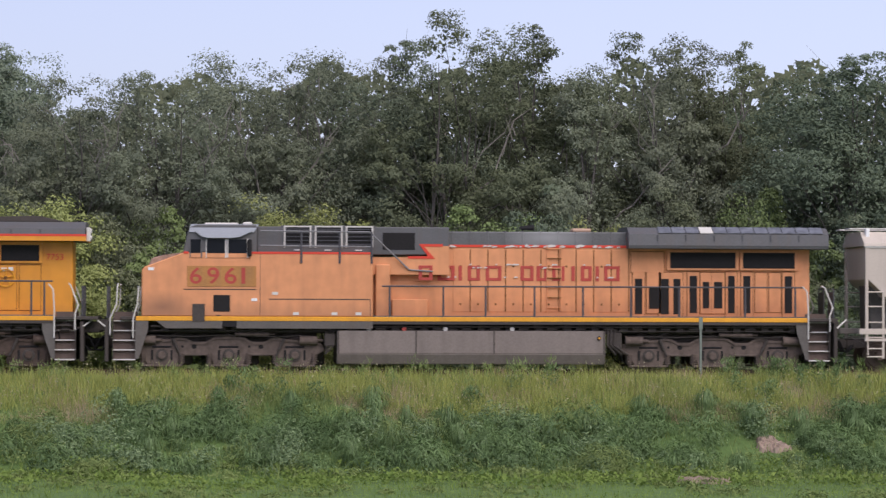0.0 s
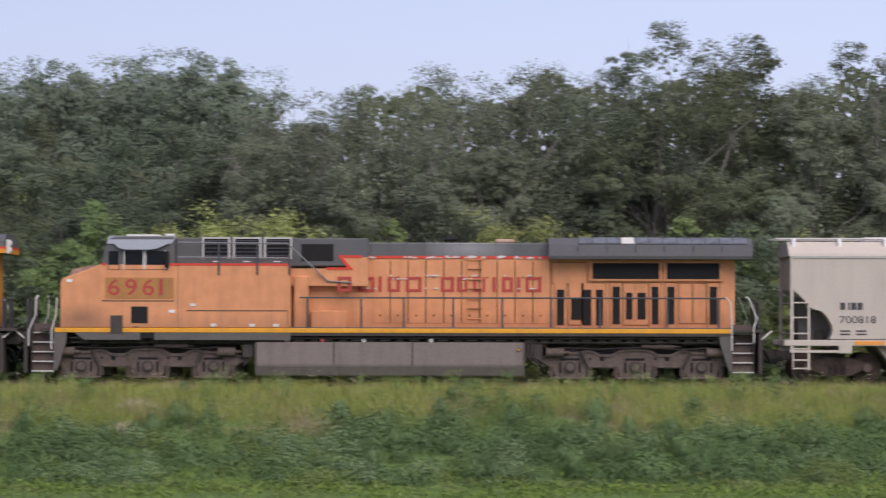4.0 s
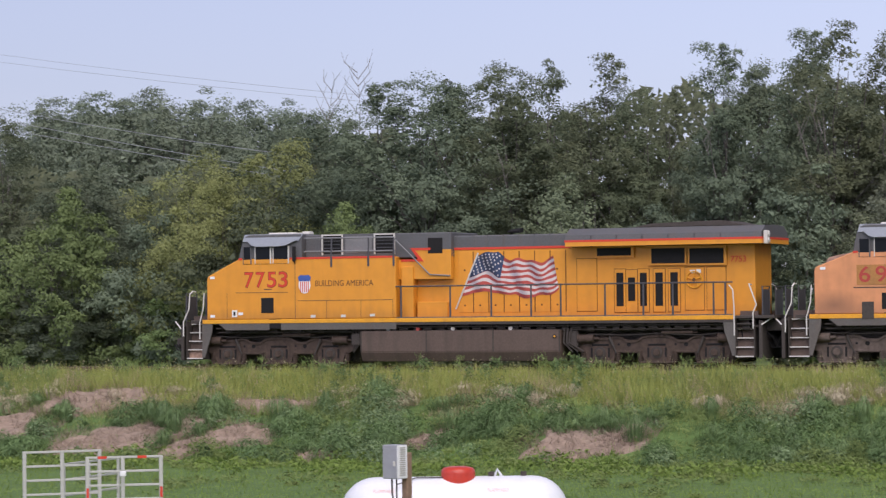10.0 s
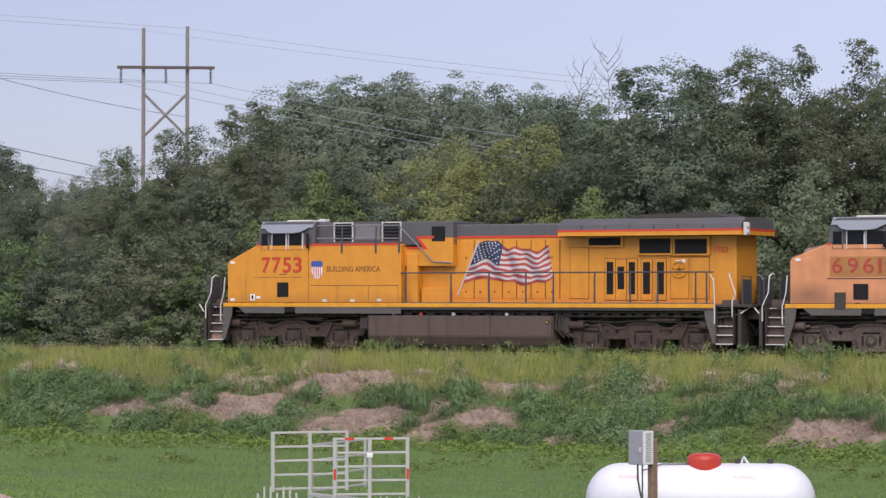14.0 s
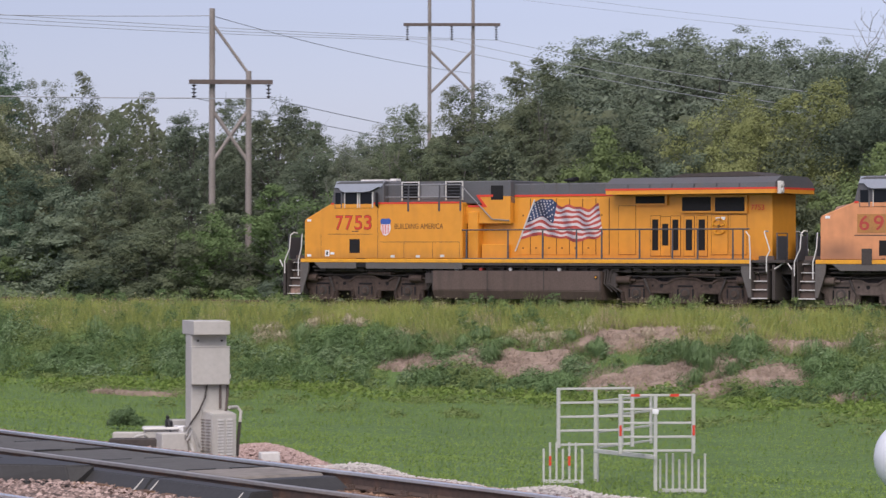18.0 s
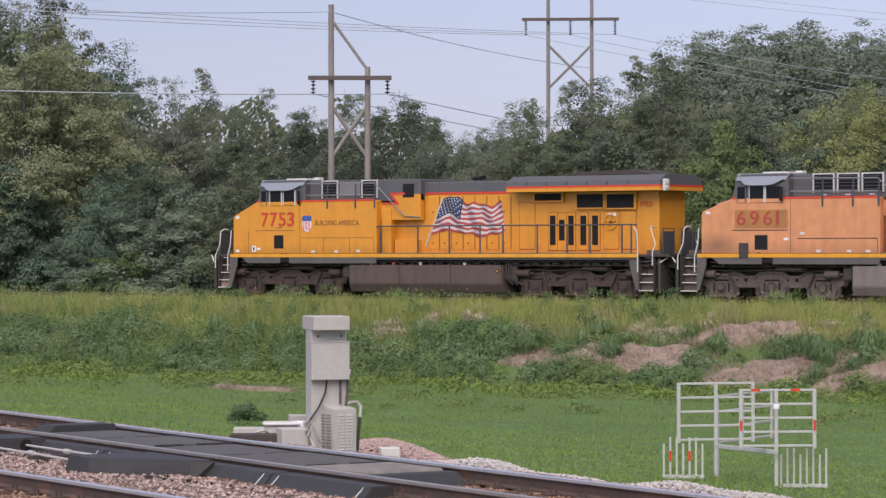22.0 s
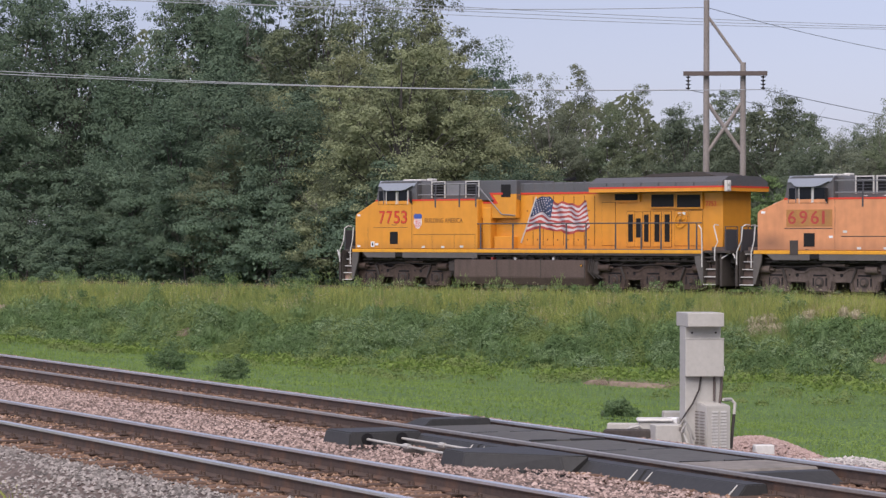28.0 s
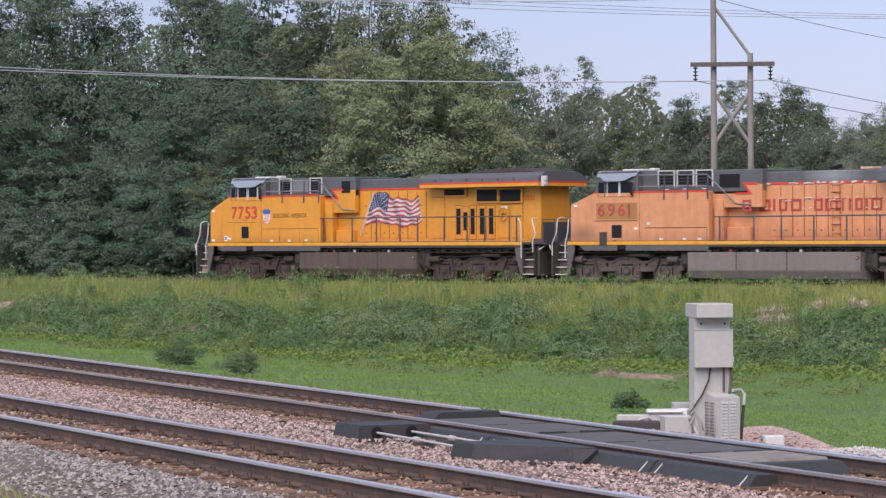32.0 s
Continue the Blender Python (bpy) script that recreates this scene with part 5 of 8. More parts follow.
        part("equipment_box", bm, paint, lo)
    # hood doors with their seams
    x = g["eq"] + 0.15
    while x < r0 - 0.35:
        d = patch(lo, "hood_door", x, x + 0.52, 1.84, g["split"] - 0.1, HW, paint, "", 0.014)
        for z in (2.05, 3.25):
            bm = bmesh.new()
            slab(bm, x + 0.2, x + 0.26, -HW - 0.022, -HW - 0.01, z, z + 0.06)
            part("latch", bm, SEAM, d)
        bm = bmesh.new()
        slab(bm, x + 0.525, x + 0.555, -HW - 0.006, -HW, 1.84, g["split"] - 0.1)
        part("door_joint", bm, SEAM, d)
        x += 0.56
    # radiator section with its overhanging wings
    for s in (-1, 1):
        bm = bmesh.new()
        z0, z1 = g["wing_z"]
        pts = [(s * HW, z0), (s * 1.5, z0), (s * 1.53, z0 + 0.1), (s * 1.5, z1 - 0.22), (s * 1.05, z1), (0, z1 + 0.03), (0, z0)]
        va = [bm.verts.new((r0, y, z)) for y, z in pts]
        vb = [bm.verts.new((r1, y, z)) for y, z in pts]
        bm.faces.new(va)
        bm.faces.new(vb)
        for i in range(len(pts)):
            bm.faces.new((va[i], va[(i + 1) % len(pts)], vb[(i + 1) % len(pts)], vb[i]))
        wing = part("radiator_wing", bm, GREY, lo, "grey overhanging radiator housing")
        for k in range(1, int((r1 - r0) / 0.9)):
            bm = bmesh.new()
            x = r0 + k * 0.9
            slab(bm, x, x + 0.03, min(s * 1.51, s * 1.54), max(s * 1.51, s * 1.54), z0 + 0.24, z1 - 0.24)
            part("wing_seam", bm, HANDRAIL, wing)
        if g["wing_stripe"]:
            bm = bmesh.new()
            ya, yb = s * 1.51, s * 1.545
            slab(bm, r0 + 0.01, r1 + 0.01, min(ya, yb), max(ya, yb), z0 + 0.0, z0 + 0.14)
            part("wing_band", bm, paint, lo)
            bm = bmesh.new()
            slab(bm, r0 - 0.01, r1 + 0.02, min(ya, s * 1.55), max(ya, s * 1.55), z0 + 0.14, z0 + 0.21)
            part("wing_stripe", bm, RED, lo, "red stripe under the grey roof")
    if g["wing_stripe"]:
        bm = bmesh.new()
        slab(bm, r1, r1 + 0.03, -1.51, 1.51, g["wing_z"][0], g["wing_z"][0] + 0.14)
        part("wing_band", bm, paint, lo)
        bm = bmesh.new()
        slab(bm, r1, r1 + 0.035, -1.51, 1.51, g["wing_z"][0] + 0.14, g["wing_z"][0] + 0.21)
        part("wing_stripe", bm, RED, lo, "red stripe under the grey roof")
    wz = g["wing_z"][1]
    if g["wing_stripe"]:
        bm = bmesh.new()
        prism(bm, [(r0 + 2.2, wz), (r0 + 2.9, wz + 0.13), (r1 - 1.6, wz + 0.19), (r1 - 1.35, wz + 0.17), (r1 - 0.6, wz)], -1.02, 1.02, 0.02)
        part("radiator_fan_housing", bm, GRIME, lo, "dark raised fan housing on the roof")
    else:
        rs = random.Random(3)
        for k in range(12):
            x = r0 + 0.95 + k * 0.44
            for s in (-1, 1):
                bm = bmesh.new()
                for o in (0.004, 0.022):
                    for xx, y, z in ((x, 1.49, wz - 0.2), (x + 0.41, 1.49, wz - 0.2), (x + 0.41, 1.06, wz), (x, 1.06, wz)):
                        bm.verts.new((xx, s * (y + o * 0.5), z + o))
                v = list(bm.verts)
                for f in ((0, 1, 2, 3), (7, 6, 5, 4), (0, 4, 5, 1), (1, 5, 6, 2), (2, 6, 7, 3), (3, 7, 4, 0)):
                    bm.faces.new([v[i] for i in f])
                # about one sheet in five is pale, a white glint put in as colour
                part("roof_sheet", bm, PALE if rs.random() < 0.2 else SHEET, lo, "worn shiny radiator roof sheet, some painted pale as glints")
    for a, b, c, d in g["radwin"]:
        grille(lo, a, b, c, d, HW + 0.1, "dark radiator screen", 0)
        for s in (-1, 1):
            bm = bmesh.new()
            slab(bm, a - 0.1, b + 0.1, min(s * (HW - 0.05), s * (HW + 0.1)), max(s * (HW - 0.05), s * (HW + 0.1)), c - 0.06, d + 0.08)
            part("radiator_frame", bm, paint, lo)
    for a, b, c, d in g["vents"]:
        patch(lo, "door_joint", a - 0.09, b + 0.09, min(c - 0.14, 1.78), max(d + 0.14, g["vent_top"] + 0.02), HW, SEAM, "", 0.016)
        v = patch(lo, "vent_door", a - 0.07, b + 0.07, min(c - 0.12, 1.8), max(d + 0.12, g["vent_top"]), HW, paint, "", 0.03)
        grille(lo, a, b, c, d, HW + 0.03, "dark ventilation slot")
    for a, b, c, d in g["plain_doors"]:
        patch(lo, "door_joint", a - 0.018, b + 0.018, c - 0.018, d + 0.018, HW, SEAM, "", 0.012)
        patch(lo, "hood_door", a, b, c, d, HW, paint, "", 0.025)
    # red stripe along the top of the yellow
    patch(lo, "stripe", cab0 - 0.1, g["windows"][0][0] - 0.06, g["belt"] - 0.04, g["belt"] + 0.03, 1.532, RED, "thin red stripe", 0.008)
    patch(lo, "stripe", g["windows"][2][1] + 0.07, wide - 0.02, g["belt"] - 0.04, g["belt"] + 0.03, 1.532, RED, "thin red stripe", 0.008)
    patch(lo, "stripe", g["zig"] + 0.1, r0 if not g["wing_stripe"] else r0 - 0.02, g["split"] - 0.03, g["split"] + 0.05, HW + 0.012, RED, "thin red stripe", 0.008)
    for s in (-1, 1):
        bm = bmesh.new()
        z = g["zig"]
        ya, yb = s * 1.222, s * 1.24
        prism(bm, [(z, g["split"] + 0.06), (z + 0.75, g["split"] + 0.06), (z + 0.75, g["split"] - 0.02), (z + 0.16, g["split"] - 0.02), (z + 0.5, g["split"] - 0.4), (z + 0.4, g["split"] - 0.4), (z - 0.35, g["split"] - 0.4), (z - 0.35, g["split"] - 0.32), (z + 0.28, g["split"] - 0.32)], min(ya, yb), max(ya, yb))
        part("stripe", bm, RED, lo, "zigzag red stripe")
        bm = bmesh.new()
        prism(bm, [(wide, g["belt"] - 0.12), (z + 0.45, g["belt"] - 0.12), (z + 0.05, g["split"]), (g["eq"], g["split"]), (g["eq"], 3.0), (wide, 3.0)], min(s * 1.0, s * 1.226), max(s * 1.0, s * 1.226))
        part("hood_side", bm, paint, lo)
    # handrails along the walkway
    for s in (-1, 1):
        bm = bmesh.new()
        xs = g["posts"]
        tube(bm, [(xs[0] - 0.25, s * 1.5, g["rail_z"]), (xs[-1] + 0.25, s * 1.5, g["rail_z"])], 0.027)
        hr = part("handrail", bm, HANDRAIL, lo, "thin dark handrail along the walkway")
        for x in xs:
            bm = bmesh.new()
            rod(bm, (x, s * 1.5, 1.5), (x, s * 1.5, g["rail_z"]), 0.038, 8, 0.03)
            part("post", bm, HANDRAIL, hr)
    # fuel tank and what hangs beside it
    t0, t1 = g["tank"]
    bm = bmesh.new()
    pts = [(-1.52, 1.24), (-1.52, 0.52), (-1.36, 0.19), (1.36, 0.19), (1.52, 0.52), (1.52, 1.24)]
    va = [bm.verts.new((t0, y, z)) for y, z in pts]
    vb = [bm.verts.new((t1, y, z)) for y, z in pts]
    fs = [bm.faces.new(va), bm.faces.new(vb[::-1])] + [bm.faces.new((va[i], vb[i], vb[(i + 1) % 6], va[(i + 1) % 6])) for i in range(6)]
    bmesh.ops.bevel(bm, geom=list({e for f in fs for e in f.edges}), offset=0.025, segments=2, affect="EDGES")
    tank_side = part("fuel_tank", bm, g["tank_paint"], lo, "long dusty grey-brown fuel tank")
    for x in (t0 + 0.02, t0 + 2.45, t0 + 4.9, t1 - 0.06):
        bm = bmesh.new()
        slab(bm, x, x + 0.04, -1.53, -1.5, 0.52, 1.235)
        part("weld_seam", bm, GRIME, tank_side)
    bm = bmesh.new()
    rod(bm, (t1 - 0.2, -1.55, 1.02), (t1 - 0.2, -1.5, 1.02), 0.06, 14)
    gauge = part("fuel_gauge", bm, BLACK, lo)
    bm = bmesh.new()
    rod(bm, (t1 - 0.2, -1.56, 1.02), (t1 - 0.2, -1.54, 1.02), 0.035, 12)
    part("dial", bm, STRIPE, gauge)
    for k, x in enumerate((t0 + 1.0, t0 + 2.1, t0 + 3.4, t0 + 5.5)):
        bm = bmesh.new()
        rod(bm, (x, -1.4, 1.3), (x, -1.2, 1.3), 0.07, 10)
        part("filler_cap", bm, REDB if k == 1 else PALE, lo)
    for k in range(3):
        for pts, r in (([(t1 + 0.1 + k * 0.12, -1.35, 1.3), (t1 + 0.08 + k * 0.1, -1.42, 0.8), (t1 + 0.35 + k * 0.2, -1.3, 0.5)], 0.03), ([(t0 - 0.1 - k * 0.12, -1.35, 1.3), (t0 - 0.12 - k * 0.1, -1.38, 0.75), (t0 - 0.35, -1.3, 0.5)], 0.025)):
            bm = bmesh.new()
            tube(bm, pts, r)
            part("pipe", bm, GRIME, lo)
    bm = bmesh.new()
    slab(bm, t0 - 0.4, t0 - 0.05, -1.4, -1.1, 0.75, 1.15, 0.03)
    part("air_filter", bm, GRIME, lo)
    bm = bmesh.new()
    slab(bm, t1 + 0.1, t1 + 0.55, -1.35, -1.0, 0.65, 1.2, 0.05)
    part("drain_box", bm, GRIME, lo)
    bm = bmesh.new()
    for x in np.arange(nose + 0.6, tail - 0.3, 0.9):
        slab(bm, x, x + 0.25, -1.3, -1.05, 1.18, 1.46, 0.02)
        rod(bm, (x + 0.4, -1.32, 1.3), (x + 0.7, -1.32, 1.3), 0.04, 8)
    tube(bm, [(nose + 0.3, -1.38, 1.36), (tail, -1.38, 1.38)], 0.03)
    tube(bm, [(nose + 0.3, -1.3, 1.22), (tail, -1.32, 1.24)], 0.022)
    part("sill_piping", bm, GRIME, lo)
    loco_truck(lo, g["axles"][:3], "truck_frame", g["steel"])
    loco_truck(lo, g["axles"][3:], "truck_frame", g["steel"])
    end_steps(lo, *g["step_f"], True, paint)
    end_steps(lo, *g["step_r"], False, paint)
    end_gear(lo, g["step_f"][0] - 0.15, -1)
    end_gear(lo, g["step_r"][1] + 0.15, 1)
    # small fittings on the side
    for x, z, c in g["tags"]:
        bm = bmesh.new()
        slab(bm, x, x + 0.18, -W - 0.012, -W - 0.001, z, z + 0.09)
        part("label_plate", bm, c, lo)
    for a, b, c, d in g["hatches"]:
        patch(lo, "hatch", a, b, c, d, W, BLACK, "dark square side opening", 0.01)
    for a, b, c, d in g["seams"]:
        bm = bmesh.new()
        slab(bm, a, b, -W - 0.006, -W + 0.01, c, d)
        part("seam", bm, GRIME, lo)
    return lo


yellow_loco = locomotive("locomotive", "bright yellow diesel locomotive with grey roof and painted flag", dict(
    paint=YELLOW, steel=TRUCK, tank_paint=TANKM, roof_paint=GREY, nose=0.76, nose_z=3.2, cab=(2.12, 4.45), wide=8.02, belt=3.78, roof=4.62, eq=9.95, split=4.0, hood_z=4.46,
    rad=(14.2, 21.0), tail=20.6, step_f=(-0.06, 0.56), step_r=(20.08, 20.7), gap=(3.2, 3.65), windows=((2.22, 2.48), (2.68, 3.24), (3.38, 3.93)),
    win_z=(3.63, 4.2), louvers=((5.15, 5.86), (7.14, 7.83)), lv_z=(3.92, 4.54), eqwin=(9.1, 9.64, 3.87, 4.4), ledge_posts=(5.6, 7.0, 7.95),
    wing_z=(4.0, 4.6), wing_stripe=True, cap=0.12, radwin=((15.15, 16.35, 3.68, 3.94), (17.06, 18.22, 3.4, 3.9), (18.38, 19.56, 3.38, 3.88)),
    vents=((15.8, 16.05, 2.0, 3.11), (16.21, 16.46, 2.17, 2.95), (16.63, 16.87, 2.0, 3.1), (17.17, 17.43, 2.0, 3.1), (17.69, 17.95, 2.0, 3.1)), vent_top=3.2,
    plain_doors=((18.2, 18.85, 1.85, 3.25), (18.95, 19.6, 1.85, 3.25), (14.4, 15.1, 1.85, 3.6)), zig=8.45, rail_z=2.75, posts=(8.2, 10.02, 11.52, 12.96, 14.02, 15.59, 16.93, 17.95, 19.35, 19.75),
    tank=(6.66, 14.0), axles=(1.38, 3.37, 5.36, 15.28, 17.27, 19.26),
    tags=((0.9, 3.1, WHITE), (0.9, 1.75, WHITE), (4.8, 1.72, PALE), (5.95, 1.72, PALE), (7.05, 1.74, PALE), (2.0, 1.83, WHITE)),
    hatches=((2.89, 3.37, 1.89, 2.42), (3.2, 3.65, 1.35, 1.68)), seams=((4.2, 4.212, 1.7, 3.74), (1.55, 1.56, 1.7, 2.6), (1.9, 3.95, 2.6, 2.615), (4.3, 7.9, 2.3, 2.315), (3.0, 3.3, 2.7, 2.73), (5.4, 5.41, 1.7, 2.3), (6.7, 6.71, 1.7, 2.3), (7.9, 7.91, 1.7, 2.3))))

orange_loco = locomotive("locomotive", "faded orange diesel locomotive with grey roof and worn red lettering", dict(
    paint=FADED, steel=TRUCK2, tank_paint=TANK2, roof_paint=GREYF, cab_paint=SOOTED, nose=0.45, nose_z=3.2, cab=(1.84, 4.02), wide=7.64, belt=3.66, roof=4.53, eq=10.05, split=3.9, hood_z=4.37,
    rad=(15.7, 22.07), tail=21.57, step_f=(-0.42, 0.26), step_r=(21.43, 22.1), gap=(2.95, 3.4), windows=((1.96, 2.27), (2.46, 3.03), (3.13, 3.71)),
    win_z=(3.52, 4.07), louvers=((4.91, 5.67), (5.88, 6.65), (6.85, 7.61)), lv_z=(3.88, 4.47), eqwin=(7.96, 8.97, 3.78, 4.31), ledge_posts=(5.4, 6.6, 7.6),
    wing_z=(3.85, 4.52), wing_stripe=False, cap=0.05, radwin=((17.09, 19.18, 3.24, 3.74), (19.42, 21.08, 3.24, 3.74)),
    vents=((15.97, 16.21, 1.78, 2.9), (16.42, 16.75, 1.95, 2.64), (16.8, 17.06, 1.78, 2.9), (17.2, 17.43, 1.78, 2.9), (17.72, 17.96, 1.82, 3.0), (18.14, 18.35, 1.97, 2.81), (18.5, 18.77, 1.97, 2.81), (18.95, 19.17, 1.82, 3.0), (19.44, 19.67, 1.82, 3.0), (20.77, 21.01, 1.82, 3.0)), vent_top=3.1,
    plain_doors=((19.82, 20.2, 1.85, 3.1), (20.27, 20.65, 1.85, 3.1), (15.85, 16.9, 3.1, 3.75)), zig=9.1, rail_z=2.63, posts=(8.17, 9.85, 11.18, 12.72, 14.25, 15.77, 17.3, 19.4, 21.0),
    tank=(6.53, 14.96), axles=(1.08, 3.16, 5.22, 16.38, 18.42, 20.5),
    tags=((0.65, 3.1, WHITE), (3.85, 2.15, WHITE), (5.15, 1.72, PALE), (6.35, 1.72, PALE), (7.1, 1.72, PALE), (4.5, 2.35, PALE)),
    hatches=((2.67, 3.19, 1.82, 2.34), (2.95, 3.4, 1.35, 1.66)), seams=((4.12, 4.132, 1.7, 3.62), (1.75, 4.0, 2.5, 2.53), (4.4, 7.55, 2.2, 2.23), (7.55, 7.57, 1.7, 2.2), (2.75, 2.9, 1.69, 1.72), (3.0, 3.3, 2.62, 2.65))))


def side_patch(loco, name, a, b, c, d, material, label=""):
    bm = bmesh.new()
    slab(bm, a, b, -1.546, -1.528, c, d)
    return part(name, bm, material, loco, label)


side_patch(orange_loco, "faded_number_panel", 1.86, 4.0, 2.6, 3.24, mat("browned_paint", (0.42, 0.2, 0.06), 0.7, vary=0.3, streak=0.3), "browned panel behind the number")
side_patch(orange_loco, "step_plate", 2.02, 2.41, 1.5, 2.06, GRIME, "dark recessed foothold")
side_patch(yellow_loco, "placard", 1.75, 1.95, 1.76, 2.0, WHITE, "small white placard with a dark mark")
bm = bmesh.new()
slab(bm, 1.81, 1.89, -1.551, -1.545, 1.81, 1.95)
part("placard_mark", bm, BLACK, yellow_loco)
OUTLINE = mat("dark_red_outline", (0.2, 0.03, 0.015), 0.6)
for k, digit in enumerate("7753"):
    lettering("number_outline", digit, 2.245 + k * 0.44, 2.79, -1.5325, 0.53, OUTLINE, yellow_loco, 0.36, 0.014)
    lettering("number", digit, 2.265 + k * 0.44, 2.8, -1.536, 0.51, RED, yellow_loco, 0.32, 0.004)
for k, digit in enumerate("6961"):
    lettering("number", digit, 1.94 + k * 0.54 - (0.0 if k < 3 else 0.02), 2.7, -1.55, 0.49, REDB, orange_loco, 0.12 if digit == "1" else 0.37, 0.006)
lettering("words", "BUILDING AMERICA", 4.98, 2.8, -1.534, 0.2, mat("brown_lettering", (0.16, 0.07, 0.02), 0.6), yellow_loco, 2.2)
lettering("number", "7753", 19.78, 3.42, -0.96, 0.19, RED, yellow_loco, 0.52)


def letter_bars(loco):
    """The big worn name on the hood as plain open blocks."""
    for a, b in ((9.09, 9.53), (9.71, 10.25), (10.37, 10.51), (10.66, 11.05), (11.23, 11.73), (12.33, 12.75), (12.84, 13.19), (13.34, 13.73), (13.95, 14.08), (14.25, 14.6), (14.72, 14.85), (14.99, 15.49)):
        y = 1.24 if b < 9.99 else 0.95
        w = 0.11
        bars = [(a, a + w, 2.82, 3.29)]
        if b - a > 0.2:
            bars += [(b - w, b, 2.82, 3.29), (a + w, b - w, 3.2, 3.29), (a + w, b - w, 2.82, 2.91)]
        for c, d, e, f in bars:
            bm = bmesh.new()
            slab(bm, c, d, -y, -y + 0.03, e, f, 0.004)
            part("letter_bar", bm, REDB, loco, "worn red bar of the painted name")
    rs = random.Random(4)
    for k in range(44):
        x, z = rs.uniform(9.8, 15.4), rs.choice((3.88, 3.86, 3.3, 3.2, 2.9))
        bm = bmesh.new()
        s = rs.uniform(0.04, 0.2)
        prism(bm, [(x, z), (x + s, z + 0.02), (x + s * 1.1, z + 0.04), (x + s * 0.4, z + 0.06)], -0.968, -0.93)
        part("paint_chip", bm, FLAKE, loco, "flaked patch of white primer")


letter_bars(orange_loco)


def hood_ladder(loco, x0, x1):
    """A rung ladder up the hood side, with a hinged panel above it."""
    bm = bmesh.new()
    for x in (x0, x1):
        slab(bm, x - 0.015, x + 0.015, -0.975, -0.93, 1.85, 3.95)
    lad = part("hood_ladder", bm, FADED, loco, "orange rung ladder on the hood side")
    for k in range(7):
        z = 1.98 + 0.31 * k
        bm = bmesh.new()
        rod(bm, (x0, -0.98, z), (x1, -0.98, z), 0.018, 6)
        part("rung", bm, SEAM if k % 2 else FADED, lad)


hood_ladder(orange_loco, 13.18, 13.62)


def flaking(loco):
    """Long ragged tears of white primer along the edge of the roof."""
    rs = random.Random(9)
    x = 11.9
    while x < 15.2:
        w = rs.uniform(0.12, 0.5)
        lo_z = 3.85 + rs.uniform(0, 0.05)
        hi_z = lo_z + rs.uniform(0.07, 0.11)
        bm = bmesh.new()
        prism(bm, [(x, lo_z + 0.03), (x + w * 0.3, lo_z), (x + w * 0.8, lo_z + 0.02), (x + w, lo_z + 0.05), (x + w * 0.9, hi_z - 0.03), (x + w * 0.5, hi_z), (x + w * 0.1, hi_z - 0.04)], -0.952, -0.93)
        part("paint_chip", bm, FLAKE, loco, "flaked patch of white primer")
        x += w + rs.uniform(0.03, 0.3)


flaking(orange_loco)


def painted_flag(loco):
    """A waving flag with thirteen stripes on the hood side."""
    def edge(u):
        top = np.interp(u, [0, 0.12, 0.28, 0.36, 0.45, 0.6, 0.72, 0.85, 1], [3.74, 3.84, 3.92, 3.78, 3.58, 3.56, 3.62, 3.58, 3.62])
        low = np.interp(u, [0, 0.1, 0.22, 0.33, 0.45, 0.55, 0.63, 0.75, 0.88, 1], [2.4, 2.5, 2.52, 2.4, 2.54, 2.5, 2.3, 2.25, 2.42, 2.66])
        return top, low

    def at(u, v):
        top, low = edge(u)
        x_top, x_low = 10.8 + 2.76 * u, 10.23 + 3.53 * u
        z = top + (low - top) * v + (0.085 * math.sin(u * 13 - v * 2.5 + 0.6) + 0.03 * math.sin(u * 27 + v * 5)) * min(1, u * 4)
        return x_top + (x_low - x_top) * v, z

    flag = None
    for k in range(13):
        bm = bmesh.new()
        n = 36
        rows = []
        for i in range(n + 1):
            u = i / n
            rows.append([bm.verts.new((at(u, v)[0], y, at(u, v)[1])) for v in (k / 13, (k + 1) / 13) for y in (-0.945, -0.93)])
        for a, b in zip(rows, rows[1:]):
            for i, j in ((0, 2), (2, 3), (3, 1), (1, 0)):
                bm.faces.new((a[i], a[j], b[j], b[i]))
        if k == 0:
            flag = part("flag", bm, FLAGR, loco, "painted waving flag with red and white stripes")
        else:
            part("flag_stripe", bm, FLAGW if k % 2 else FLAGR, flag)
    bm = bmesh.new()
    n = 18
    rows = []
    for i in range(n + 1):
        u = i / n * 0.36
        rows.append([bm.verts.new((at(u, v)[0], y, at(u, v)[1])) for v in (-0.01, 0.53) for y in (-0.955, -0.94)])
    for a, b in zip(rows, rows[1:]):
        for i, j in ((0, 2), (2, 3), (3, 1), (1, 0)):
            bm.faces.new((a[i], a[j], b[j], b[i]))
    canton = part("flag_canton", bm, FLAGB, flag, "dark blue corner of the flag")
    for r in range(6):
        for c in range(7):
            bm = bmesh.new()
            x, z = at(0.03 + c * 0.046 + (r % 2) * 0.02, 0.05 + r * 0.085)
            rod(bm, (x, -0.957, z), (x, -0.962, z), 0.032, 5)
            part("flag_star", bm, FLAGW, canton)
    bm = bmesh.new()
    rod(bm, (10.84, -0.95, 3.86), (10.0, -0.95, 1.96), 0.03, 6)
    part("flag_pole", bm, PALE, flag)


painted_flag(yellow_loco)


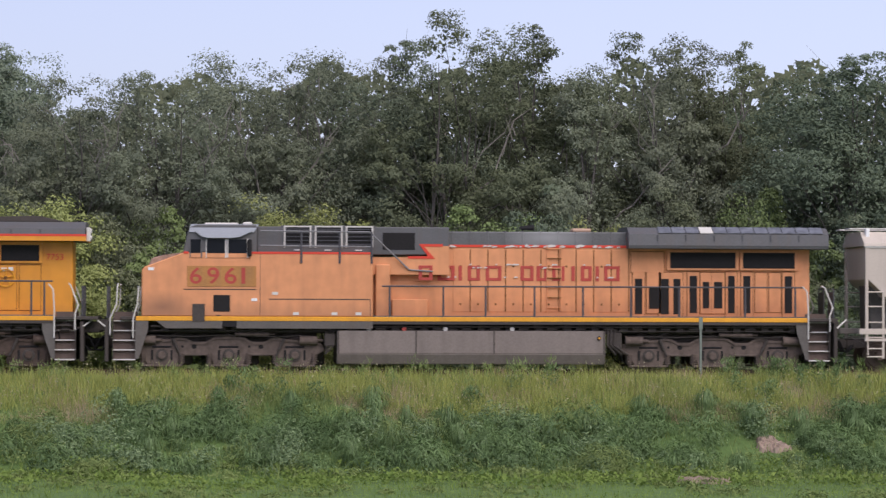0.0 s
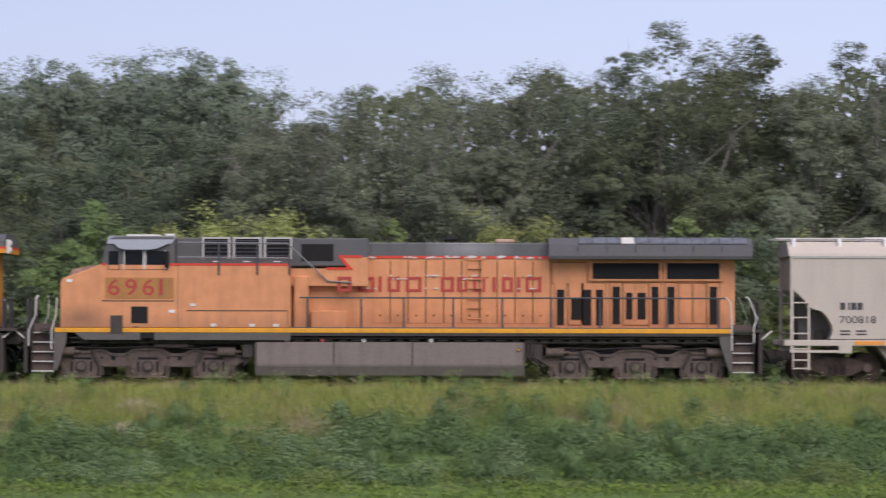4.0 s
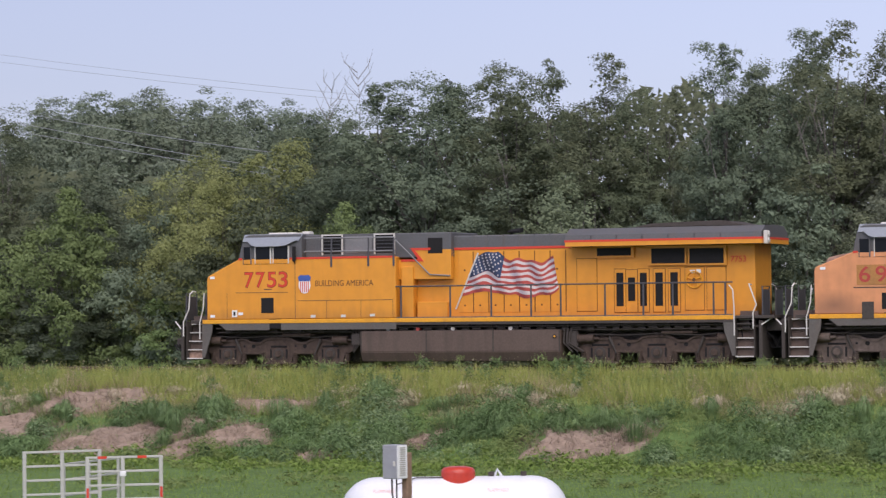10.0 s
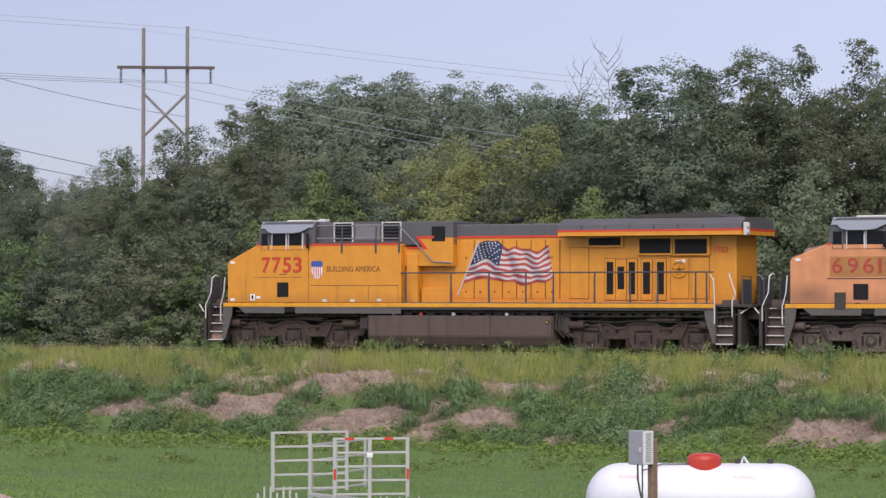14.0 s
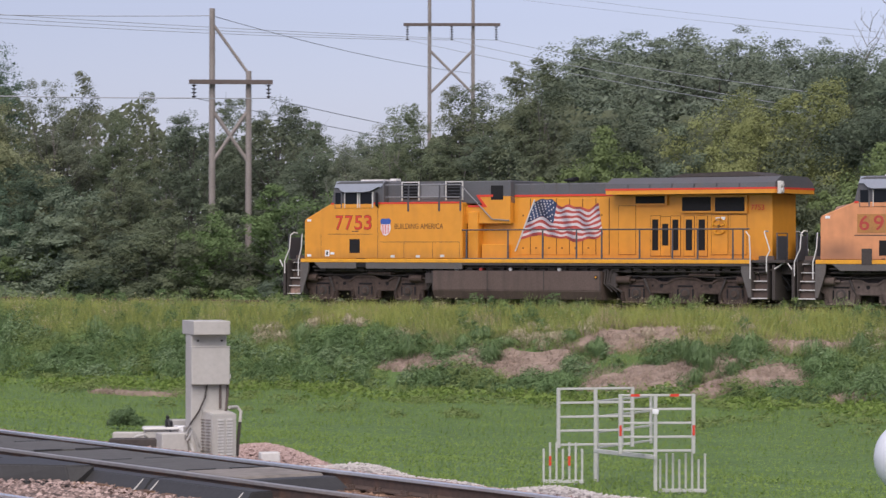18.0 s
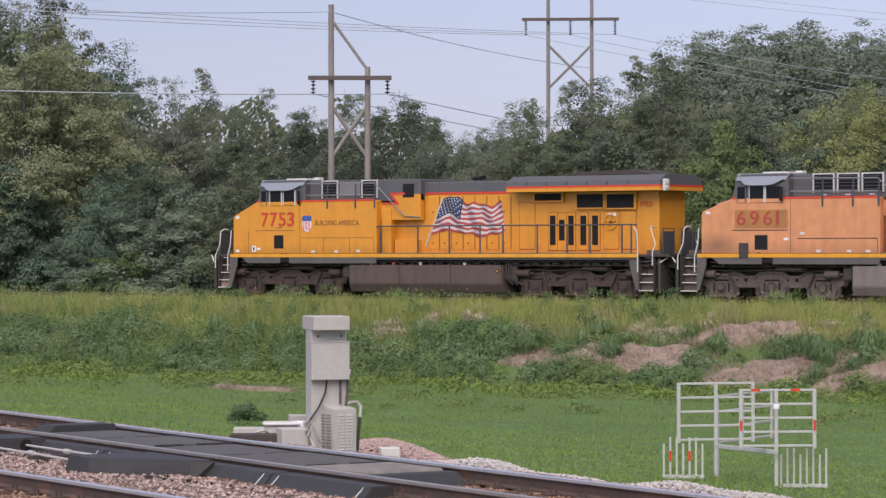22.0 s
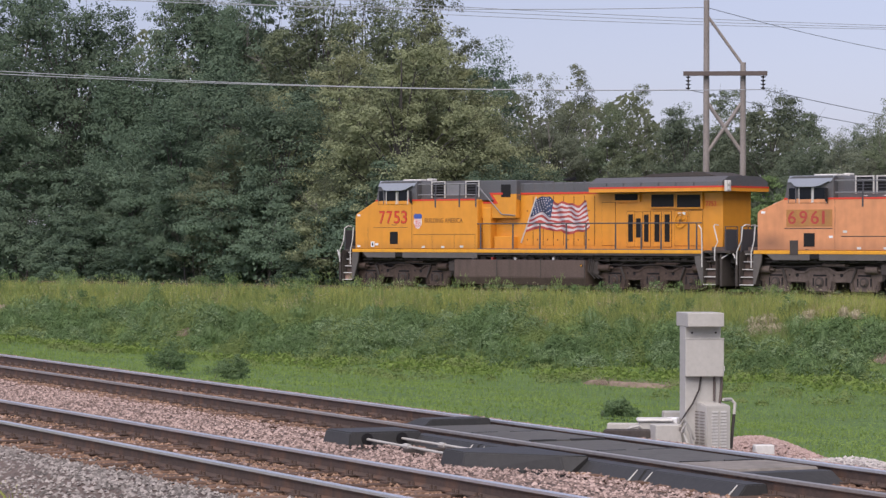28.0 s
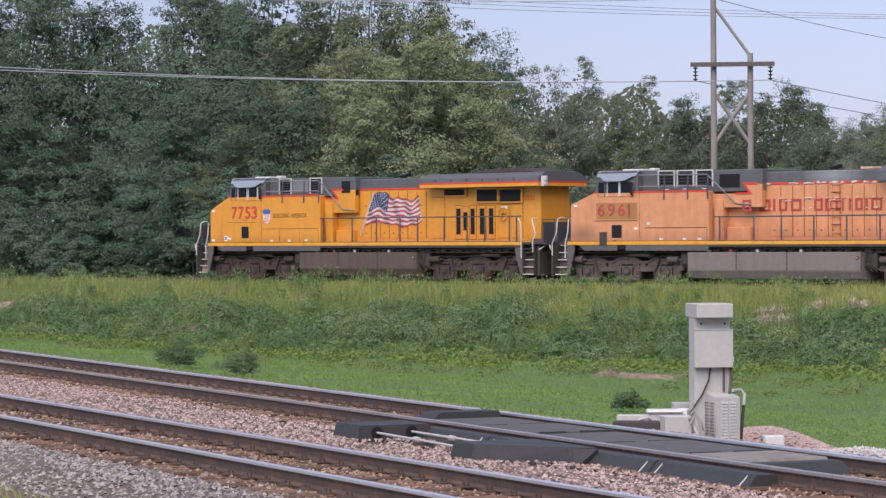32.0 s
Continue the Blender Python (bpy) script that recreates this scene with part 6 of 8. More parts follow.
def shield(loco):
    bm = bmesh.new()
    prism(bm, [(4.34, 2.8), (4.42, 2.6), (4.57, 2.55), (4.72, 2.6), (4.8, 2.8), (4.78, 3.0), (4.36, 3.0)], -1.54, -1.53)
    sh = part("shield", bm, WHITE, loco, "small striped shield emblem")
    bm = bmesh.new()
    prism(bm, [(4.36, 2.98), (4.78, 2.98), (4.82, 3.12), (4.72, 3.2), (4.57, 3.18), (4.42, 3.2), (4.32, 3.12)], -1.546, -1.535)
    part("shield_top", bm, mat("blue_enamel", (0.05, 0.1, 0.35), 0.5), sh)
    bm = bmesh.new()
    for k in range(5):
        slab(bm, 4.4 + k * 0.075, 4.43 + k * 0.075, -1.546, -1.535, 2.6, 2.97)
    part("shield_stripe", bm, RED, sh)


shield(yellow_loco)
bm = bmesh.new()
ring = [(18.52 + 0.27 * math.cos(k * math.pi / 12), -0.99, 2.85 + 0.27 * math.sin(k * math.pi / 12)) for k in range(25)]
tube(bm, ring, 0.022, 6)
brake_wheel = part("brake_wheel", bm, STRIPE, yellow_loco, "yellow hand brake wheel")
for k in range(5):
    w = k * 1.2566 + 0.3
    bm = bmesh.new()
    rod(bm, (18.52, -0.985, 2.85), (18.52 + 0.26 * math.cos(w), -0.99, 2.85 + 0.26 * math.sin(w)), 0.022, 6)
    part("spoke", bm, STRIPE, brake_wheel)
bm = bmesh.new()
rod(bm, (18.52, -0.93, 2.85), (18.52, -1.01, 2.85), 0.06, 12)
part("hub", bm, SEAM, brake_wheel)
bm = bmesh.new()
slab(bm, 18.38, 18.55, -0.965, -0.95, 3.06, 3.17)
slab(bm, 18.6, 18.75, -0.965, -0.95, 3.07, 3.19)
part("notice", bm, WHITE, yellow_loco)
bm = bmesh.new()
slab(bm, 21.03, 21.16, -1.4, -1.1, 3.98, 4.42, 0.02)
for z in (4.1, 4.3):
    rod(bm, (21.16, -1.25, z), (21.2, -1.25, z), 0.08, 12)
part("headlight", bm, PALE, yellow_loco, "twin rear headlights in a pale housing")


def fan_and_horn(loco, x, z):
    bm = bmesh.new()
    for k, o in enumerate((-0.12, 0, 0.12)):
        rod(bm, (x, o, z + 0.12 + 0.02 * k), (x + 0.45, o, z + 0.14 + 0.02 * k), 0.03, 8, 0.08)
    rod(bm, (x + 0.1, 0, z), (x + 0.1, 0, z + 0.14), 0.03, 6)
    part("horn", bm, BLACK, loco)


fan_and_horn(yellow_loco, 11.6, 4.46)
fan_and_horn(orange_loco, 12.4, 4.37)
bm = bmesh.new()
slab(bm, 14.05, 14.65, -0.35, 0.35, 4.37, 4.5, 0.04)
part("exhaust_cap", bm, CAPM, orange_loco, "rusty orange exhaust cap")


def hopper_truck(car, xm):
    r = 0.46
    for x in (xm - 0.94, xm + 0.94):
        wheelset(car, x, r)
    for s in (-1, 1):
        bm = bmesh.new()
        prism(bm, [(xm - 1.1, 0.62), (xm - 0.75, 0.64), (xm - 0.35, 0.8), (xm + 0.35, 0.8), (xm + 0.75, 0.64), (xm + 1.1, 0.62), (xm + 1.1, 0.4), (xm + 0.8, 0.42), (xm + 0.4, 0.2), (xm - 0.4, 0.2), (xm - 0.8, 0.42), (xm - 1.1, 0.4)], min(s * 0.95, s * 1.08), max(s * 0.95, s * 1.08), 0.02)
        fr = part("truck_frame", bm, TRUCK, car, "rusty brown cast truck side frame")
        for x in (xm - 0.94, xm + 0.94):
            bm = bmesh.new()
            rod(bm, (x, s * 1.0, r), (x, s * 1.16, r), 0.13, 14)
            part("bearing_cap", bm, TANKM, fr)
        bm = bmesh.new()
        for e in (-0.2, 0, 0.2):
            for k in range(5):
                rod(bm, (xm + e, s * 1.09, 0.3 + k * 0.06), (xm + e, s * 1.09, 0.33 + k * 0.06), 0.08, 10)
        part("coil_spring", bm, GRIME, fr)


def hopper():
    """A covered hopper: bowed cream sides, end platforms, roof with running board, bottom bays."""
    car = thing("hopper_car", "cream-grey covered hopper car with orange reflectors", "rail car", "train")
    L = 17.2
    W = 1.55
    e = 0.94
    bm = bmesh.new()
    cut = [(0.08, 2.9), (0.53, 2.52), (0.6, 2.36), (0.72, 2.29), (1.0, 2.25), (1.18, 2.05), (1.32, 1.79), (1.34, 1.6), (1.22, 1.36)]
    pts = [(e + a, b) for a, b in cut] + [(L - e - a, b) for a, b in reversed(cut)] + [(L - e - 0.05, 3.95), (e + 0.05, 3.95)]
    prism(bm, pts, -W, W, 0.02)
    part("body", bm, HOPPER, car)
    bm = bmesh.new()
    prof = [(-W - 0.05, 3.96), (-W - 0.02, 4.05), (-1.0, 4.42), (1.0, 4.42), (W + 0.02, 4.05), (W + 0.05, 3.96)]
    va = [bm.verts.new((e - 0.05, y, z)) for y, z in prof]
    vb = [bm.verts.new((L - e + 0.05, y, z)) for y, z in prof]
    bm.faces.new(va)
    bm.faces.new(vb[::-1])
    for i in range(6):
        bm.faces.new((va[i], vb[i], vb[(i + 1) % 6], va[(i + 1) % 6]))
    part("roof", bm, HOPPER, car)
    bm = bmesh.new()
    slab(bm, e - 0.4, L - e + 0.4, -1.0, -0.35, 4.5, 4.54)
    slab(bm, e - 0.4, L - e + 0.4, 0.35, 1.0, 4.5, 4.54)
    part("running_board", bm, PALE, car, "pale grating walk along the roof")
    for x in np.arange(e + 0.08, L - e, 1.44):
        bm = bmesh.new()
        slab(bm, x, x + 0.12, -1.25, -0.95, 4.22, 4.52, 0.01)
        part("board_bracket", bm, WHITE, car)
    for x in (3.4, 6.2, 9.0, 11.8):
        bm = bmesh.new()
        slab(bm, x, x + 2.4, -0.28, 0.28, 4.42, 4.58, 0.04)
        part("hatch_cover", bm, WHITE, car)
    for s in (-1, 1):
        bm = bmesh.new()
        slab(bm, e - 0.2, L - e + 0.2, min(s * 1.35, s * 1.58), max(s * 1.35, s * 1.58), 1.16, 1.34, 0.01)
        part("side_sill", bm, HOPPER, car)
        bm = bmesh.new()
        slab(bm, e - 0.02, L - e + 0.02, min(s * 1.5, s * 1.585), max(s * 1.5, s * 1.585), 3.9, 4.0, 0.01)
        part("top_chord", bm, PALE, car)
        for x in (2.93, 5.98, 9.2, 12.4):
            bm = bmesh.new()
            slab(bm, x, x + 0.93, min(s * 1.575, s * 1.592), max(s * 1.575, s * 1.592), 1.19, 1.31)
            part("reflector", bm, ORANGE, car, "orange reflective strip")
        for x in (3.81, 5.16, 8.6, 12.2):
            bm = bmesh.new()
            slab(bm, x, x + 0.03, min(s * 1.54, s * 1.562), max(s * 1.54, s * 1.562), 1.4, 3.9)
            part("panel_seam", bm, HOPPER, car)
        for x0, x1 in ((e - 0.02, e + 1.5), (L - e - 1.5, L - e + 0.02)):
            bm = bmesh.new()
            slab(bm, x0, x1, min(s * 1.5, s * 1.58), max(s * 1.5, s * 1.58), 0.94, 1.02, 0.01)
            part("end_sill", bm, HOPPER, car)
        for xe, o in ((e, 1), (L - e, -1)):
            bm = bmesh.new()
            slab(bm, min(xe, xe + o * 0.09), max(xe, xe + o * 0.09), min(s * 1.45, s * 1.57), max(s * 1.45, s * 1.57), 1.0, 4.0)
            part("corner_post", bm, HOPPER, car)
            bm = bmesh.new()
            slab(bm, min(xe + o * 0.54, xe + o * 0.61), max(xe + o * 0.54, xe + o * 0.61), min(s * 1.5, s * 1.57), max(s * 1.5, s * 1.57), 0.4, 2.52)
            slab(bm, min(xe + o * 0.06, xe + o * 0.1), max(xe + o * 0.06, xe + o * 0.1), min(s * 1.5, s * 1.57), max(s * 1.5, s * 1.57), 0.5, 1.1)
            lad = part("ladder", bm, HOPPER, car, "cream ladder at the corner")
            for z in (0.45, 0.71, 1.06, 1.54, 2.04, 2.5):
                bm = bmesh.new()
                rod(bm, (xe + o * 0.05, s * 1.55, z), (xe + o * 0.6, s * 1.55, z), 0.024, 6)
                part("rung", bm, HOPPER, lad)
            bm = bmesh.new()
            slab(bm, min(xe + o * 1.5, xe + o * 1.92), max(xe + o * 1.5, xe + o * 1.92), min(s * 1.4, s * 1.58), max(s * 1.4, s * 1.58), 0.92, 1.2, 0.02)
            part("jacking_pad", bm, HOPPER, car)
    for xe, o in ((e, 1), (L - e, -1)):
        bm = bmesh.new()
        prism(bm, [(xe + o * 0.35, 1.3), (xe + o * 0.3, 3.0), (xe + o * 0.1, 4.0), (xe + o * 0.2, 4.0), (xe + o * 1.9, 1.5), (xe + o * 1.9, 1.3)], -0.75, 0.75)
        part("slope_sheet", bm, SKIRT, car)
        bm = bmesh.new()
        slab(bm, min(xe - o * 0.9, xe + o * 1.9), max(xe - o * 0.9, xe + o * 1.9), -0.18, 0.18, 0.7, 1.0, 0.02)
        slab(bm, min(xe - o * 1.1, xe - o * 0.8), max(xe - o * 1.1, xe - o * 0.8), -0.2, 0.2, 0.66, 1.02, 0.05)
        part("coupler", bm, GRIME, car)
        bm = bmesh.new()
        tube(bm, [(xe - o * 0.02, -1.45, 0.85), (xe - o * 0.3, -1.3, 1.0), (xe - o * 0.4, -0.3, 1.0)], 0.02)
        part("uncoupling_lever", bm, GRIME, car)
        rod_bm = bmesh.new()
        rod(rod_bm, (xe + o * 1.0, -0.9, 1.5), (xe + o * 1.0, -0.6, 1.5), 0.16, 16)
        part("brake_valve", rod_bm, GRIME, car)
    for a, b in ((3.45, 7.0), (7.15, 10.05), (10.2, 13.75)):
        bm = bmesh.new()
        prism(bm, [(a, 1.36), (b, 1.36), (b - 0.85, 0.34), (a + 0.85, 0.34)], -1.35, 1.35, 0.02)
        bay = part("hopper_bay", bm, HOPPERD, car, "soiled lower hopper bay, painted darker for its shade")
        bm = bmesh.new()
        slab(bm, a + 0.75, b - 0.75, -1.3, 1.3, 0.16, 0.32, 0.02)
        part("outlet_gate", bm, HOPPERD, bay)
    hopper_truck(car, 2.46)
    hopper_truck(car, L - 2.46)
    dark = mat("dark_stencil", (0.05, 0.05, 0.055), 0.6)
    lettering("number", "700818", 2.48, 1.87, -1.556, 0.22, dark, car, 1.13)
    for k, x in enumerate((2.49, 2.74, 2.83, 3.03)):
        bm = bmesh.new()
        slab(bm, x, x + (0.05 if k == 1 else 0.16), -1.562, -1.55, 2.29, 2.51)
        part("stencil_mark", bm, dark, car, "dark stencilled owner mark")
    for z in (1.6, 1.5):
        for x, w in ((2.49, 0.32), (2.98, 0.34)):
            bm = bmesh.new()
            slab(bm, x, x + w, -1.56, -1.55, z, z + 0.045)
            part("stencil_line", bm, dark, car)
    bm = bmesh.new()
    for a, b, c, d in ((4.36, 4.61, 2.03, 2.05), (4.36, 4.61, 2.25, 2.27), (4.36, 4.38, 2.05, 2.25), (4.59, 4.61, 2.05, 2.25), (4.44, 4.53, 2.1, 2.2)):
        slab(bm, a, b, -1.56, -1.55, c, d)
    part("stencil_frame", bm, dark, car)
    return car


hopper_car = hopper()
ORANGE_AT, HOPPER_AT = 22.3, 44.6


def motions():
    """The train rolls steadily on and its wheels turn with it; the bird flies off."""
    rolled = [(0.0, -25.136), (2.5, -31.231), (4.5, -35.775), (7.0, -41.73), (9.0, -46.339), (11.0, -50.997), (13.0, -55.709), (14.5, -59.257), (16.5, -63.998),
              (19.0, -69.976), (21.5, -75.952), (24.0, -81.912), (26.5, -87.937), (28.5, -92.809), (30.0, -96.548), (32.0, -101.571)]
    for ob, back in ((yellow_loco, 0.0), (orange_loco, ORANGE_AT), (hopper_car, HOPPER_AT)):
        walk(ob, [(t, pose(x + back, TRACK_Y, RAIL_Z)) for t, x in rolled])
    # the bird sits upright on the box, leans forward, and flies off low over the lawn
    def perch(az, d, z, tilt, turn=150.0):
        p = bearing(az, d, z)
        return pose(p.x, p.y, p.z, 0, 0, turn) @ pose(0, 0, 0, 0, -tilt, 0)

    on = el_z(-3.4, 38.8) + 0.005
    spot = bearing(62.0, 56.0, 0)
    rest = float(ground_z(spot.x, spot.y))
    walk(bird, [(0.0, perch(38.82, 38.92, on, 55)), (18.4, perch(38.82, 38.92, on, 55)), (18.65, perch(38.84, 38.92, on, 22)), (18.9, perch(38.88, 38.92, on, 5)), (19.05, perch(39.0, 38.92, on + 0.05, 8)),
                (19.3, perch(39.35, 39.2, on + 0.12, 8)), (19.8, perch(41.2, 41.0, on + 0.25, 4)), (21.0, perch(52.0, 48.0, on + 0.7, 4)), (22.0, perch(58.0, 52.0, on + 0.5, 4)), (23.0, perch(62.0, 56.0, rest, 20)), (32.0, perch(62.0, 56.0, rest, 20))])
    ts, xs = [t for t, _ in rolled], [x for _, x in rolled]
    for ob, x, r in WHEELS:
        rows = []
        for k in range(107):
            t = min(32.0, k * 0.3)
            turn = math.degrees((float(np.interp(t, ts, xs)) - xs[0]) / r)
            rows.append((t, pose(x, 0, r, 0, turn % 360 - 180, 0)))
        rows.append((32.0, pose(x, 0, r, 0, math.degrees((xs[-1] - xs[0]) / r) % 360 - 180, 0)))
        walk(ob, rows[:106] + rows[-1:])


# ---- trees ----
def crown_points(rs, h, wide, base, boughs, lumps, spire):
    """Centres of the boughs on an uneven crown, spread evenly, with a few inside."""
    i = np.arange(boughs) + 0.5
    z = np.clip(1 - 2 * i / boughs + rs.normal(0, 0.05, boughs), -0.98, 0.98)
    w = i * 2.39996 + rs.normal(0, 0.3, boughs)
    d = np.stack([np.cos(w) * np.sqrt(1 - z * z), np.sin(w) * np.sqrt(1 - z * z), z], -1)
    ph = rs.rand(6) * 6.28
    r = 1 + lumps * (np.sin(d[:, 0] * 3 + ph[0]) * np.sin(d[:, 2] * 4 + ph[1]) + 0.7 * np.sin(d[:, 1] * 5 + ph[2] + d[:, 2] * 3))
    r = np.clip(r, 0.5, 1.2) * np.where(rs.rand(boughs) < 0.22, rs.uniform(0.35, 0.7, boughs), rs.uniform(0.78, 1.0, boughs))
    mid, half = base + (h - base) * 0.47, (h - base) * 0.53
    taper = np.clip(1.08 - spire * np.maximum(d[:, 2], 0) ** 1.5, 0.25, 1.2)
    return np.stack([d[:, 0] * r * wide * taper, d[:, 1] * r * wide * taper, mid + d[:, 2] * r * half], -1), d


def make_tree(name, label, h, wide, base, boughs, count, leaf, material, seed, lumps=0.3, bough=1.5, droop=-0.2, bare=0, stems=1, spire=0.45, loose=0.0, flat=0.0, core=44, lobes=9):
    """A tapered trunk, limbs out to the boughs, and on each bough several sprays of leaves."""
    rs = np.random.RandomState(seed)
    t = thing(name, label, "tree" if h > 5 else "bush", "trees behind the track")
    cs, out = crown_points(rs, h, wide, base, boughs, lumps, spire)
    # sprays of leaves: several flat lobes on each bough, the outer ones hanging lower
    size = bough * rs.uniform(0.6, 1.3, boughs)
    n1 = boughs * lobes
    off = rs.normal(size=(n1, 3))
    off /= np.linalg.norm(off, axis=1, keepdims=True)
    off *= rs.uniform(0.45, 0.98, (n1, 1)) * np.repeat(size, lobes)[:, None]
    o1 = np.repeat(out, lobes, 0)
    away = np.sum(off[:, :2] * o1[:, :2], 1)
    rise = np.clip(o1[:, 2], 0, 1)
    off[:, 2] = off[:, 2] * (0.75 + 0.5 * rise) * (1 - 0.4 * flat) + 0.1 * bough - 0.25 * np.maximum(away, 0) * (1 - rise)
    off[:, :2] *= (1 - 0.35 * rise)[:, None]
    lc = np.repeat(cs, lobes, 0) + off
    lr = np.repeat(size, lobes) * rs.uniform(0.26, 0.48, n1)
    per = max(8, int(count * 1.24) // n1)
    n = n1 * per
    sp = rs.normal(size=(n, 3))
    sp /= np.linalg.norm(sp, axis=1, keepdims=True)
    sp[:, 2] = np.where(sp[:, 2] < -0.35, -sp[:, 2], sp[:, 2])
    r1 = np.repeat(lr, per)[:, None]
    off2 = sp * rs.uniform(0.5, 1.05 + 0.6 * loose, (n, 1)) * r1
    off2[:, 2] *= 0.9 - 0.35 * flat
    p = np.repeat(lc, per, 0) + off2
    face = sp + 0.3 * np.repeat(o1, per, 0) + np.array([0, 0, 0.15 + 0.3 * flat])
    face /= np.linalg.norm(face, axis=1, keepdims=True)
    deep = np.repeat(cs * np.array([0.8, 0.8, 1.0]), core, 0) + np.clip(rs.normal(0, 0.32, (boughs * core, 3)), -0.55, 0.55) * np.repeat(size, core)[:, None]
    deep[:, 2] -= 0.25 * bough
    top = p[:, 2].max()
    p[:, 2] *= h / top
    deep[:, 2] *= h / top
    p[:, 2] = np.maximum(p[:, 2], 0.1)
    deep[:, 2] = np.maximum(deep[:, 2], 0.1)
    cs[:, 2] *= h / top
    bm = bmesh.new()
    for k in range(stems):
        lean = rs.normal(0, 0.06 * h / max(1, 3 - stems), 2)
        foot = rs.normal(0, 0.25 * (stems - 1), 2)
        pts = []
        for i in range(7):
            u = i / 6
            pts.append(Vector((foot[0] + lean[0] * u * u + rs.normal(0, 0.06), foot[1] + lean[1] * u * u + rs.normal(0, 0.06), u * h * 0.86)))
        r0 = 0.016 * h / math.sqrt(stems)
        for i in range(6):
            rod(bm, pts[i], pts[i + 1], r0 * (1 - i / 6.5), 7, r0 * (1 - (i + 1) / 6.5))
        for c in cs[k::stems]:
            c = Vector(c)
            u = min(0.95, max(0.15, (c.z / h) * 0.72))
            i = min(5, int(u * 6))
            a = pts[i].lerp(pts[i + 1], u * 6 - i)
            m = a.lerp(c, 0.5) + Vector((0, 0, 0.08 * (c - a).length)) + Vector(rs.normal(0, 0.12, 3))
            rr = r0 * 0.3 * (1 - u * 0.5)
            rod(bm, a, m, rr, 5, rr * 0.65)
            rod(bm, m, c, rr * 0.65, 5, rr * 0.25)
            for e in range(2):
                rod(bm, m.lerp(c, 0.6), c + Vector(rs.normal(0, bough * 0.4, 3)), rr * 0.4, 4, rr * 0.12)
    part("trunk", bm, BARK, t)
    for k in range(bare):
        bm = bmesh.new()
        w = rs.rand() * 6.28
        z = h * rs.uniform(0.45, 0.8)
        a = Vector((0, 0, z * 0.7))
        b = Vector((math.cos(w) * wide * 0.98, math.sin(w) * wide * 0.98, z + 0.1 * h))
        m = a.lerp(b, 0.55) + Vector(rs.normal(0, 0.25, 3))
        a = m.lerp(a, 0.6)
        k1 = a.lerp(m, 0.5) + Vector(rs.normal(0, 0.2, 3))
        k2 = m.lerp(b, 0.5) + Vector(rs.normal(0, 0.25, 3))
        for (u, v), r1, r2 in zip(((a, k1), (k1, m), (m, k2), (k2, b)), (0.04, 0.034, 0.028, 0.02), (0.034, 0.028, 0.02, 0.007)):
            rod(bm, u, v, r1, 5, r2)
        for e in range(3):
            n = m.lerp(b, rs.uniform(0.1, 0.8))
            rod(bm, n, n + Vector((rs.normal(0, 0.4), rs.normal(0, 0.4), rs.uniform(0.5, 1.3))), 0.022, 4, 0.006)
        part("bare_branch", bm, DEADW, t, "pale bare branch")
    va = leaf_corners(p, leaf * 0.76, leaf * 0.66, droop, seed + 1, face, 0.36)
    vb = leaf_corners(deep, min(0.3, bough * 0.15), min(0.3, bough * 0.15), 0.0, seed + 2)
    me = raw_mesh("crown", np.concatenate([va, vb]), 3, material)
    o = new("crown", me)
    o.parent = t
    return t


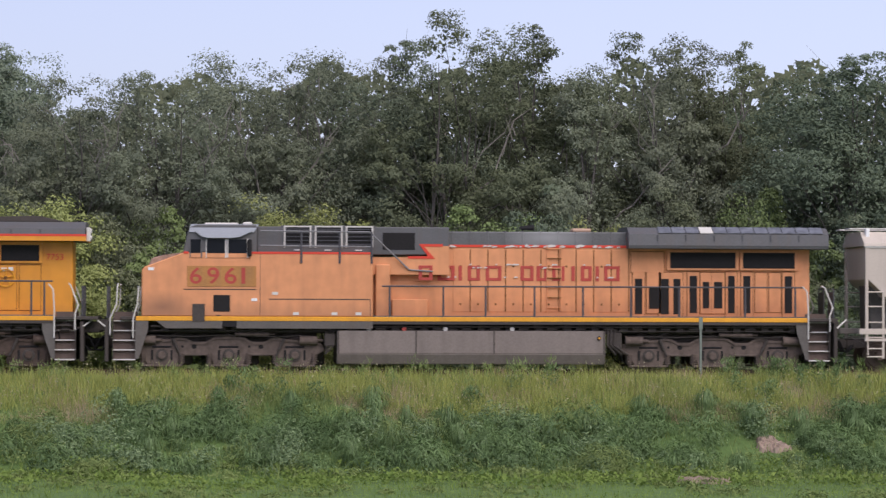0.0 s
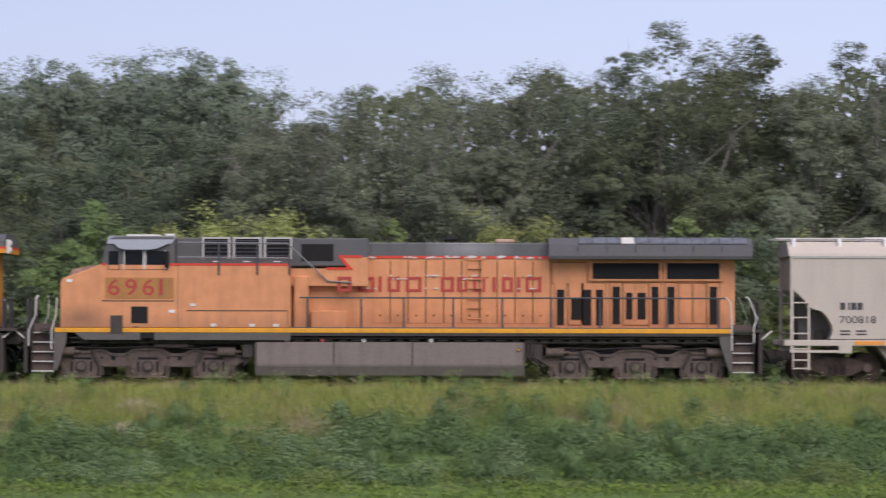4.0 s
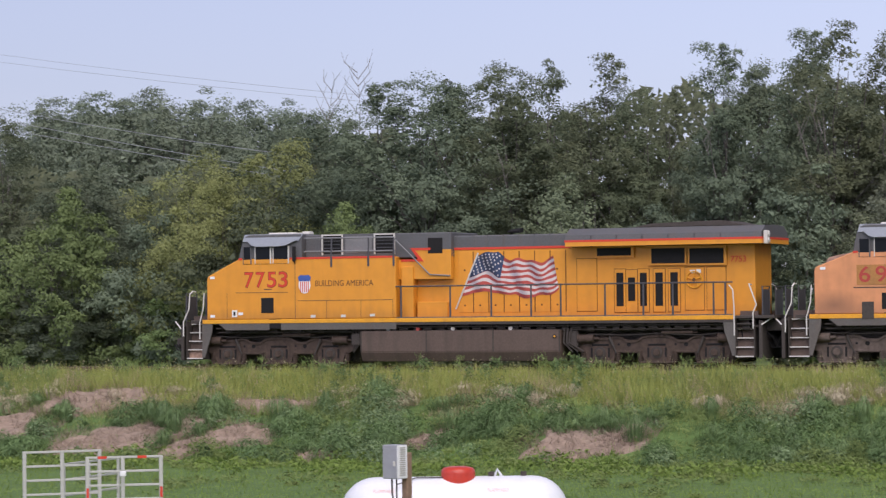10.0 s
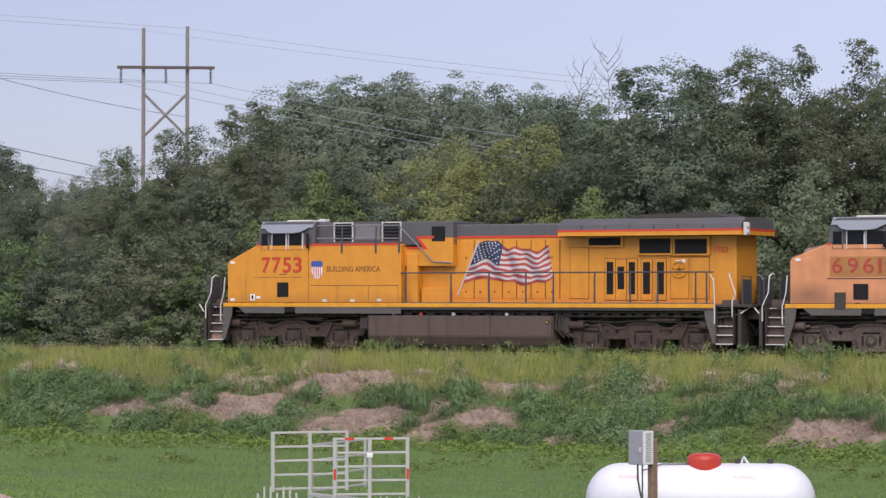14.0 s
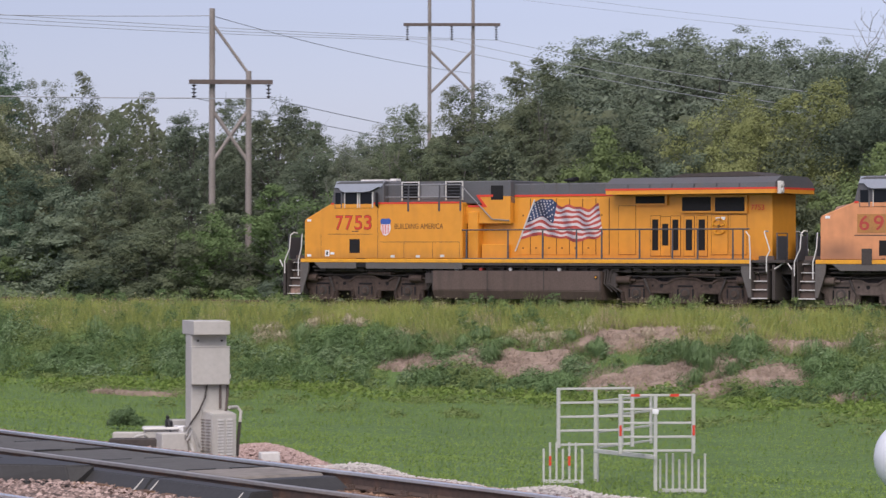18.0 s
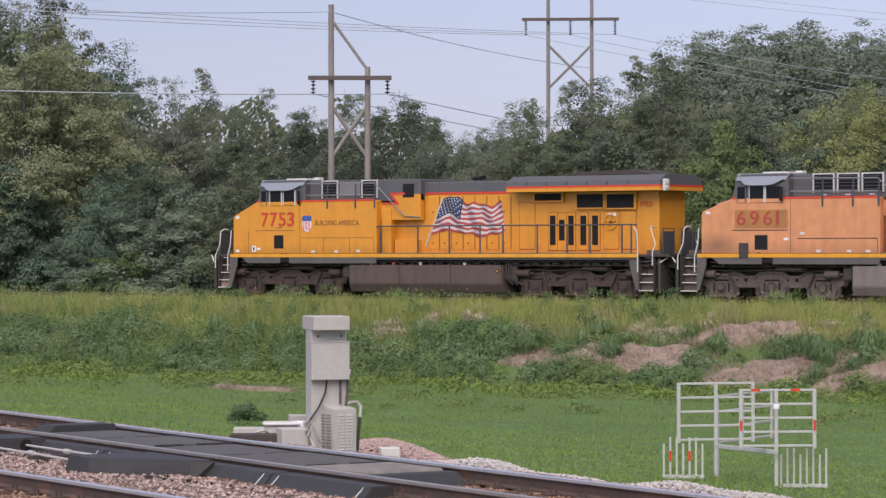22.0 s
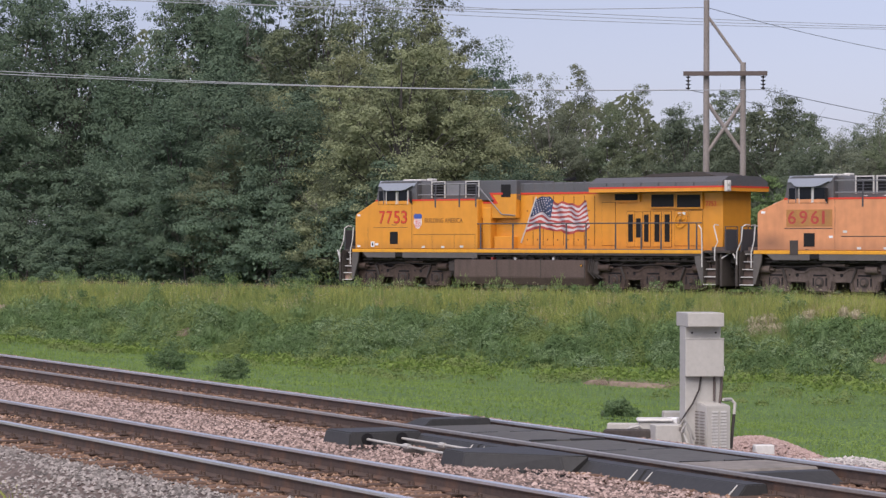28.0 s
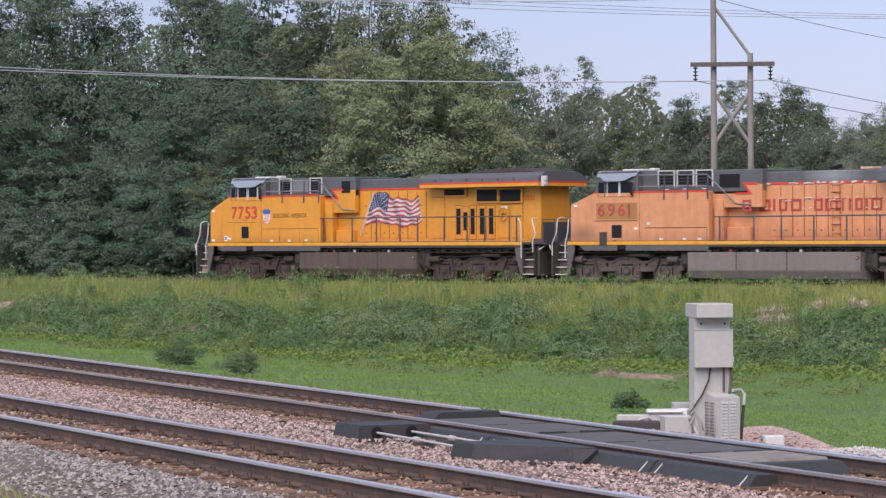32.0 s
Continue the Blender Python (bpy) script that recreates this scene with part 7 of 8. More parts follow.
FOREST = {
    "tall": [make_tree("tall_tree", "tall broadleaf tree with an open mid-green crown", 14, 3.6, 1.2, 52, 44000, 0.125, L_MID, 21, 0.3, 1.35, -0.2, 2, 1, 0.6, 0.1, flat=0.2),
             make_tree("tall_tree", "tall broadleaf tree with an uneven mid-green crown", 14, 3.2, 1.6, 46, 42000, 0.125, L_MID, 22, 0.4, 1.3, -0.3, 1, 2, 0.7, 0.12, flat=0.2),
             make_tree("tall_tree", "tall broadleaf tree with several leaders and airy foliage", 14, 3.4, 1.0, 44, 38000, 0.125, L_MID, 41, 0.45, 1.2, -0.3, 3, 3, 0.5, 0.2, flat=0.2)],
    "dark": [make_tree("dark_tree", "dense dark green broadleaf tree", 13, 3.8, 0.8, 50, 46000, 0.13, L_DARK, 23, 0.25, 1.55, -0.2, 0, 1, 0.45, 0.1, flat=0.5),
             make_tree("dark_tree", "dark green broadleaf tree with a ragged top", 13, 3.3, 1.0, 44, 42000, 0.125, L_DARK, 24, 0.42, 1.4, -0.2, 1, 2, 0.6, 0.25, flat=0.5)],
    "grey": [make_tree("grey_tree", "grey-green feathery tree with pale bare branches", 12, 3.5, 0.6, 48, 42000, 0.115, L_GREY, 25, 0.3, 1.3, -0.8, 5, 2, 0.55, 0.15),
             make_tree("grey_tree", "grey-green drooping tree with pale limbs", 12, 3.3, 0.8, 44, 40000, 0.115, L_GREY, 26, 0.4, 1.25, -1.0, 7, 3, 0.6, 0.18)],
    "olive": [make_tree("olive_tree", "large olive-green tree with a rounded leafy crown", 16, 5.0, 1.5, 80, 62000, 0.15, L_OLIVE, 27, 0.28, 1.55, -0.2, 0, 1, 0.4, 0.35, flat=0.3)],
    "lime": [make_tree("lime_bush", "leafy yellow-green bush before the dark wood", 5, 2.3, 0.2, 34, 30000, 0.085, L_LIME, 28, 0.3, 0.8, -0.5, 0, 3, 0.4, 0.3)],
    "bright": [make_tree("bright_tree", "lighter yellow-green broadleaf tree before the wood", 10, 4.0, 0.4, 54, 46000, 0.12, L_BRIGHT, 33, 0.3, 1.35, -0.1, 0, 2, 0.4, 0.15, flat=0.6)],
    "deep": [make_tree("deep_green_tree", "dense deep green broadleaf tree", 13, 3.8, 0.8, 46, 48000, 0.13, L_DEEP, 35, 0.28, 1.7, -0.3, 0, 1, 0.4, 0.1, flat=0.7),
             make_tree("deep_green_tree", "deep green broadleaf tree with a ragged top", 13, 3.4, 1.0, 42, 46000, 0.125, L_DEEP, 36, 0.4, 1.6, -0.3, 0, 2, 0.5, 0.2, flat=0.7)],
    "thicket": [make_tree("bush", "dense deep green bush at the edge of the wood", 4.5, 2.2, 0.0, 26, 24000, 0.095, L_DEEP, 37, 0.3, 0.95, -0.1, 0, 3, flat=0.6)],
    "far": [make_tree("far_tree", "distant broadleaf tree with a rounded crown, leaves painted pale for haze", 18, 7.2, 1.0, 90, 66000, 0.19, L_FAR, 29, 0.1, 2.2, -0.2, 0, 1, 0.2, 0.0, flat=0.3, core=150)],
    "bush": [make_tree("bush", "dense green bush at the edge of the wood", 4.5, 2.2, 0.0, 26, 24000, 0.095, L_MID, 30, 0.3, 0.95, -0.1, 0, 3, flat=0.3),
             make_tree("bush", "dull green bush at the edge of the wood", 4.5, 2.3, 0.0, 24, 24000, 0.09, L_DARK, 31, 0.3, 0.95, -0.4, 0, 3, flat=0.3),
             make_tree("bush", "fresh green bush at the edge of the wood", 4.5, 2.2, 0.0, 26, 24000, 0.09, L_FRESH, 34, 0.35, 0.9, -0.1, 0, 3, flat=0.3)],
}
HEIGHT = {"tall": 14, "dark": 13, "deep": 13, "thicket": 4.5, "grey": 12, "olive": 16, "lime": 5, "bright": 10, "far": 18, "bush": 4.5}
USED = {}
TREE_RS = random.Random(8)


def tree(kind, az, top, y, wide=1.0):
    """Plants a tree by its bearing and the elevation of its top, in degrees, at the depth y."""
    k = USED.get(kind, 0)
    USED[kind] = k + 1
    proto = FOREST[kind][k % len(FOREST[kind])]
    reach = {"olive": 6.5, "far": 8, "bush": 3.2, "thicket": 3.2, "lime": 3.2}.get(kind, 5) * wide
    y = max(y, 96.5 + reach * 0.9)
    x = -y * math.tan(radians(az))
    z = float(ground_z(x, y))
    h = EYE_Z + math.hypot(x, y) * math.tan(radians(top)) - z
    s = h / HEIGHT[kind]
    m = pose(x, y, z - 0.1, 0, 0, TREE_RS.uniform(0, 360)) @ Matrix.Diagonal((s ** 0.7 * wide, s ** 0.7 * wide, s, 1))
    if k < len(FOREST[kind]):
        proto.matrix_basis = m
        return proto
    return copy_thing(proto, m @ Matrix.Diagonal((*[1 / v for v in proto.scale], 1)))


tree("dark", -13.3, 5.13, 108, 1)
tree("dark", -12.3, 5.08, 106, 1.1)
tree("dark", -11.5, 4.93, 112, 1)
tree("tall", -10.1, 5.26, 122, 1)
tree("tall", -9.4, 5.43, 112, 1)
tree("grey", -8.7, 5.27, 110, 1)
tree("tall", -8.0, 5.51, 116, 1)
tree("lime", -7.6, 1.92, 101, 0.75)
tree("grey", -7.2, 4.83, 108, 1)
tree("tall", -6.3, 5.60, 110, 1)
tree("tall", -5.4, 5.63, 114, 1)
tree("tall", -4.4, 5.91, 107, 1)
tree("dark", -3.7, 5.38, 110, 0.9)
tree("grey", -3.0, 4.94, 112, 1)
tree("grey", -1.9, 5.20, 112, 1)
tree("lime", -1.7, 2.34, 100, 1.3)
tree("grey", -1.0, 4.92, 107, 1)
tree("grey", -0.0, 5.16, 112, 1)
tree("grey", 1.0, 4.74, 106, 1)
tree("grey", 1.9, 4.68, 110, 1)
tree("grey", 2.8, 4.61, 106, 1)
tree("lime", 3.6, 2.47, 100, 1.3)
tree("grey", 3.6, 4.16, 112, 1)
tree("dark", 4.1, 3.70, 108, 1)
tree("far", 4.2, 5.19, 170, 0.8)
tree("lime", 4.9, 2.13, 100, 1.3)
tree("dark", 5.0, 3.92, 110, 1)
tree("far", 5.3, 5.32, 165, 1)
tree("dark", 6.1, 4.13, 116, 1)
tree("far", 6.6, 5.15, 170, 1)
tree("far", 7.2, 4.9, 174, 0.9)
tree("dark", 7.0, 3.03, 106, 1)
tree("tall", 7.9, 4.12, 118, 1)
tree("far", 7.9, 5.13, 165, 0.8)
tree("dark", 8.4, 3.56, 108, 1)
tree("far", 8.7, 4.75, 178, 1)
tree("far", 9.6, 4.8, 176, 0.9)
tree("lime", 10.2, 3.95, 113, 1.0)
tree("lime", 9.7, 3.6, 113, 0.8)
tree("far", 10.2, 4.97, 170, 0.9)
tree("dark", 10.8, 2.9, 104, 0.7)
tree("dark", 9.5, 2.8, 104, 0.75)
tree("far", 11.6, 4.84, 175, 1)
tree("grey", 12.1, 4.84, 114, 0.8)
tree("grey", 13.1, 5.39, 107, 1.1)
tree("tall", 14.1, 5.49, 112, 1)
tree("tall", 15.1, 5.63, 110, 1)
tree("dark", 15.8, 5.43, 114, 0.8)
tree("dark", 16.8, 4.96, 110, 0.8)
tree("dark", 17.5, 5.23, 107, 0.75)
tree("tall", 18.5, 4.39, 114, 0.7)
tree("tall", 19.2, 4.46, 112, 0.8)
tree("tall", 20.0, 5.07, 112, 1)
tree("tall", 20.8, 4.93, 116, 0.9)
tree("tall", 21.5, 4.92, 110, 1)
tree("tall", 21.9, 4.83, 118, 1)
tree("tall", 22.8, 4.56, 114, 1)
tree("dark", 23.3, 4.79, 108, 1)
tree("dark", 24.3, 4.58, 110, 1)
tree("dark", 25.0, 4.14, 113, 1)
tree("tall", 25.8, 3.71, 116, 1)
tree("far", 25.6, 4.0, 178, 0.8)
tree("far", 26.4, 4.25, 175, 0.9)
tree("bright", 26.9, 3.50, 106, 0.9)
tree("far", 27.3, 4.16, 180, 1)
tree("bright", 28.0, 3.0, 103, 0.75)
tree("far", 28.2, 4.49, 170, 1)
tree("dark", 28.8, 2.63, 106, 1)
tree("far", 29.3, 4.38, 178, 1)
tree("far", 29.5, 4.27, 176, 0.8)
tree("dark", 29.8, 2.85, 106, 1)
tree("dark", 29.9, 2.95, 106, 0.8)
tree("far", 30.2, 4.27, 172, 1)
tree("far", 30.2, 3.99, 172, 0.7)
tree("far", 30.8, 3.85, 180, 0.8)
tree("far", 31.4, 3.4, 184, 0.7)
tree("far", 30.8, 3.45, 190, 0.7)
tree("tall", 31.7, 3.87, 107, 1)
tree("tall", 31.9, 3.79, 109, 1)
tree("dark", 32.4, 2.49, 104, 0.8)
tree("tall", 32.9, 3.42, 112, 1)
tree("tall", 33.1, 3.33, 112, 0.9)
tree("tall", 34.0, 2.97, 108, 0.8)
tree("tall", 34.3, 2.95, 112, 0.9)
tree("grey", 34.7, 2.58, 112, 0.8)
tree("far", 34.8, 2.40, 160, 0.6)
tree("grey", 35.3, 2.24, 106, 0.8)
tree("dark", 35.9, 2.63, 116, 0.8)
tree("dark", 36.6, 3.12, 118, 0.9)
tree("dark", 37.6, 3.07, 120, 0.9)
tree("dark", 38.4, 2.85, 116, 0.8)
tree("bush", 38.7, 0.87, 102, 1.4)
tree("tall", 39.2, 3.18, 122, 0.7)
tree("tall", 39.6, 1.9, 103, 1.0)
tree("tall", 39.8, 2.85, 114, 0.8)
tree("tall", 40.6, 3.56, 118, 0.8)
tree("bush", 40.6, 1.53, 103, 1.5)
tree("grey", 41.0, 3.40, 114, 0.8)
tree("deep", 41.6, 1.86, 108, 0.9)
tree("deep", 42.2, 4.10, 116, 0.8)
tree("olive", 42.6, 3.83, 112, 0.8)
tree("olive", 42.9, 4.42, 110, 0.9)
tree("olive", 43.9, 4.58, 106, 1)
tree("tall", 44.5, 5.75, 122, 1.0)
tree("tall", 43.5, 5.5, 124, 0.8)
tree("olive", 45.1, 4.41, 112, 0.8)
tree("tall", 45.2, 1.77, 103.5, 0.9)
tree("tall", 45.6, 5.75, 120, 1.1)
tree("deep", 46.3, 3.30, 106, 1.1)
tree("dark", 46.6, 5.6, 122, 1)
tree("tall", 47.3, 2.31, 103.5, 1)
tree("deep", 47.4, 3.95, 112, 1.1)
tree("dark", 47.4, 5.0, 118, 1)
tree("deep", 47.3, 5.3, 118, 0.75)
tree("deep", 48.5, 3.06, 107, 1.1)
tree("deep", 48.8, 3.7, 114, 0.9)
tree("deep", 48.1, 5.6, 116, 0.75)
tree("deep", 49.2, 1.74, 104, 1)
tree("deep", 49.3, 3.86, 120, 1.1)
tree("deep", 50.4, 5.35, 114, 0.9)
tree("deep", 51.3, 5.5, 116, 1.2)
tree("deep", 52.2, 2.98, 106, 1.2)
tree("deep", 52.5, 5.3, 112, 1.2)
tree("deep", 53.4, 4.39, 112, 1.2)


def snag(az, top, y, seed):
    """A dead tree with thin bare branches."""
    rs = random.Random(seed)
    x = -y * math.tan(radians(az))
    g = float(ground_z(x, y))
    h = EYE_Z + math.hypot(x, y) * math.tan(radians(top)) - g
    t = thing("dead_tree", "thin dead tree with bare grey branches", "tree", "trees behind the track", at=pose(x, y, g))
    pts = [Vector((0.5 * math.sin(k * 0.9 + seed) * k / 8, 0.2 * math.sin(k * 1.7), h * k / 8)) for k in range(9)]
    bm = bmesh.new()
    for k in range(8):
        rod(bm, pts[k], pts[k + 1], 0.075 * (1 - k / 8.4), 6, 0.075 * (1 - (k + 1) / 8.4))
    part("trunk", bm, DEADW, t)
    for k in range(16):
        u = rs.uniform(4.2, 7.9)
        p = pts[int(u)].lerp(pts[int(u) + 1], u % 1)
        s = rs.choice((-1, 1))
        q = p + Vector((s * rs.uniform(0.25, 0.6), rs.uniform(-0.3, 0.3), rs.uniform(0.3, 0.7)))
        e = q + Vector((s * rs.uniform(0.05, 0.4), rs.uniform(-0.2, 0.2), rs.uniform(0.3, 0.8)))
        bm = bmesh.new()
        rod(bm, p, q, 0.02, 5, 0.014)
        rod(bm, q, e, 0.014, 5, 0.005)
        rod(bm, q, q + Vector((-s * 0.12, 0.1, 0.4)), 0.01, 4, 0.004)
        part("branch", bm, DEADW, t)


snag(25.35, 4.5, 119, 1)
snag(24.75, 4.75, 119, 2)


# the depth of the wood behind the first rows
def deep_wood():
    rs = np.random.RandomState(77)
    n = 120000
    az = rs.uniform(-17, 56, n)
    y = rs.uniform(122, 132, n)
    x = -y * np.tan(np.radians(az))
    crest = np.interp(az, [-17, -3, 2, 4, 11, 12, 16, 23, 27, 31, 34.5, 36, 38, 41, 45, 56], [4.5, 4.55, 4.1, 3.1, 2.6, 3.8, 4.4, 3.6, 2.6, 2.6, 1.6, 2.2, 2.3, 2.8, 3.8, 3.8]) + 0.25 * np.sin(az * 2.1) + 0.15 * np.sin(az * 5.3)
    top = EYE_Z + np.hypot(x, y) * np.tan(np.radians(crest)) + 0.9
    z = -0.9 + top * rs.rand(n) ** 0.8
    p = np.stack([x, y, z], -1)
    tagged(new("far_wood", raw_mesh("far_wood", leaf_corners(p, 0.34, 0.34, -0.1, 78, np.array([0, -0.8, 0.5])), 3, L_MID)), "shaded leafy depth of the wood behind the trees", "wood", kind="stuff")


deep_wood()
# the undergrowth at the edge of the wood
for i in range(48):
    az = -15.5 + i * 1.45 + TREE_RS.uniform(-0.3, 0.3)
    tree("bush" if az < 42 else "thicket", az, TREE_RS.uniform(0.6, 1.5) if az < 37 else TREE_RS.uniform(0.4, 1.2), TREE_RS.uniform(100.5, 104.5), 1.15)
# taller bushes behind them
for i in range(34):
    az = -14.5 + i * 1.95 + TREE_RS.uniform(-0.6, 0.6)
    if not 33.5 < az < 38.5:
        tree("bush" if az < 42 else "thicket", az, TREE_RS.uniform(1.7, 2.9) if az < 33 else TREE_RS.uniform(1.2, 1.9), TREE_RS.uniform(102, 104.5), TREE_RS.uniform(0.85, 1.05))


# ---- power line ----
def bearing(az, d, z):
    return Vector((-d * math.sin(radians(az)), d * math.cos(radians(az)), z))


def el_z(el, d):
    return EYE_Z + d * math.tan(radians(el))


def insulator(parent, p, n=3):
    bm = bmesh.new()
    rod(bm, p, p - Vector((0, 0, 0.16 * n + 0.1)), 0.03, 6)
    for k in range(n):
        z = p.z - 0.14 - k * 0.17
        rod(bm, (p.x, p.y, z), (p.x, p.y, z - 0.06), 0.13, 12, 0.07)
    part("insulator", bm, GRIME, parent, "string of dark disc insulators")
    return p - Vector((0, 0, 0.16 * n + 0.1))


def pole(parent, foot, top, r):
    bm = bmesh.new()
    rod(bm, foot, top, r, 12, r * 0.75)
    part("pole", bm, WOODP, parent, "weathered wooden pole")


def two_pole_frame(name, label, d, az_a, az_b, el_a, el_b, el_arm, az0, az1, strings, r, brace_top, brace_low):
    f = thing(name, label, "power pole", "power line")
    ground = -0.9
    a, b = bearing(az_a, d, ground), bearing(az_b, d, ground)
    pole(f, a, bearing(az_a, d, el_z(el_a, d)), r)
    pole(f, b, bearing(az_b, d, el_z(el_b, d)), r)
    za = el_z(el_arm, d)
    p, q = bearing(az0, d - 0.3, za), bearing(az1, d - 0.3, za)
    bm = bmesh.new()
    w = (q - p).normalized()
    up, out = Vector((0, 0, 0.1)), Vector((w.y, -w.x, 0)) * 0.09
    vs = [bm.verts.new(e + s * up + o * out) for e in (p, q) for s in (-1, 1) for o in (-1, 1)]
    for fc in ((0, 1, 3, 2), (4, 6, 7, 5), (0, 4, 5, 1), (2, 3, 7, 6), (0, 2, 6, 4), (1, 5, 7, 3)):
        bm.faces.new([vs[i] for i in fc])
    part("crossarm", bm, WOODD, f, "dark wooden crossarm")
    for u, v in ((a, b), (b, a)):
        bm = bmesh.new()
        rod(bm, (u.x, u.y, el_z(brace_top, d)), (v.x, v.y, el_z(brace_low, d)), 0.09, 8)
        part("brace", bm, WOODP, f)
    return f, [insulator(f, p.lerp(q, s), 6 if d > 150 else 4) for s in strings]


far_frame, FAR_ENDS = two_pole_frame("power_pole", "tall wooden two-pole power line frame with crossed braces", 200, 33.71, 32.86, 5.21, 5.25, 4.44, 34.22, 32.33, (0.04, 0.5, 0.96), 0.16, 3.95, 3.1)
near_frame, NEAR_ENDS = two_pole_frame("power_pole", "wooden two-pole frame with one tall pole and a stay", 135, 37.95, 37.24, 4.74, 3.53, 3.31, 38.4, 36.77, (0.06, 0.95), 0.17, 2.78, 1.75)
bm = bmesh.new()
rod(bm, bearing(37.93, 135, el_z(4.43, 135)), bearing(37.26, 135, el_z(3.5, 135)), 0.07, 8)
part("stay", bm, WOODP, near_frame, "sloping timber stay between the poles")


def wire(p, q, sag, r=0.016):
    bm = bmesh.new()
    pts = [Vector(p).lerp(Vector(q), i / 20) - Vector((0, 0, sag * 4 * (i / 20) * (1 - i / 20))) for i in range(21)]
    tube(bm, pts, r, 5)
    me = bpy.data.meshes.new("power_wire")
    bm.to_mesh(me)
    bm.free()
    me.materials.append(WIRE)
    tagged(new("power_wire", me), "thin sagging power line wire", "wire", "power line")


for e, el in zip(FAR_ENDS, (2.3, 2.42, 2.8)):
    wire(e, bearing(24.0, 140, el_z(el, 140)), 0.25, 0.017)
for e, el in zip(FAR_ENDS, (4.98, 5.1, 5.2)):
    wire(e, bearing(53.0, 150, el_z(el, 150)), 0.4, 0.018)
for az, el, right, left in ((33.71, 5.17, 3.85, 6.35), (32.86, 5.21, 3.97, 6.5)):
    top = bearing(az, 200, el_z(el, 200))
    wire(top, bearing(22.0, 140, el_z(right, 140)), 0.25, 0.01)
    wire(top, bearing(53.0, 150, el_z(left, 150)), 0.3, 0.011)
wire(bearing(37.95, 135, el_z(4.6, 135)), bearing(53, 120, el_z(4.85, 120)), 0.35, 0.018)
wire(bearing(37.95, 135, el_z(4.6, 135)), bearing(32.9, 200, el_z(3.5, 200)), 0.3, 0.018)
for k, e in enumerate(NEAR_ENDS):
    wire(e, bearing(53, 120, el_z(3.38 - 0.07 * k, 120)), 0.3, 0.02)
    wire(e, bearing(29.5, 220, el_z(1.5 + 0.22 * k, 220)), 0.4, 0.02)


# ---- gas tank and meter post ----
def gas_tank():
    t = thing("gas_tank", "white horizontal gas tank with a red dome", "tank", at=pose(*bearing(22.85, 38.0, -0.27), 0, 0, 25))
    R, half = 0.475, 1.02
    bm = bmesh.new()
    rings = []
    prof = [(-half - 0.46 * math.cos(w), R * math.sin(w)) for w in np.linspace(0.02, math.pi / 2, 9)] + [(half + 0.46 * math.sin(w), R * math.cos(w)) for w in np.linspace(0, math.pi / 2 - 0.02, 9)]
    for x, r in prof:
        rings.append([bm.verts.new((x, r * math.cos(k * math.pi / 20), r * math.sin(k * math.pi / 20))) for k in range(40)])
    for a, b in zip(rings, rings[1:]):
        for k in range(40):
            bm.faces.new((a[k], a[(k + 1) % 40], b[(k + 1) % 40], b[k]))
    bm.faces.new(rings[0])
    bm.faces.new(rings[-1][::-1])
    for f in bm.faces:
        f.smooth = True
    part("shell", bm, TANKW, t)
    bm = bmesh.new()
    rings = []
    for r, z in ((0.222, 0.36), (0.222, 0.52), (0.215, 0.56), (0.185, 0.59), (0.11, 0.605), (0.01, 0.61)):
        rings.append([bm.verts.new((0.05 + r * math.cos(k * math.pi / 14), r * math.sin(k * math.pi / 14) - 0.04, z)) for k in range(28)])
    for a, b in zip(rings, rings[1:]):
        for k in range(28):
            bm.faces.new((a[k], a[(k + 1) % 28], b[(k + 1) % 28], b[k])).smooth = True
    part("dome", bm, REDCAP, t, "glossy red valve dome")
    for x in (-0.8, 0.8):
        bm = bmesh.new()
        slab(bm, x - 0.06, x + 0.06, -0.36, 0.36, -1.1, -0.3, 0.01)
        part("leg", bm, GALV, t)
    bm = bmesh.new()
    tube(bm, [(0.52, 0, 0.46), (0.56, 0, 0.56), (0.62, 0, 0.46)], 0.02)
    part("lifting_lug", bm, TANKW, t)
    for x in (0.48, 0.9):
        bm = bmesh.new()
        rod(bm, (x, 0, 0.46), (x, 0, 0.53), 0.04, 10)
        part("valve", bm, GRIME, t)
    bm = bmesh.new()
    tube(bm, [(-0.12, -0.12, 0.47), (-0.5, -0.16, 0.47), (-0.75, -0.4, 0.4)], 0.008)
    part("gas_line", bm, GRIME, t)
    pink = mat("faded_pink_print", (0.74, 0.45, 0.45), 0.5)
    for x in (-1.05, 0.42):
        o = lettering("printed_word", "FLAMMABLE", x, 0.0, 0.0, 0.055, pink, t, 0.27, 0.0)
        for v in o.data.vertices:
            w = radians(52) - v.co.z / R
            r = R + 0.002 - v.co.y * 0.25
            v.co = (v.co.x, -r * math.sin(w), r * math.cos(w))


gas_tank()


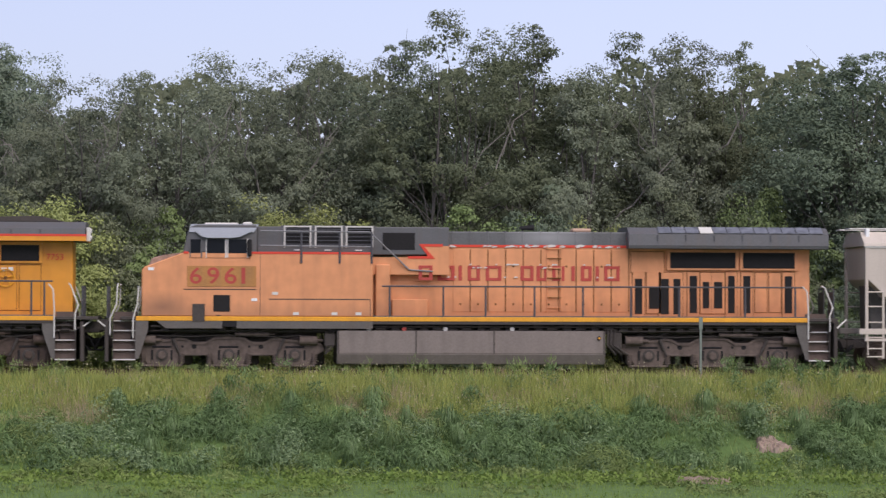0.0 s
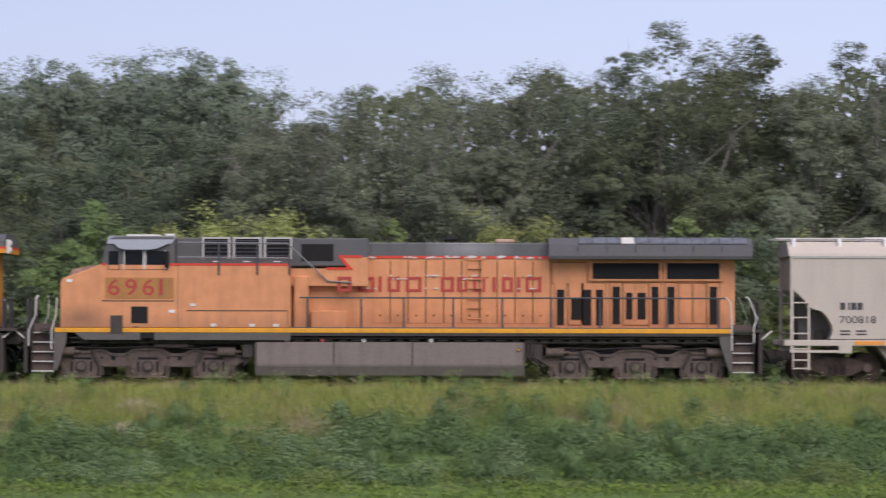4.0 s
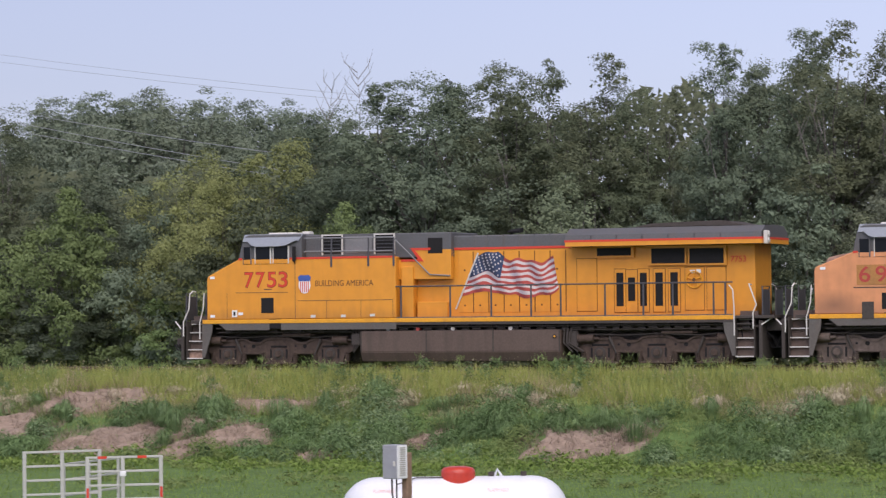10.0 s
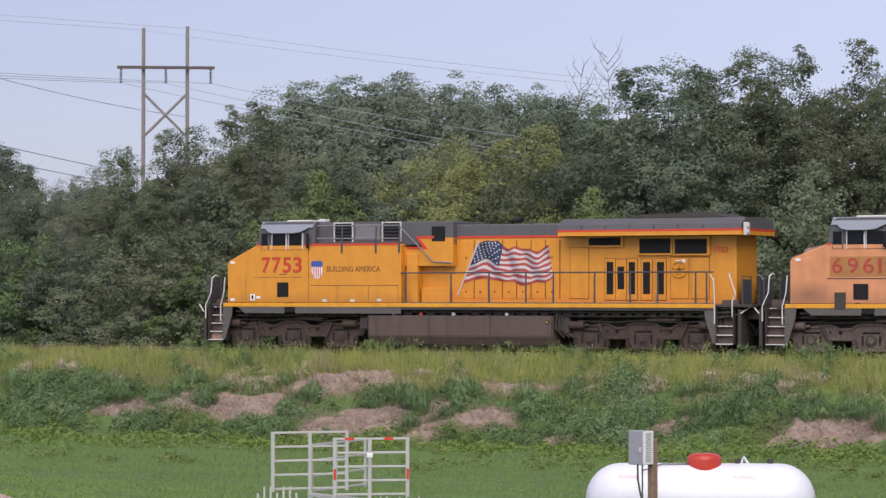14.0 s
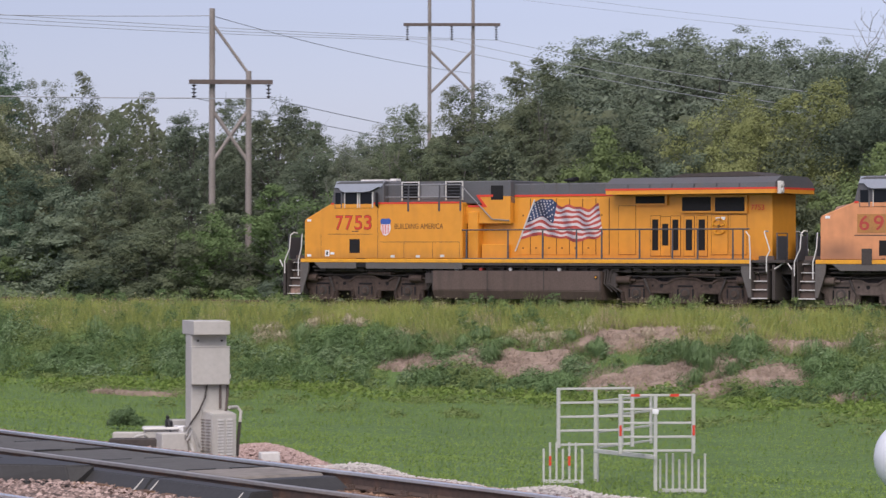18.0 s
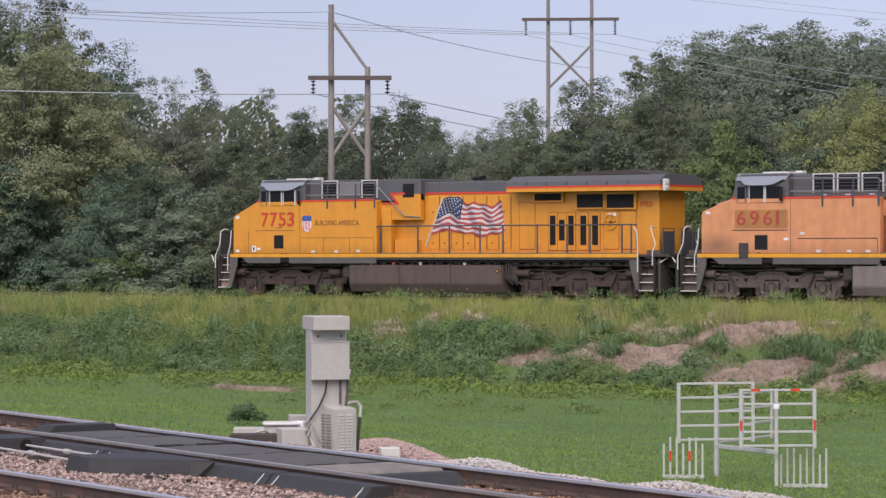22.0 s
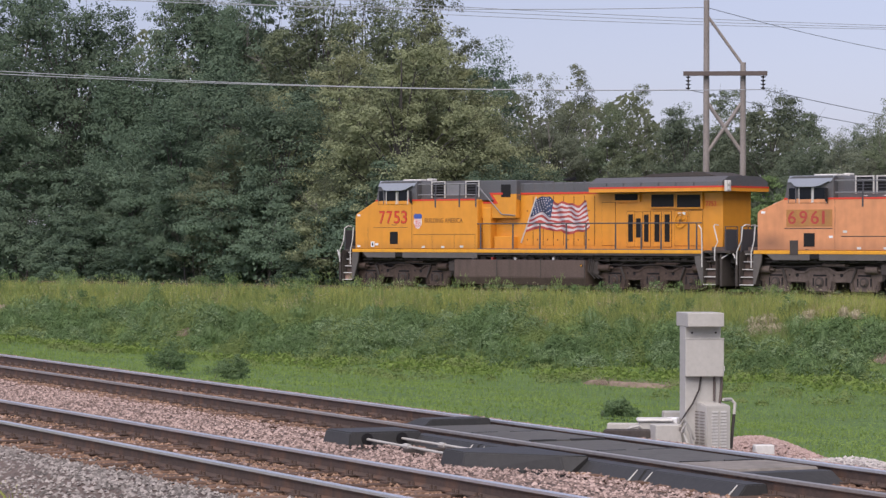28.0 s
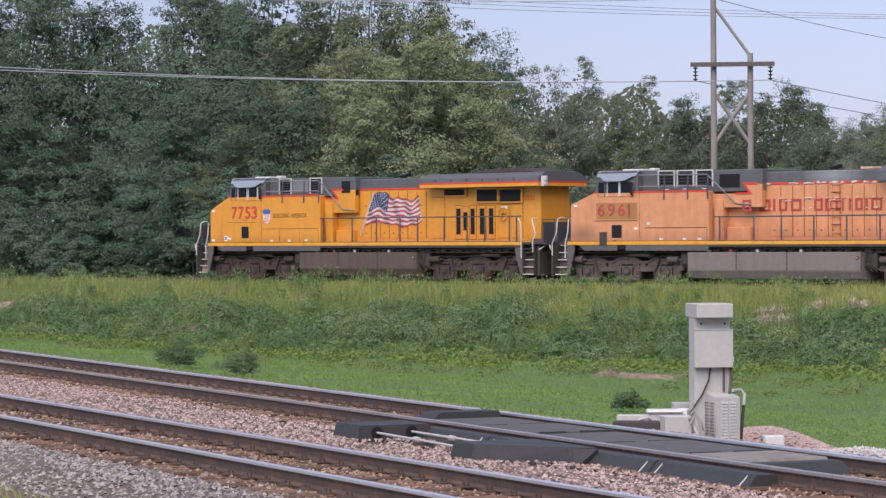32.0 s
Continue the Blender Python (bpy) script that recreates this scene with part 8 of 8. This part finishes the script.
def meter_post():
    p = bearing(23.85, 36.6, 0)
    g = float(ground_z(p.x, p.y))
    t = thing("meter_post", "grey meter box on a brown wooden post", "meter box", at=pose(p.x, p.y, g, 0, 0, -17))
    top = 0.69 - g
    bm = bmesh.new()
    slab(bm, 0.02, 0.11, -0.05, 0.05, -0.2, top - 0.1, 0.008)
    part("post", bm, POSTW, t)
    bm = bmesh.new()
    slab(bm, -0.12, 0.12, -0.25, -0.05, top - 0.42, top, 0.008)
    box = part("box", bm, ZINC, t, "grey metal box")
    # plate in white: the brightness of the lit side is in its colour
    bm = bmesh.new()
    slab(bm, 0.118, 0.124, -0.243, -0.057, top - 0.415, top - 0.005, 0.002)
    part("side_panel", bm, WHITE, box, "ventilated side panel, painted white for the light on it")
    bm = bmesh.new()
    for k in range(14):
        slab(bm, 0.122, 0.13, -0.2, -0.1, top - 0.38 + k * 0.026, top - 0.366 + k * 0.026)
    part("vent_slats", bm, GALV, box)
    bm = bmesh.new()
    slab(bm, 0.07, 0.09, -0.27, -0.25, top - 0.26, top - 0.2)
    part("latch", bm, PALE, box)
    bm = bmesh.new()
    tube(bm, [(-0.05, -0.15, top - 0.42), (-0.05, -0.15, top - 0.6), (-0.02, -0.13, top - 0.8), (0.0, -0.1, top - 0.9)], 0.012)
    tube(bm, [(0.0, -0.12, top - 0.42), (0.0, -0.12, g + 0.3)], 0.01)
    part("cable", bm, GRIME, t)


meter_post()


# ---- white metal racks on the lawn ----
def rack_panel(name, label, az0, az1, d, top_el, low_el, rails, posts, tape, turn):
    """An upright rack of square tubes with stakes below."""
    a, b = bearing(az0, d, 0), bearing(az1, d + turn, 0)
    g = float(ground_z(a.x, a.y))
    zt, zb = el_z(top_el, d), el_z(low_el, d)
    w = (b - a)
    L = w.length
    t = thing(name, label, "rack", "racks on the lawn", at=pose(a.x, a.y, g, 0, 0, math.degrees(math.atan2(w.y, w.x))))
    zt, zb = zt - g, zb - g
    for k in range(rails):
        z = zt + (zb - zt) * k / (rails - 1)
        bm = bmesh.new()
        slab(bm, 0, L, -0.02, 0.02, z - 0.019, z + 0.019, 0.005)
        bar = part("crossbar", bm, RACKM, t)
        if tape and k == 0:
            for s in (0.14, 0.68):
                bm = bmesh.new()
                slab(bm, L * s, L * s + 0.15, -0.028, -0.024, z - 0.022, z + 0.022)
                part("reflective_tape", bm, RED, bar, "red reflective tape")
    for s, foot in posts:
        bm = bmesh.new()
        x = L * s
        slab(bm, x - 0.03, x + 0.03, -0.045, 0.0, 0 if foot else zb - 0.05, zt + 0.02, 0.006)
        up = part("upright", bm, RACKM, t)
        if tape and not foot:
            bm = bmesh.new()
            slab(bm, x - 0.02, x + 0.02, -0.056, -0.05, zb + 0.25, zb + 0.42)
            part("reflective_tape", bm, RED, up, "red reflective tape")
    return t


rack_panel("metal_rack", "white square-tube metal rack standing on the lawn", 31.19, 29.75, 50.0, -2.66, -3.75, 5, ((0, False), (0.5, True), (1, False)), False, 0.4)
rack_panel("metal_rack", "white metal rack with red reflective tape", 29.98, 28.56, 48.2, -2.78, -3.86, 5, ((0, False), (0.48, True), (1, False)), True, 0.2)
rack_panel("metal_rack", "white metal rack standing edge on behind the others", 30.45, 29.4, 51.5, -2.9, -3.8, 4, ((0, True), (0.45, False), (1, False)), False, 2.0)


def rack_brace():
    """The low bar that ties the two rack posts together, and a small box on one of them."""
    a, b = bearing(30.47, 49.6, el_z(-3.86, 49.6)), bearing(29.29, 48.1, el_z(-3.98, 48.1))
    w = b - a
    t = thing("rack_brace", "low white bar between the posts of the racks", "rack", "racks on the lawn", at=pose(a.x, a.y, a.z, 0, math.degrees(-math.atan2(w.z, math.hypot(w.x, w.y))), math.degrees(math.atan2(w.y, w.x))))
    bm = bmesh.new()
    slab(bm, 0, w.length, -0.03, 0.03, -0.035, 0.035, 0.006)
    part("bar", bm, RACKM, t)
    c = bearing(29.29, 48.05, el_z(-3.1, 48))
    k = thing("sensor_box", "small white box fixed to the rack post", "box", "racks on the lawn", at=pose(c.x, c.y, c.z, 0, 0, 30))
    bm = bmesh.new()
    slab(bm, -0.05, 0.05, -0.05, 0.03, -0.04, 0.04, 0.01)
    part("box", bm, WHITE, k)


rack_brace()


def stakes(az0, az1, d, n, top_el, taped):
    a, b = bearing(az0, d, 0), bearing(az1, d, 0)
    g = float(ground_z(a.x, a.y))
    t = thing("stake_frame", "low white frame of upright stakes on the lawn", "rack", "racks on the lawn", at=pose(a.x, a.y, g, 0, 0, math.degrees(math.atan2((b - a).y, (b - a).x))))
    L = (b - a).length
    bm = bmesh.new()
    slab(bm, -0.03, L + 0.03, -0.03, 0.03, 0.02, 0.08, 0.006)
    part("base_bar", bm, RACKM, t)
    h = el_z(top_el, d) - g
    for k in range(n):
        x = L * k / (n - 1)
        bm = bmesh.new()
        hh = h * (1 if k % 3 else 0.85)
        slab(bm, x - 0.018, x + 0.018, -0.018, 0.018, 0.0, hh, 0.005)
        s = part("stake", bm, RACKM, t)
        if k in taped:
            bm = bmesh.new()
            slab(bm, x - 0.02, x + 0.02, -0.032, -0.026, hh * 0.45, hh * 0.68)
            part("reflective_tape", bm, RED, s, "red reflective tape")


stakes(31.47, 30.72, 48.6, 7, -3.7, (1, 4))
stakes(29.2, 28.33, 48.6, 8, -3.9, ())


# ---- lineside cabinet ----
def lineside_cabinet():
    p = bearing(38.0, 39.1, -0.62)
    t = thing("lineside_cabinet", "tall grey metal signal cabinet beside the track", "cabinet", at=pose(p.x, p.y, p.z, 0, 0, 51))
    bm = bmesh.new()
    slab(bm, -0.29, 0.19, -0.2, 0.14, -0.1, 1.9, 0.01)
    part("column", bm, GALV, t)
    bm = bmesh.new()
    prism(bm, [(-0.3, 1.88), (-0.3, 2.065), (0.19, 2.065), (0.19, 1.88)], -0.4, 0.3, 0.008)
    part("cap", bm, GALV, t, "grey weather hood")
    for x in (-0.2, 0.12):
        bm = bmesh.new()
        rod(bm, (x, -0.2, 1.8), (x, -0.215, 1.8), 0.014, 8)
        part("bolt", bm, GRIME, t)
    bm = bmesh.new()
    slab(bm, -0.31, 0.21, -0.31, -0.2, 1.22, 1.72, 0.01)
    door = part("door_box", bm, GALV, t, "plain grey cabinet door")
    bm = bmesh.new()
    slab(bm, -0.314, 0.214, -0.316, -0.2, 1.715, 1.73, 0.003)
    part("rain_lip", bm, GALV, door)
    bm = bmesh.new()
    slab(bm, 0.21, 0.225, -0.29, -0.25, 1.3, 1.36)
    part("latch", bm, PALE, door)
    pipes = ((((0.1, -0.22, 1.22), (0.1, -0.22, 0.9)), 0.016, WOODD), (((0.2, -0.22, 1.26), (0.2, -0.22, 1.1), (0.17, -0.23, 0.85)), 0.018, WOODD),
             (((-0.08, -0.22, 1.22), (-0.11, -0.24, 1.05), (-0.2, -0.24, 0.86), (-0.3, -0.24, 0.72), (-0.36, -0.22, 0.6)), 0.012, GRIME),
             (((0.2, -0.3, 0.92), (0.33, -0.2, 0.92), (0.38, -0.22, 0.86), (0.36, -0.25, 0.72)), 0.022, GALV), (((0.36, -0.25, 0.72), (0.33, -0.28, 0.5), (0.3, -0.3, 0.1)), 0.022, GRIME))
    for pts, r, m in pipes:
        bm = bmesh.new()
        tube(bm, pts, r, 8)
        part("conduit", bm, m, t)

    # the louvred unit stands before the column, turned away from it
    c = bearing(37.925, 38.62, -0.62)
    f = thing("ventilation_unit", "grey louvred ventilation box before the cabinet", "ventilation box", at=pose(c.x, c.y, c.z, 0, 0, 68))
    bm = bmesh.new()
    va = [bm.verts.new(q) for q in ((0, 0, 0), (0.36, 0, 0), (0.36, 0.4, 0), (0, 0.4, 0), (0, 0, 0.84), (0.36, 0, 0.84), (0.36, 0.4, 0.91), (0, 0.4, 0.91))]
    fs = [bm.faces.new([va[i] for i in k]) for k in ((3, 2, 1, 0), (4, 5, 6, 7), (0, 1, 5, 4), (1, 2, 6, 5), (2, 3, 7, 6), (3, 0, 4, 7))]
    bmesh.ops.bevel(bm, geom=list({e for k in fs for e in k.edges}), offset=0.012, segments=2, affect="EDGES")
    body = part("body", bm, GALV, f)
    # louvres coloured pale on the face that the light falls on
    for x0, x1 in ((0.07, 0.16), (0.2, 0.29)):
        for k in range(13):
            bm = bmesh.new()
            prism(bm, [(x0, 0.26 + k * 0.041), (x1, 0.26 + k * 0.041), (x1, 0.282 + k * 0.041), (x0, 0.282 + k * 0.041)], -0.014, 0.002)
            part("louvre", bm, PALE, body)
    # the same louvres coloured darker on the face turned from the light
    for y0, y1 in ((0.06, 0.17), (0.21, 0.32)):
        for k in range(13):
            bm = bmesh.new()
            slab(bm, -0.012, 0.002, y0, y1, 0.26 + k * 0.041, 0.276 + k * 0.041)
            part("louvre", bm, WOODP, body)
    bm = bmesh.new()
    slab(bm, -0.03, 0.39, -0.03, 0.43, -0.12, 0.06, 0.01)
    part("plinth", bm, GALV, f)

    def ground_box(name, label, az, d, w, dep, top_el, turn, paint, lid=None):
        q = bearing(az, d, 0)
        g = -0.6
        z = el_z(top_el, d) - g
        b = thing(name, label, "junction box", "boxes by the cabinet", at=pose(q.x, q.y, g, 0, 0, turn))
        bm = bmesh.new()
        slab(bm, -w / 2, w / 2, 0, dep, -0.1, z - (0.05 if lid else 0), 0.012)
        part("box", bm, paint, b)
        if lid:
            bm = bmesh.new()
            slab(bm, -w / 2 - 0.03, w / 2 + 0.03, -0.03, dep + 0.03, z - 0.05, z, 0.02)
            part("lid", bm, lid, b, "white box lid")

    ground_box("junction_box", "pale grey junction box beside the rail", 38.66, 38.3, 0.36, 0.3, -3.52, 55, GALV)
    ground_box("junction_box", "grey junction box with a white lid", 38.93, 38.8, 0.42, 0.3, -3.4, 42, GALV, PALE)
    ground_box("junction_box", "small grey junction box by the cabinet", 38.55, 39.6, 0.3, 0.25, -3.26, 45, GALV)
    ground_box("junction_box", "low white box on the crushed stone", 36.8, 37.9, 0.25, 0.2, -3.9, 48, PALE)
    ground_box("trough_lid", "long grey concrete trough lid beside the boxes", 39.3, 39.9, 0.8, 0.2, -3.5, 35, GALV)
    ground_box("junction_box", "small white box half sunk in the grass", 38.62, 39.0, 0.16, 0.14, -3.38, 20, WHITE)
    ground_box("cable_trough", "low dark slab beside the rail", 39.35, 38.5, 0.8, 0.3, -3.63, 35, GRIME)
    hoses = (((38.42, 38.3, -0.1), (38.33, 38.25, 0.02), (38.25, 38.3, -0.12), (38.2, 38.35, -0.3)), ((38.45, 38.4, -0.03), (38.36, 38.3, 0.08), (38.28, 38.35, -0.02), (38.16, 38.4, -0.2)),
             ((39.6, 38.9, -0.2), (39.4, 38.8, -0.08), (39.25, 38.75, -0.05), (39.1, 38.8, -0.12)), ((39.8, 39.3, -0.4), (39.6, 39.2, -0.2), (39.4, 39.25, -0.1), (39.15, 39.2, -0.02)), ((38.5, 38.5, -0.25), (38.44, 38.3, -0.02), (38.38, 38.35, -0.1), (38.3, 38.3, -0.25), (38.2, 38.35, -0.35)))
    for pts in hoses:
        bm = bmesh.new()
        tube(bm, [bearing(*q) for q in pts], 0.02, 8)
        me = bpy.data.meshes.new("hose")
        bm.to_mesh(me)
        bm.free()
        me.materials.append(GALV)
        tagged(new("hose", me), "pale flexible conduit between the boxes", "hose", "boxes by the cabinet")


lineside_cabinet()


# ---- a bird on the box ----
def blackbird():
    """A small black bird; x is its front, z up from its feet."""
    t = thing("bird", "small black bird perched on the junction box", "bird")
    bm = bmesh.new()
    bmesh.ops.create_uvsphere(bm, u_segments=14, v_segments=9, radius=1.0)
    for v in bm.verts:
        v.co = (v.co.x * 0.085 * (1.0 if v.co.x > 0 else 1.25), v.co.y * 0.034, 0.072 + v.co.z * 0.037)
    part("body", bm, PLUMAGE, t)
    bm = bmesh.new()
    bmesh.ops.create_uvsphere(bm, u_segments=12, v_segments=8, radius=0.027)
    for v in bm.verts:
        v.co += Vector((0.085, 0, 0.09))
    head = part("head", bm, PLUMAGE, t)
    bm = bmesh.new()
    rod(bm, (0.105, 0, 0.09), (0.138, 0, 0.086), 0.008, 6, 0.002)
    part("beak", bm, BLACK, head)
    bm = bmesh.new()
    prism(bm, [(-0.07, 0.07), (-0.22, 0.05), (-0.225, 0.062), (-0.08, 0.092)], -0.018, 0.018, 0.004)
    part("tail", bm, PLUMAGE, t)
    for s in (-1, 1):
        bm = bmesh.new()
        prism(bm, [(0.05, 0.09), (0.0, 0.105), (-0.14, 0.075), (-0.03, 0.05)], min(s * 0.036, s * 0.05), max(s * 0.036, s * 0.05), 0.004)
        part("wing", bm, PLUMAGE, t)
        bm = bmesh.new()
        rod(bm, (0.01, s * 0.018, 0.0), (0.0, s * 0.018, 0.045), 0.004, 5)
        part("leg", bm, GRIME, t)
    return t


PLUMAGE = mat("black_feathers", (0.012, 0.012, 0.015), 0.5, vary=0.4)
bird = blackbird()


# ---- rubber panels between and beside the rails ----
def panels():
    c0 = at_q(15.0, -31.5, 0)
    unit = thing("track_crossing", "black rubber panels fitted between and beside the rails", "track panels", at=pose(c0.x, c0.y, 0, 0, 0, -math.degrees(TURN)))

    def block(label, low, high, z0, z1, paint, bevel=0.012, name="panel"):
        """A block between two outlines given by a and q."""
        bm = bmesh.new()
        va = [bm.verts.new((a + 31.5, q - 15.0, z0)) for a, q in low]
        vb = [bm.verts.new((a + 31.5, q - 15.0, z1)) for a, q in high]
        n = len(va)
        fs = [bm.faces.new(va[::-1]), bm.faces.new(vb)] + [bm.faces.new((va[i], va[(i + 1) % n], vb[(i + 1) % n], vb[i])) for i in range(n)]
        bmesh.ops.bevel(bm, geom=list({e for f in fs for e in f.edges}), offset=bevel, segments=2, affect="EDGES")
        return part(name, bm, paint, unit, label)

    def rect(a0, a1, q0, q1):
        return [(a0, q0), (a1, q0), (a1, q1), (a0, q1)]

    # between the rails
    cuts = (-35.3, -33.7, -32.0, -30.2, -28.2)
    for k, (a0, a1) in enumerate(zip(cuts, cuts[1:])):
        z = -0.046 + 0.01 * (k % 2)
        block("dusty rubber panel", rect(a0 + 0.02, a1 - 0.02, 15.14, 16.44), rect(a0 + 0.03, a1 - 0.03, 15.15, 16.43), -0.18, z, DUSTY)
        for q0, q1 in ((15.4, 15.75), (15.95, 16.4)):
            block("", rect(a1 - 0.06, a1 + 0.015, q0, q1), rect(a1 - 0.06, a1 + 0.015, q0, q1), z - 0.02, z + 0.012, RUBBER, 0.004, "joint_strip")
    block("worn pale end panel", rect(-28.15, -27.0, 15.14, 16.44), rect(-28.15, -27.05, 15.15, 16.43), -0.18, -0.03, WORN)
    block("sloping end of the panels", rect(-26.98, -26.45, 15.14, 16.44), rect(-26.98, -26.75, 15.15, 16.43), -0.2, -0.05, RUBBER)
    block("raised rubber end ramp", rect(-36.3, -35.33, 15.3, 16.44), rect(-35.75, -35.33, 15.55, 16.4), -0.18, 0.035, RUBBER)
    # along the outer side of the near rail
    cuts = (-34.1, -31.95, -29.8, -27.7, -25.55)
    for a0, a1 in zip(cuts, cuts[1:]):
        o = block("", rect(a0 + 0.01, a1 - 0.01, 14.55, 14.97), rect(a0 + 0.015, a1 - 0.015, 14.7, 14.93), -0.24, -0.055, RUBBER)
        for a in (a0 + 0.14, a1 - 0.2):
            bm = bmesh.new()
            rod(bm, (a + 31.5, -0.455, -0.225), (a + 31.52, -0.31, -0.075), 0.01, 6)
            part("metal_clip", bm, GALV, o)
    # the two blocks that stand out from them
    ramp = block("rubber end block with two rod holes", rect(-34.65, -33.75, 13.72, 14.72), rect(-34.6, -33.77, 13.76, 14.72), -0.24, 0.0, RUBBER, 0.02)
    for q in (13.98, 14.45):
        bm = bmesh.new()
        rod(bm, (-33.75 + 31.5 - 0.02, q - 15, -0.09), (-33.75 + 31.5 + 0.008, q - 15, -0.09), 0.075, 16)
        part("rod_hole", bm, BLACK, ramp)
    block("pointed rubber end block", [(-30.75, 13.62), (-30.1, 13.62), (-29.15, 14.45), (-29.15, 14.7), (-30.75, 14.7)], [(-30.7, 13.66), (-30.12, 13.66), (-29.22, 14.42), (-29.05, 14.7), (-30.7, 14.7)], -0.24, 0.0, RUBBER, 0.015)
    for q, a1, z1 in ((13.98, -30.7, -0.12), (14.45, -31.2, -0.1)):
        bm = bmesh.new()
        rod(bm, at_q(q, -33.8, -0.09), at_q(q + 0.03, a1, z1), 0.016, 8)
        rod(bm, at_q(q + 0.01, -32.6, -0.097), at_q(q + 0.012, -32.45, -0.098), 0.032, 8)
        me = bpy.data.meshes.new("steel_rod")
        bm.to_mesh(me)
        bm.free()
        me.materials.append(GALV)
        tagged(new("steel_rod", me), "pale steel operating rod over the ballast", "rod", "rods by the track")
    bm = bmesh.new()
    slab(bm, -0.03, 0.03, -0.35, 0.35, -0.06, 0.09, 0.01)
    o = tagged(new("rod_bracket", bpy.data.meshes.new("rod_bracket")), "small dark bracket under the steel rods", "bracket", "rods by the track")
    bm.to_mesh(o.data)
    bm.free()
    o.data.materials.append(GRIME)
    o.matrix_basis = pose(*at_q(14.2, -32.3, -0.2), 0, 0, -math.degrees(TURN))


panels()


def stone_heap(name, label, q, a, half_q, half_a, h, material, seed, n, ridge=False):
    rs = np.random.RandomState(seed)
    u, v = rs.normal(0, 0.45, n), rs.uniform(-1, 1, n) if ridge else rs.normal(0, 0.45, n)

    def rise(u, v):
        return h * np.exp(-u * u * 1.6) * (np.exp(-v ** 6) * (1 + 0.12 * np.sin(v * 9) + 0.06 * np.sin(v * 23)) if ridge else np.exp(-v * v * 1.6))

    x = (q + u * half_q) * NQ[0] + (a + v * half_a) * ALONG[0]
    y = (q + u * half_q) * NQ[1] + (a + v * half_a) * ALONG[1]
    z = np.maximum(ground_z(x, y), -0.9) + rise(u, v) - 0.02 - rs.rand(n) * 0.05
    pebbles(name, label, np.stack([x, y, z], -1), 0.02 if ridge else 0.024, material, seed)
    bm = bmesh.new()
    us, vs = np.linspace(-1.6, 1.6, 13), np.linspace(-1.3, 1.3, 41)
    grid = []
    for v in vs:
        row = []
        for u in us:
            p = at_q(q + u * half_q, a + v * half_a)
            row.append(bm.verts.new((p.x, p.y, max(float(ground_z(p.x, p.y)), -0.9) + float(rise(u, v)) - 0.06)))
        grid.append(row)
    for ra, rb in zip(grid, grid[1:]):
        for i in range(12):
            bm.faces.new((ra[i], rb[i], rb[i + 1], ra[i + 1]))
    me = bpy.data.meshes.new(name + "_core")
    bm.to_mesh(me)
    bm.free()
    me.materials.append(STONEF if ridge else DIRT)
    tagged(new("stone_heap", me), label, "stones", kind="stuff")


stone_heap("rose_stones", "heap of rose-coloured crushed stone by the cabinet", 21.3, -36.8, 1.2, 1.9, 0.5, PEBBLE3, 41, 13000)
stone_heap("pale_stones", "pale crushed stone along the edge of the lawn", 20.1, -28.4, 0.75, 7.6, 0.44, PEBBLE5, 42, 16000, True)


def small_shrub(az, d, h, seed):
    p = bearing(az, d, 0)
    t = make_tree("weed_shrub", "small dark green shrub on the lawn", h, h * 0.62, 0.02, 22, 5000, 0.05, G_BUSH, seed, 0.3, h * 0.3, 0.8, 0, 2, 0.4, 0.8)
    t.matrix_basis = pose(p.x, p.y, float(ground_z(p.x, p.y)))


small_shrub(39.63, 66.5, 0.55, 61)
small_shrub(48.41, 86.0, 0.95, 64)
small_shrub(47.2, 79.0, 0.75, 65)


def marker_post():
    """A thin grey-green post before the track."""
    x, y = 15.05, 90.9
    g = float(ground_z(x, y))
    p = thing("marker_post", "thin weathered grey-green marker post beside the track", "post", at=pose(x, y, g))
    bm = bmesh.new()
    slab(bm, -0.035, 0.035, -0.03, 0.03, -0.2, 2.13 - g, 0.006)
    part("post", bm, POSTM, p)
    bm = bmesh.new()
    slab(bm, -0.06, 0.06, -0.045, -0.03, 1.75 - g, 2.12 - g, 0.006)
    part("marker_plate", bm, POSTM, p)


marker_post()

motions()
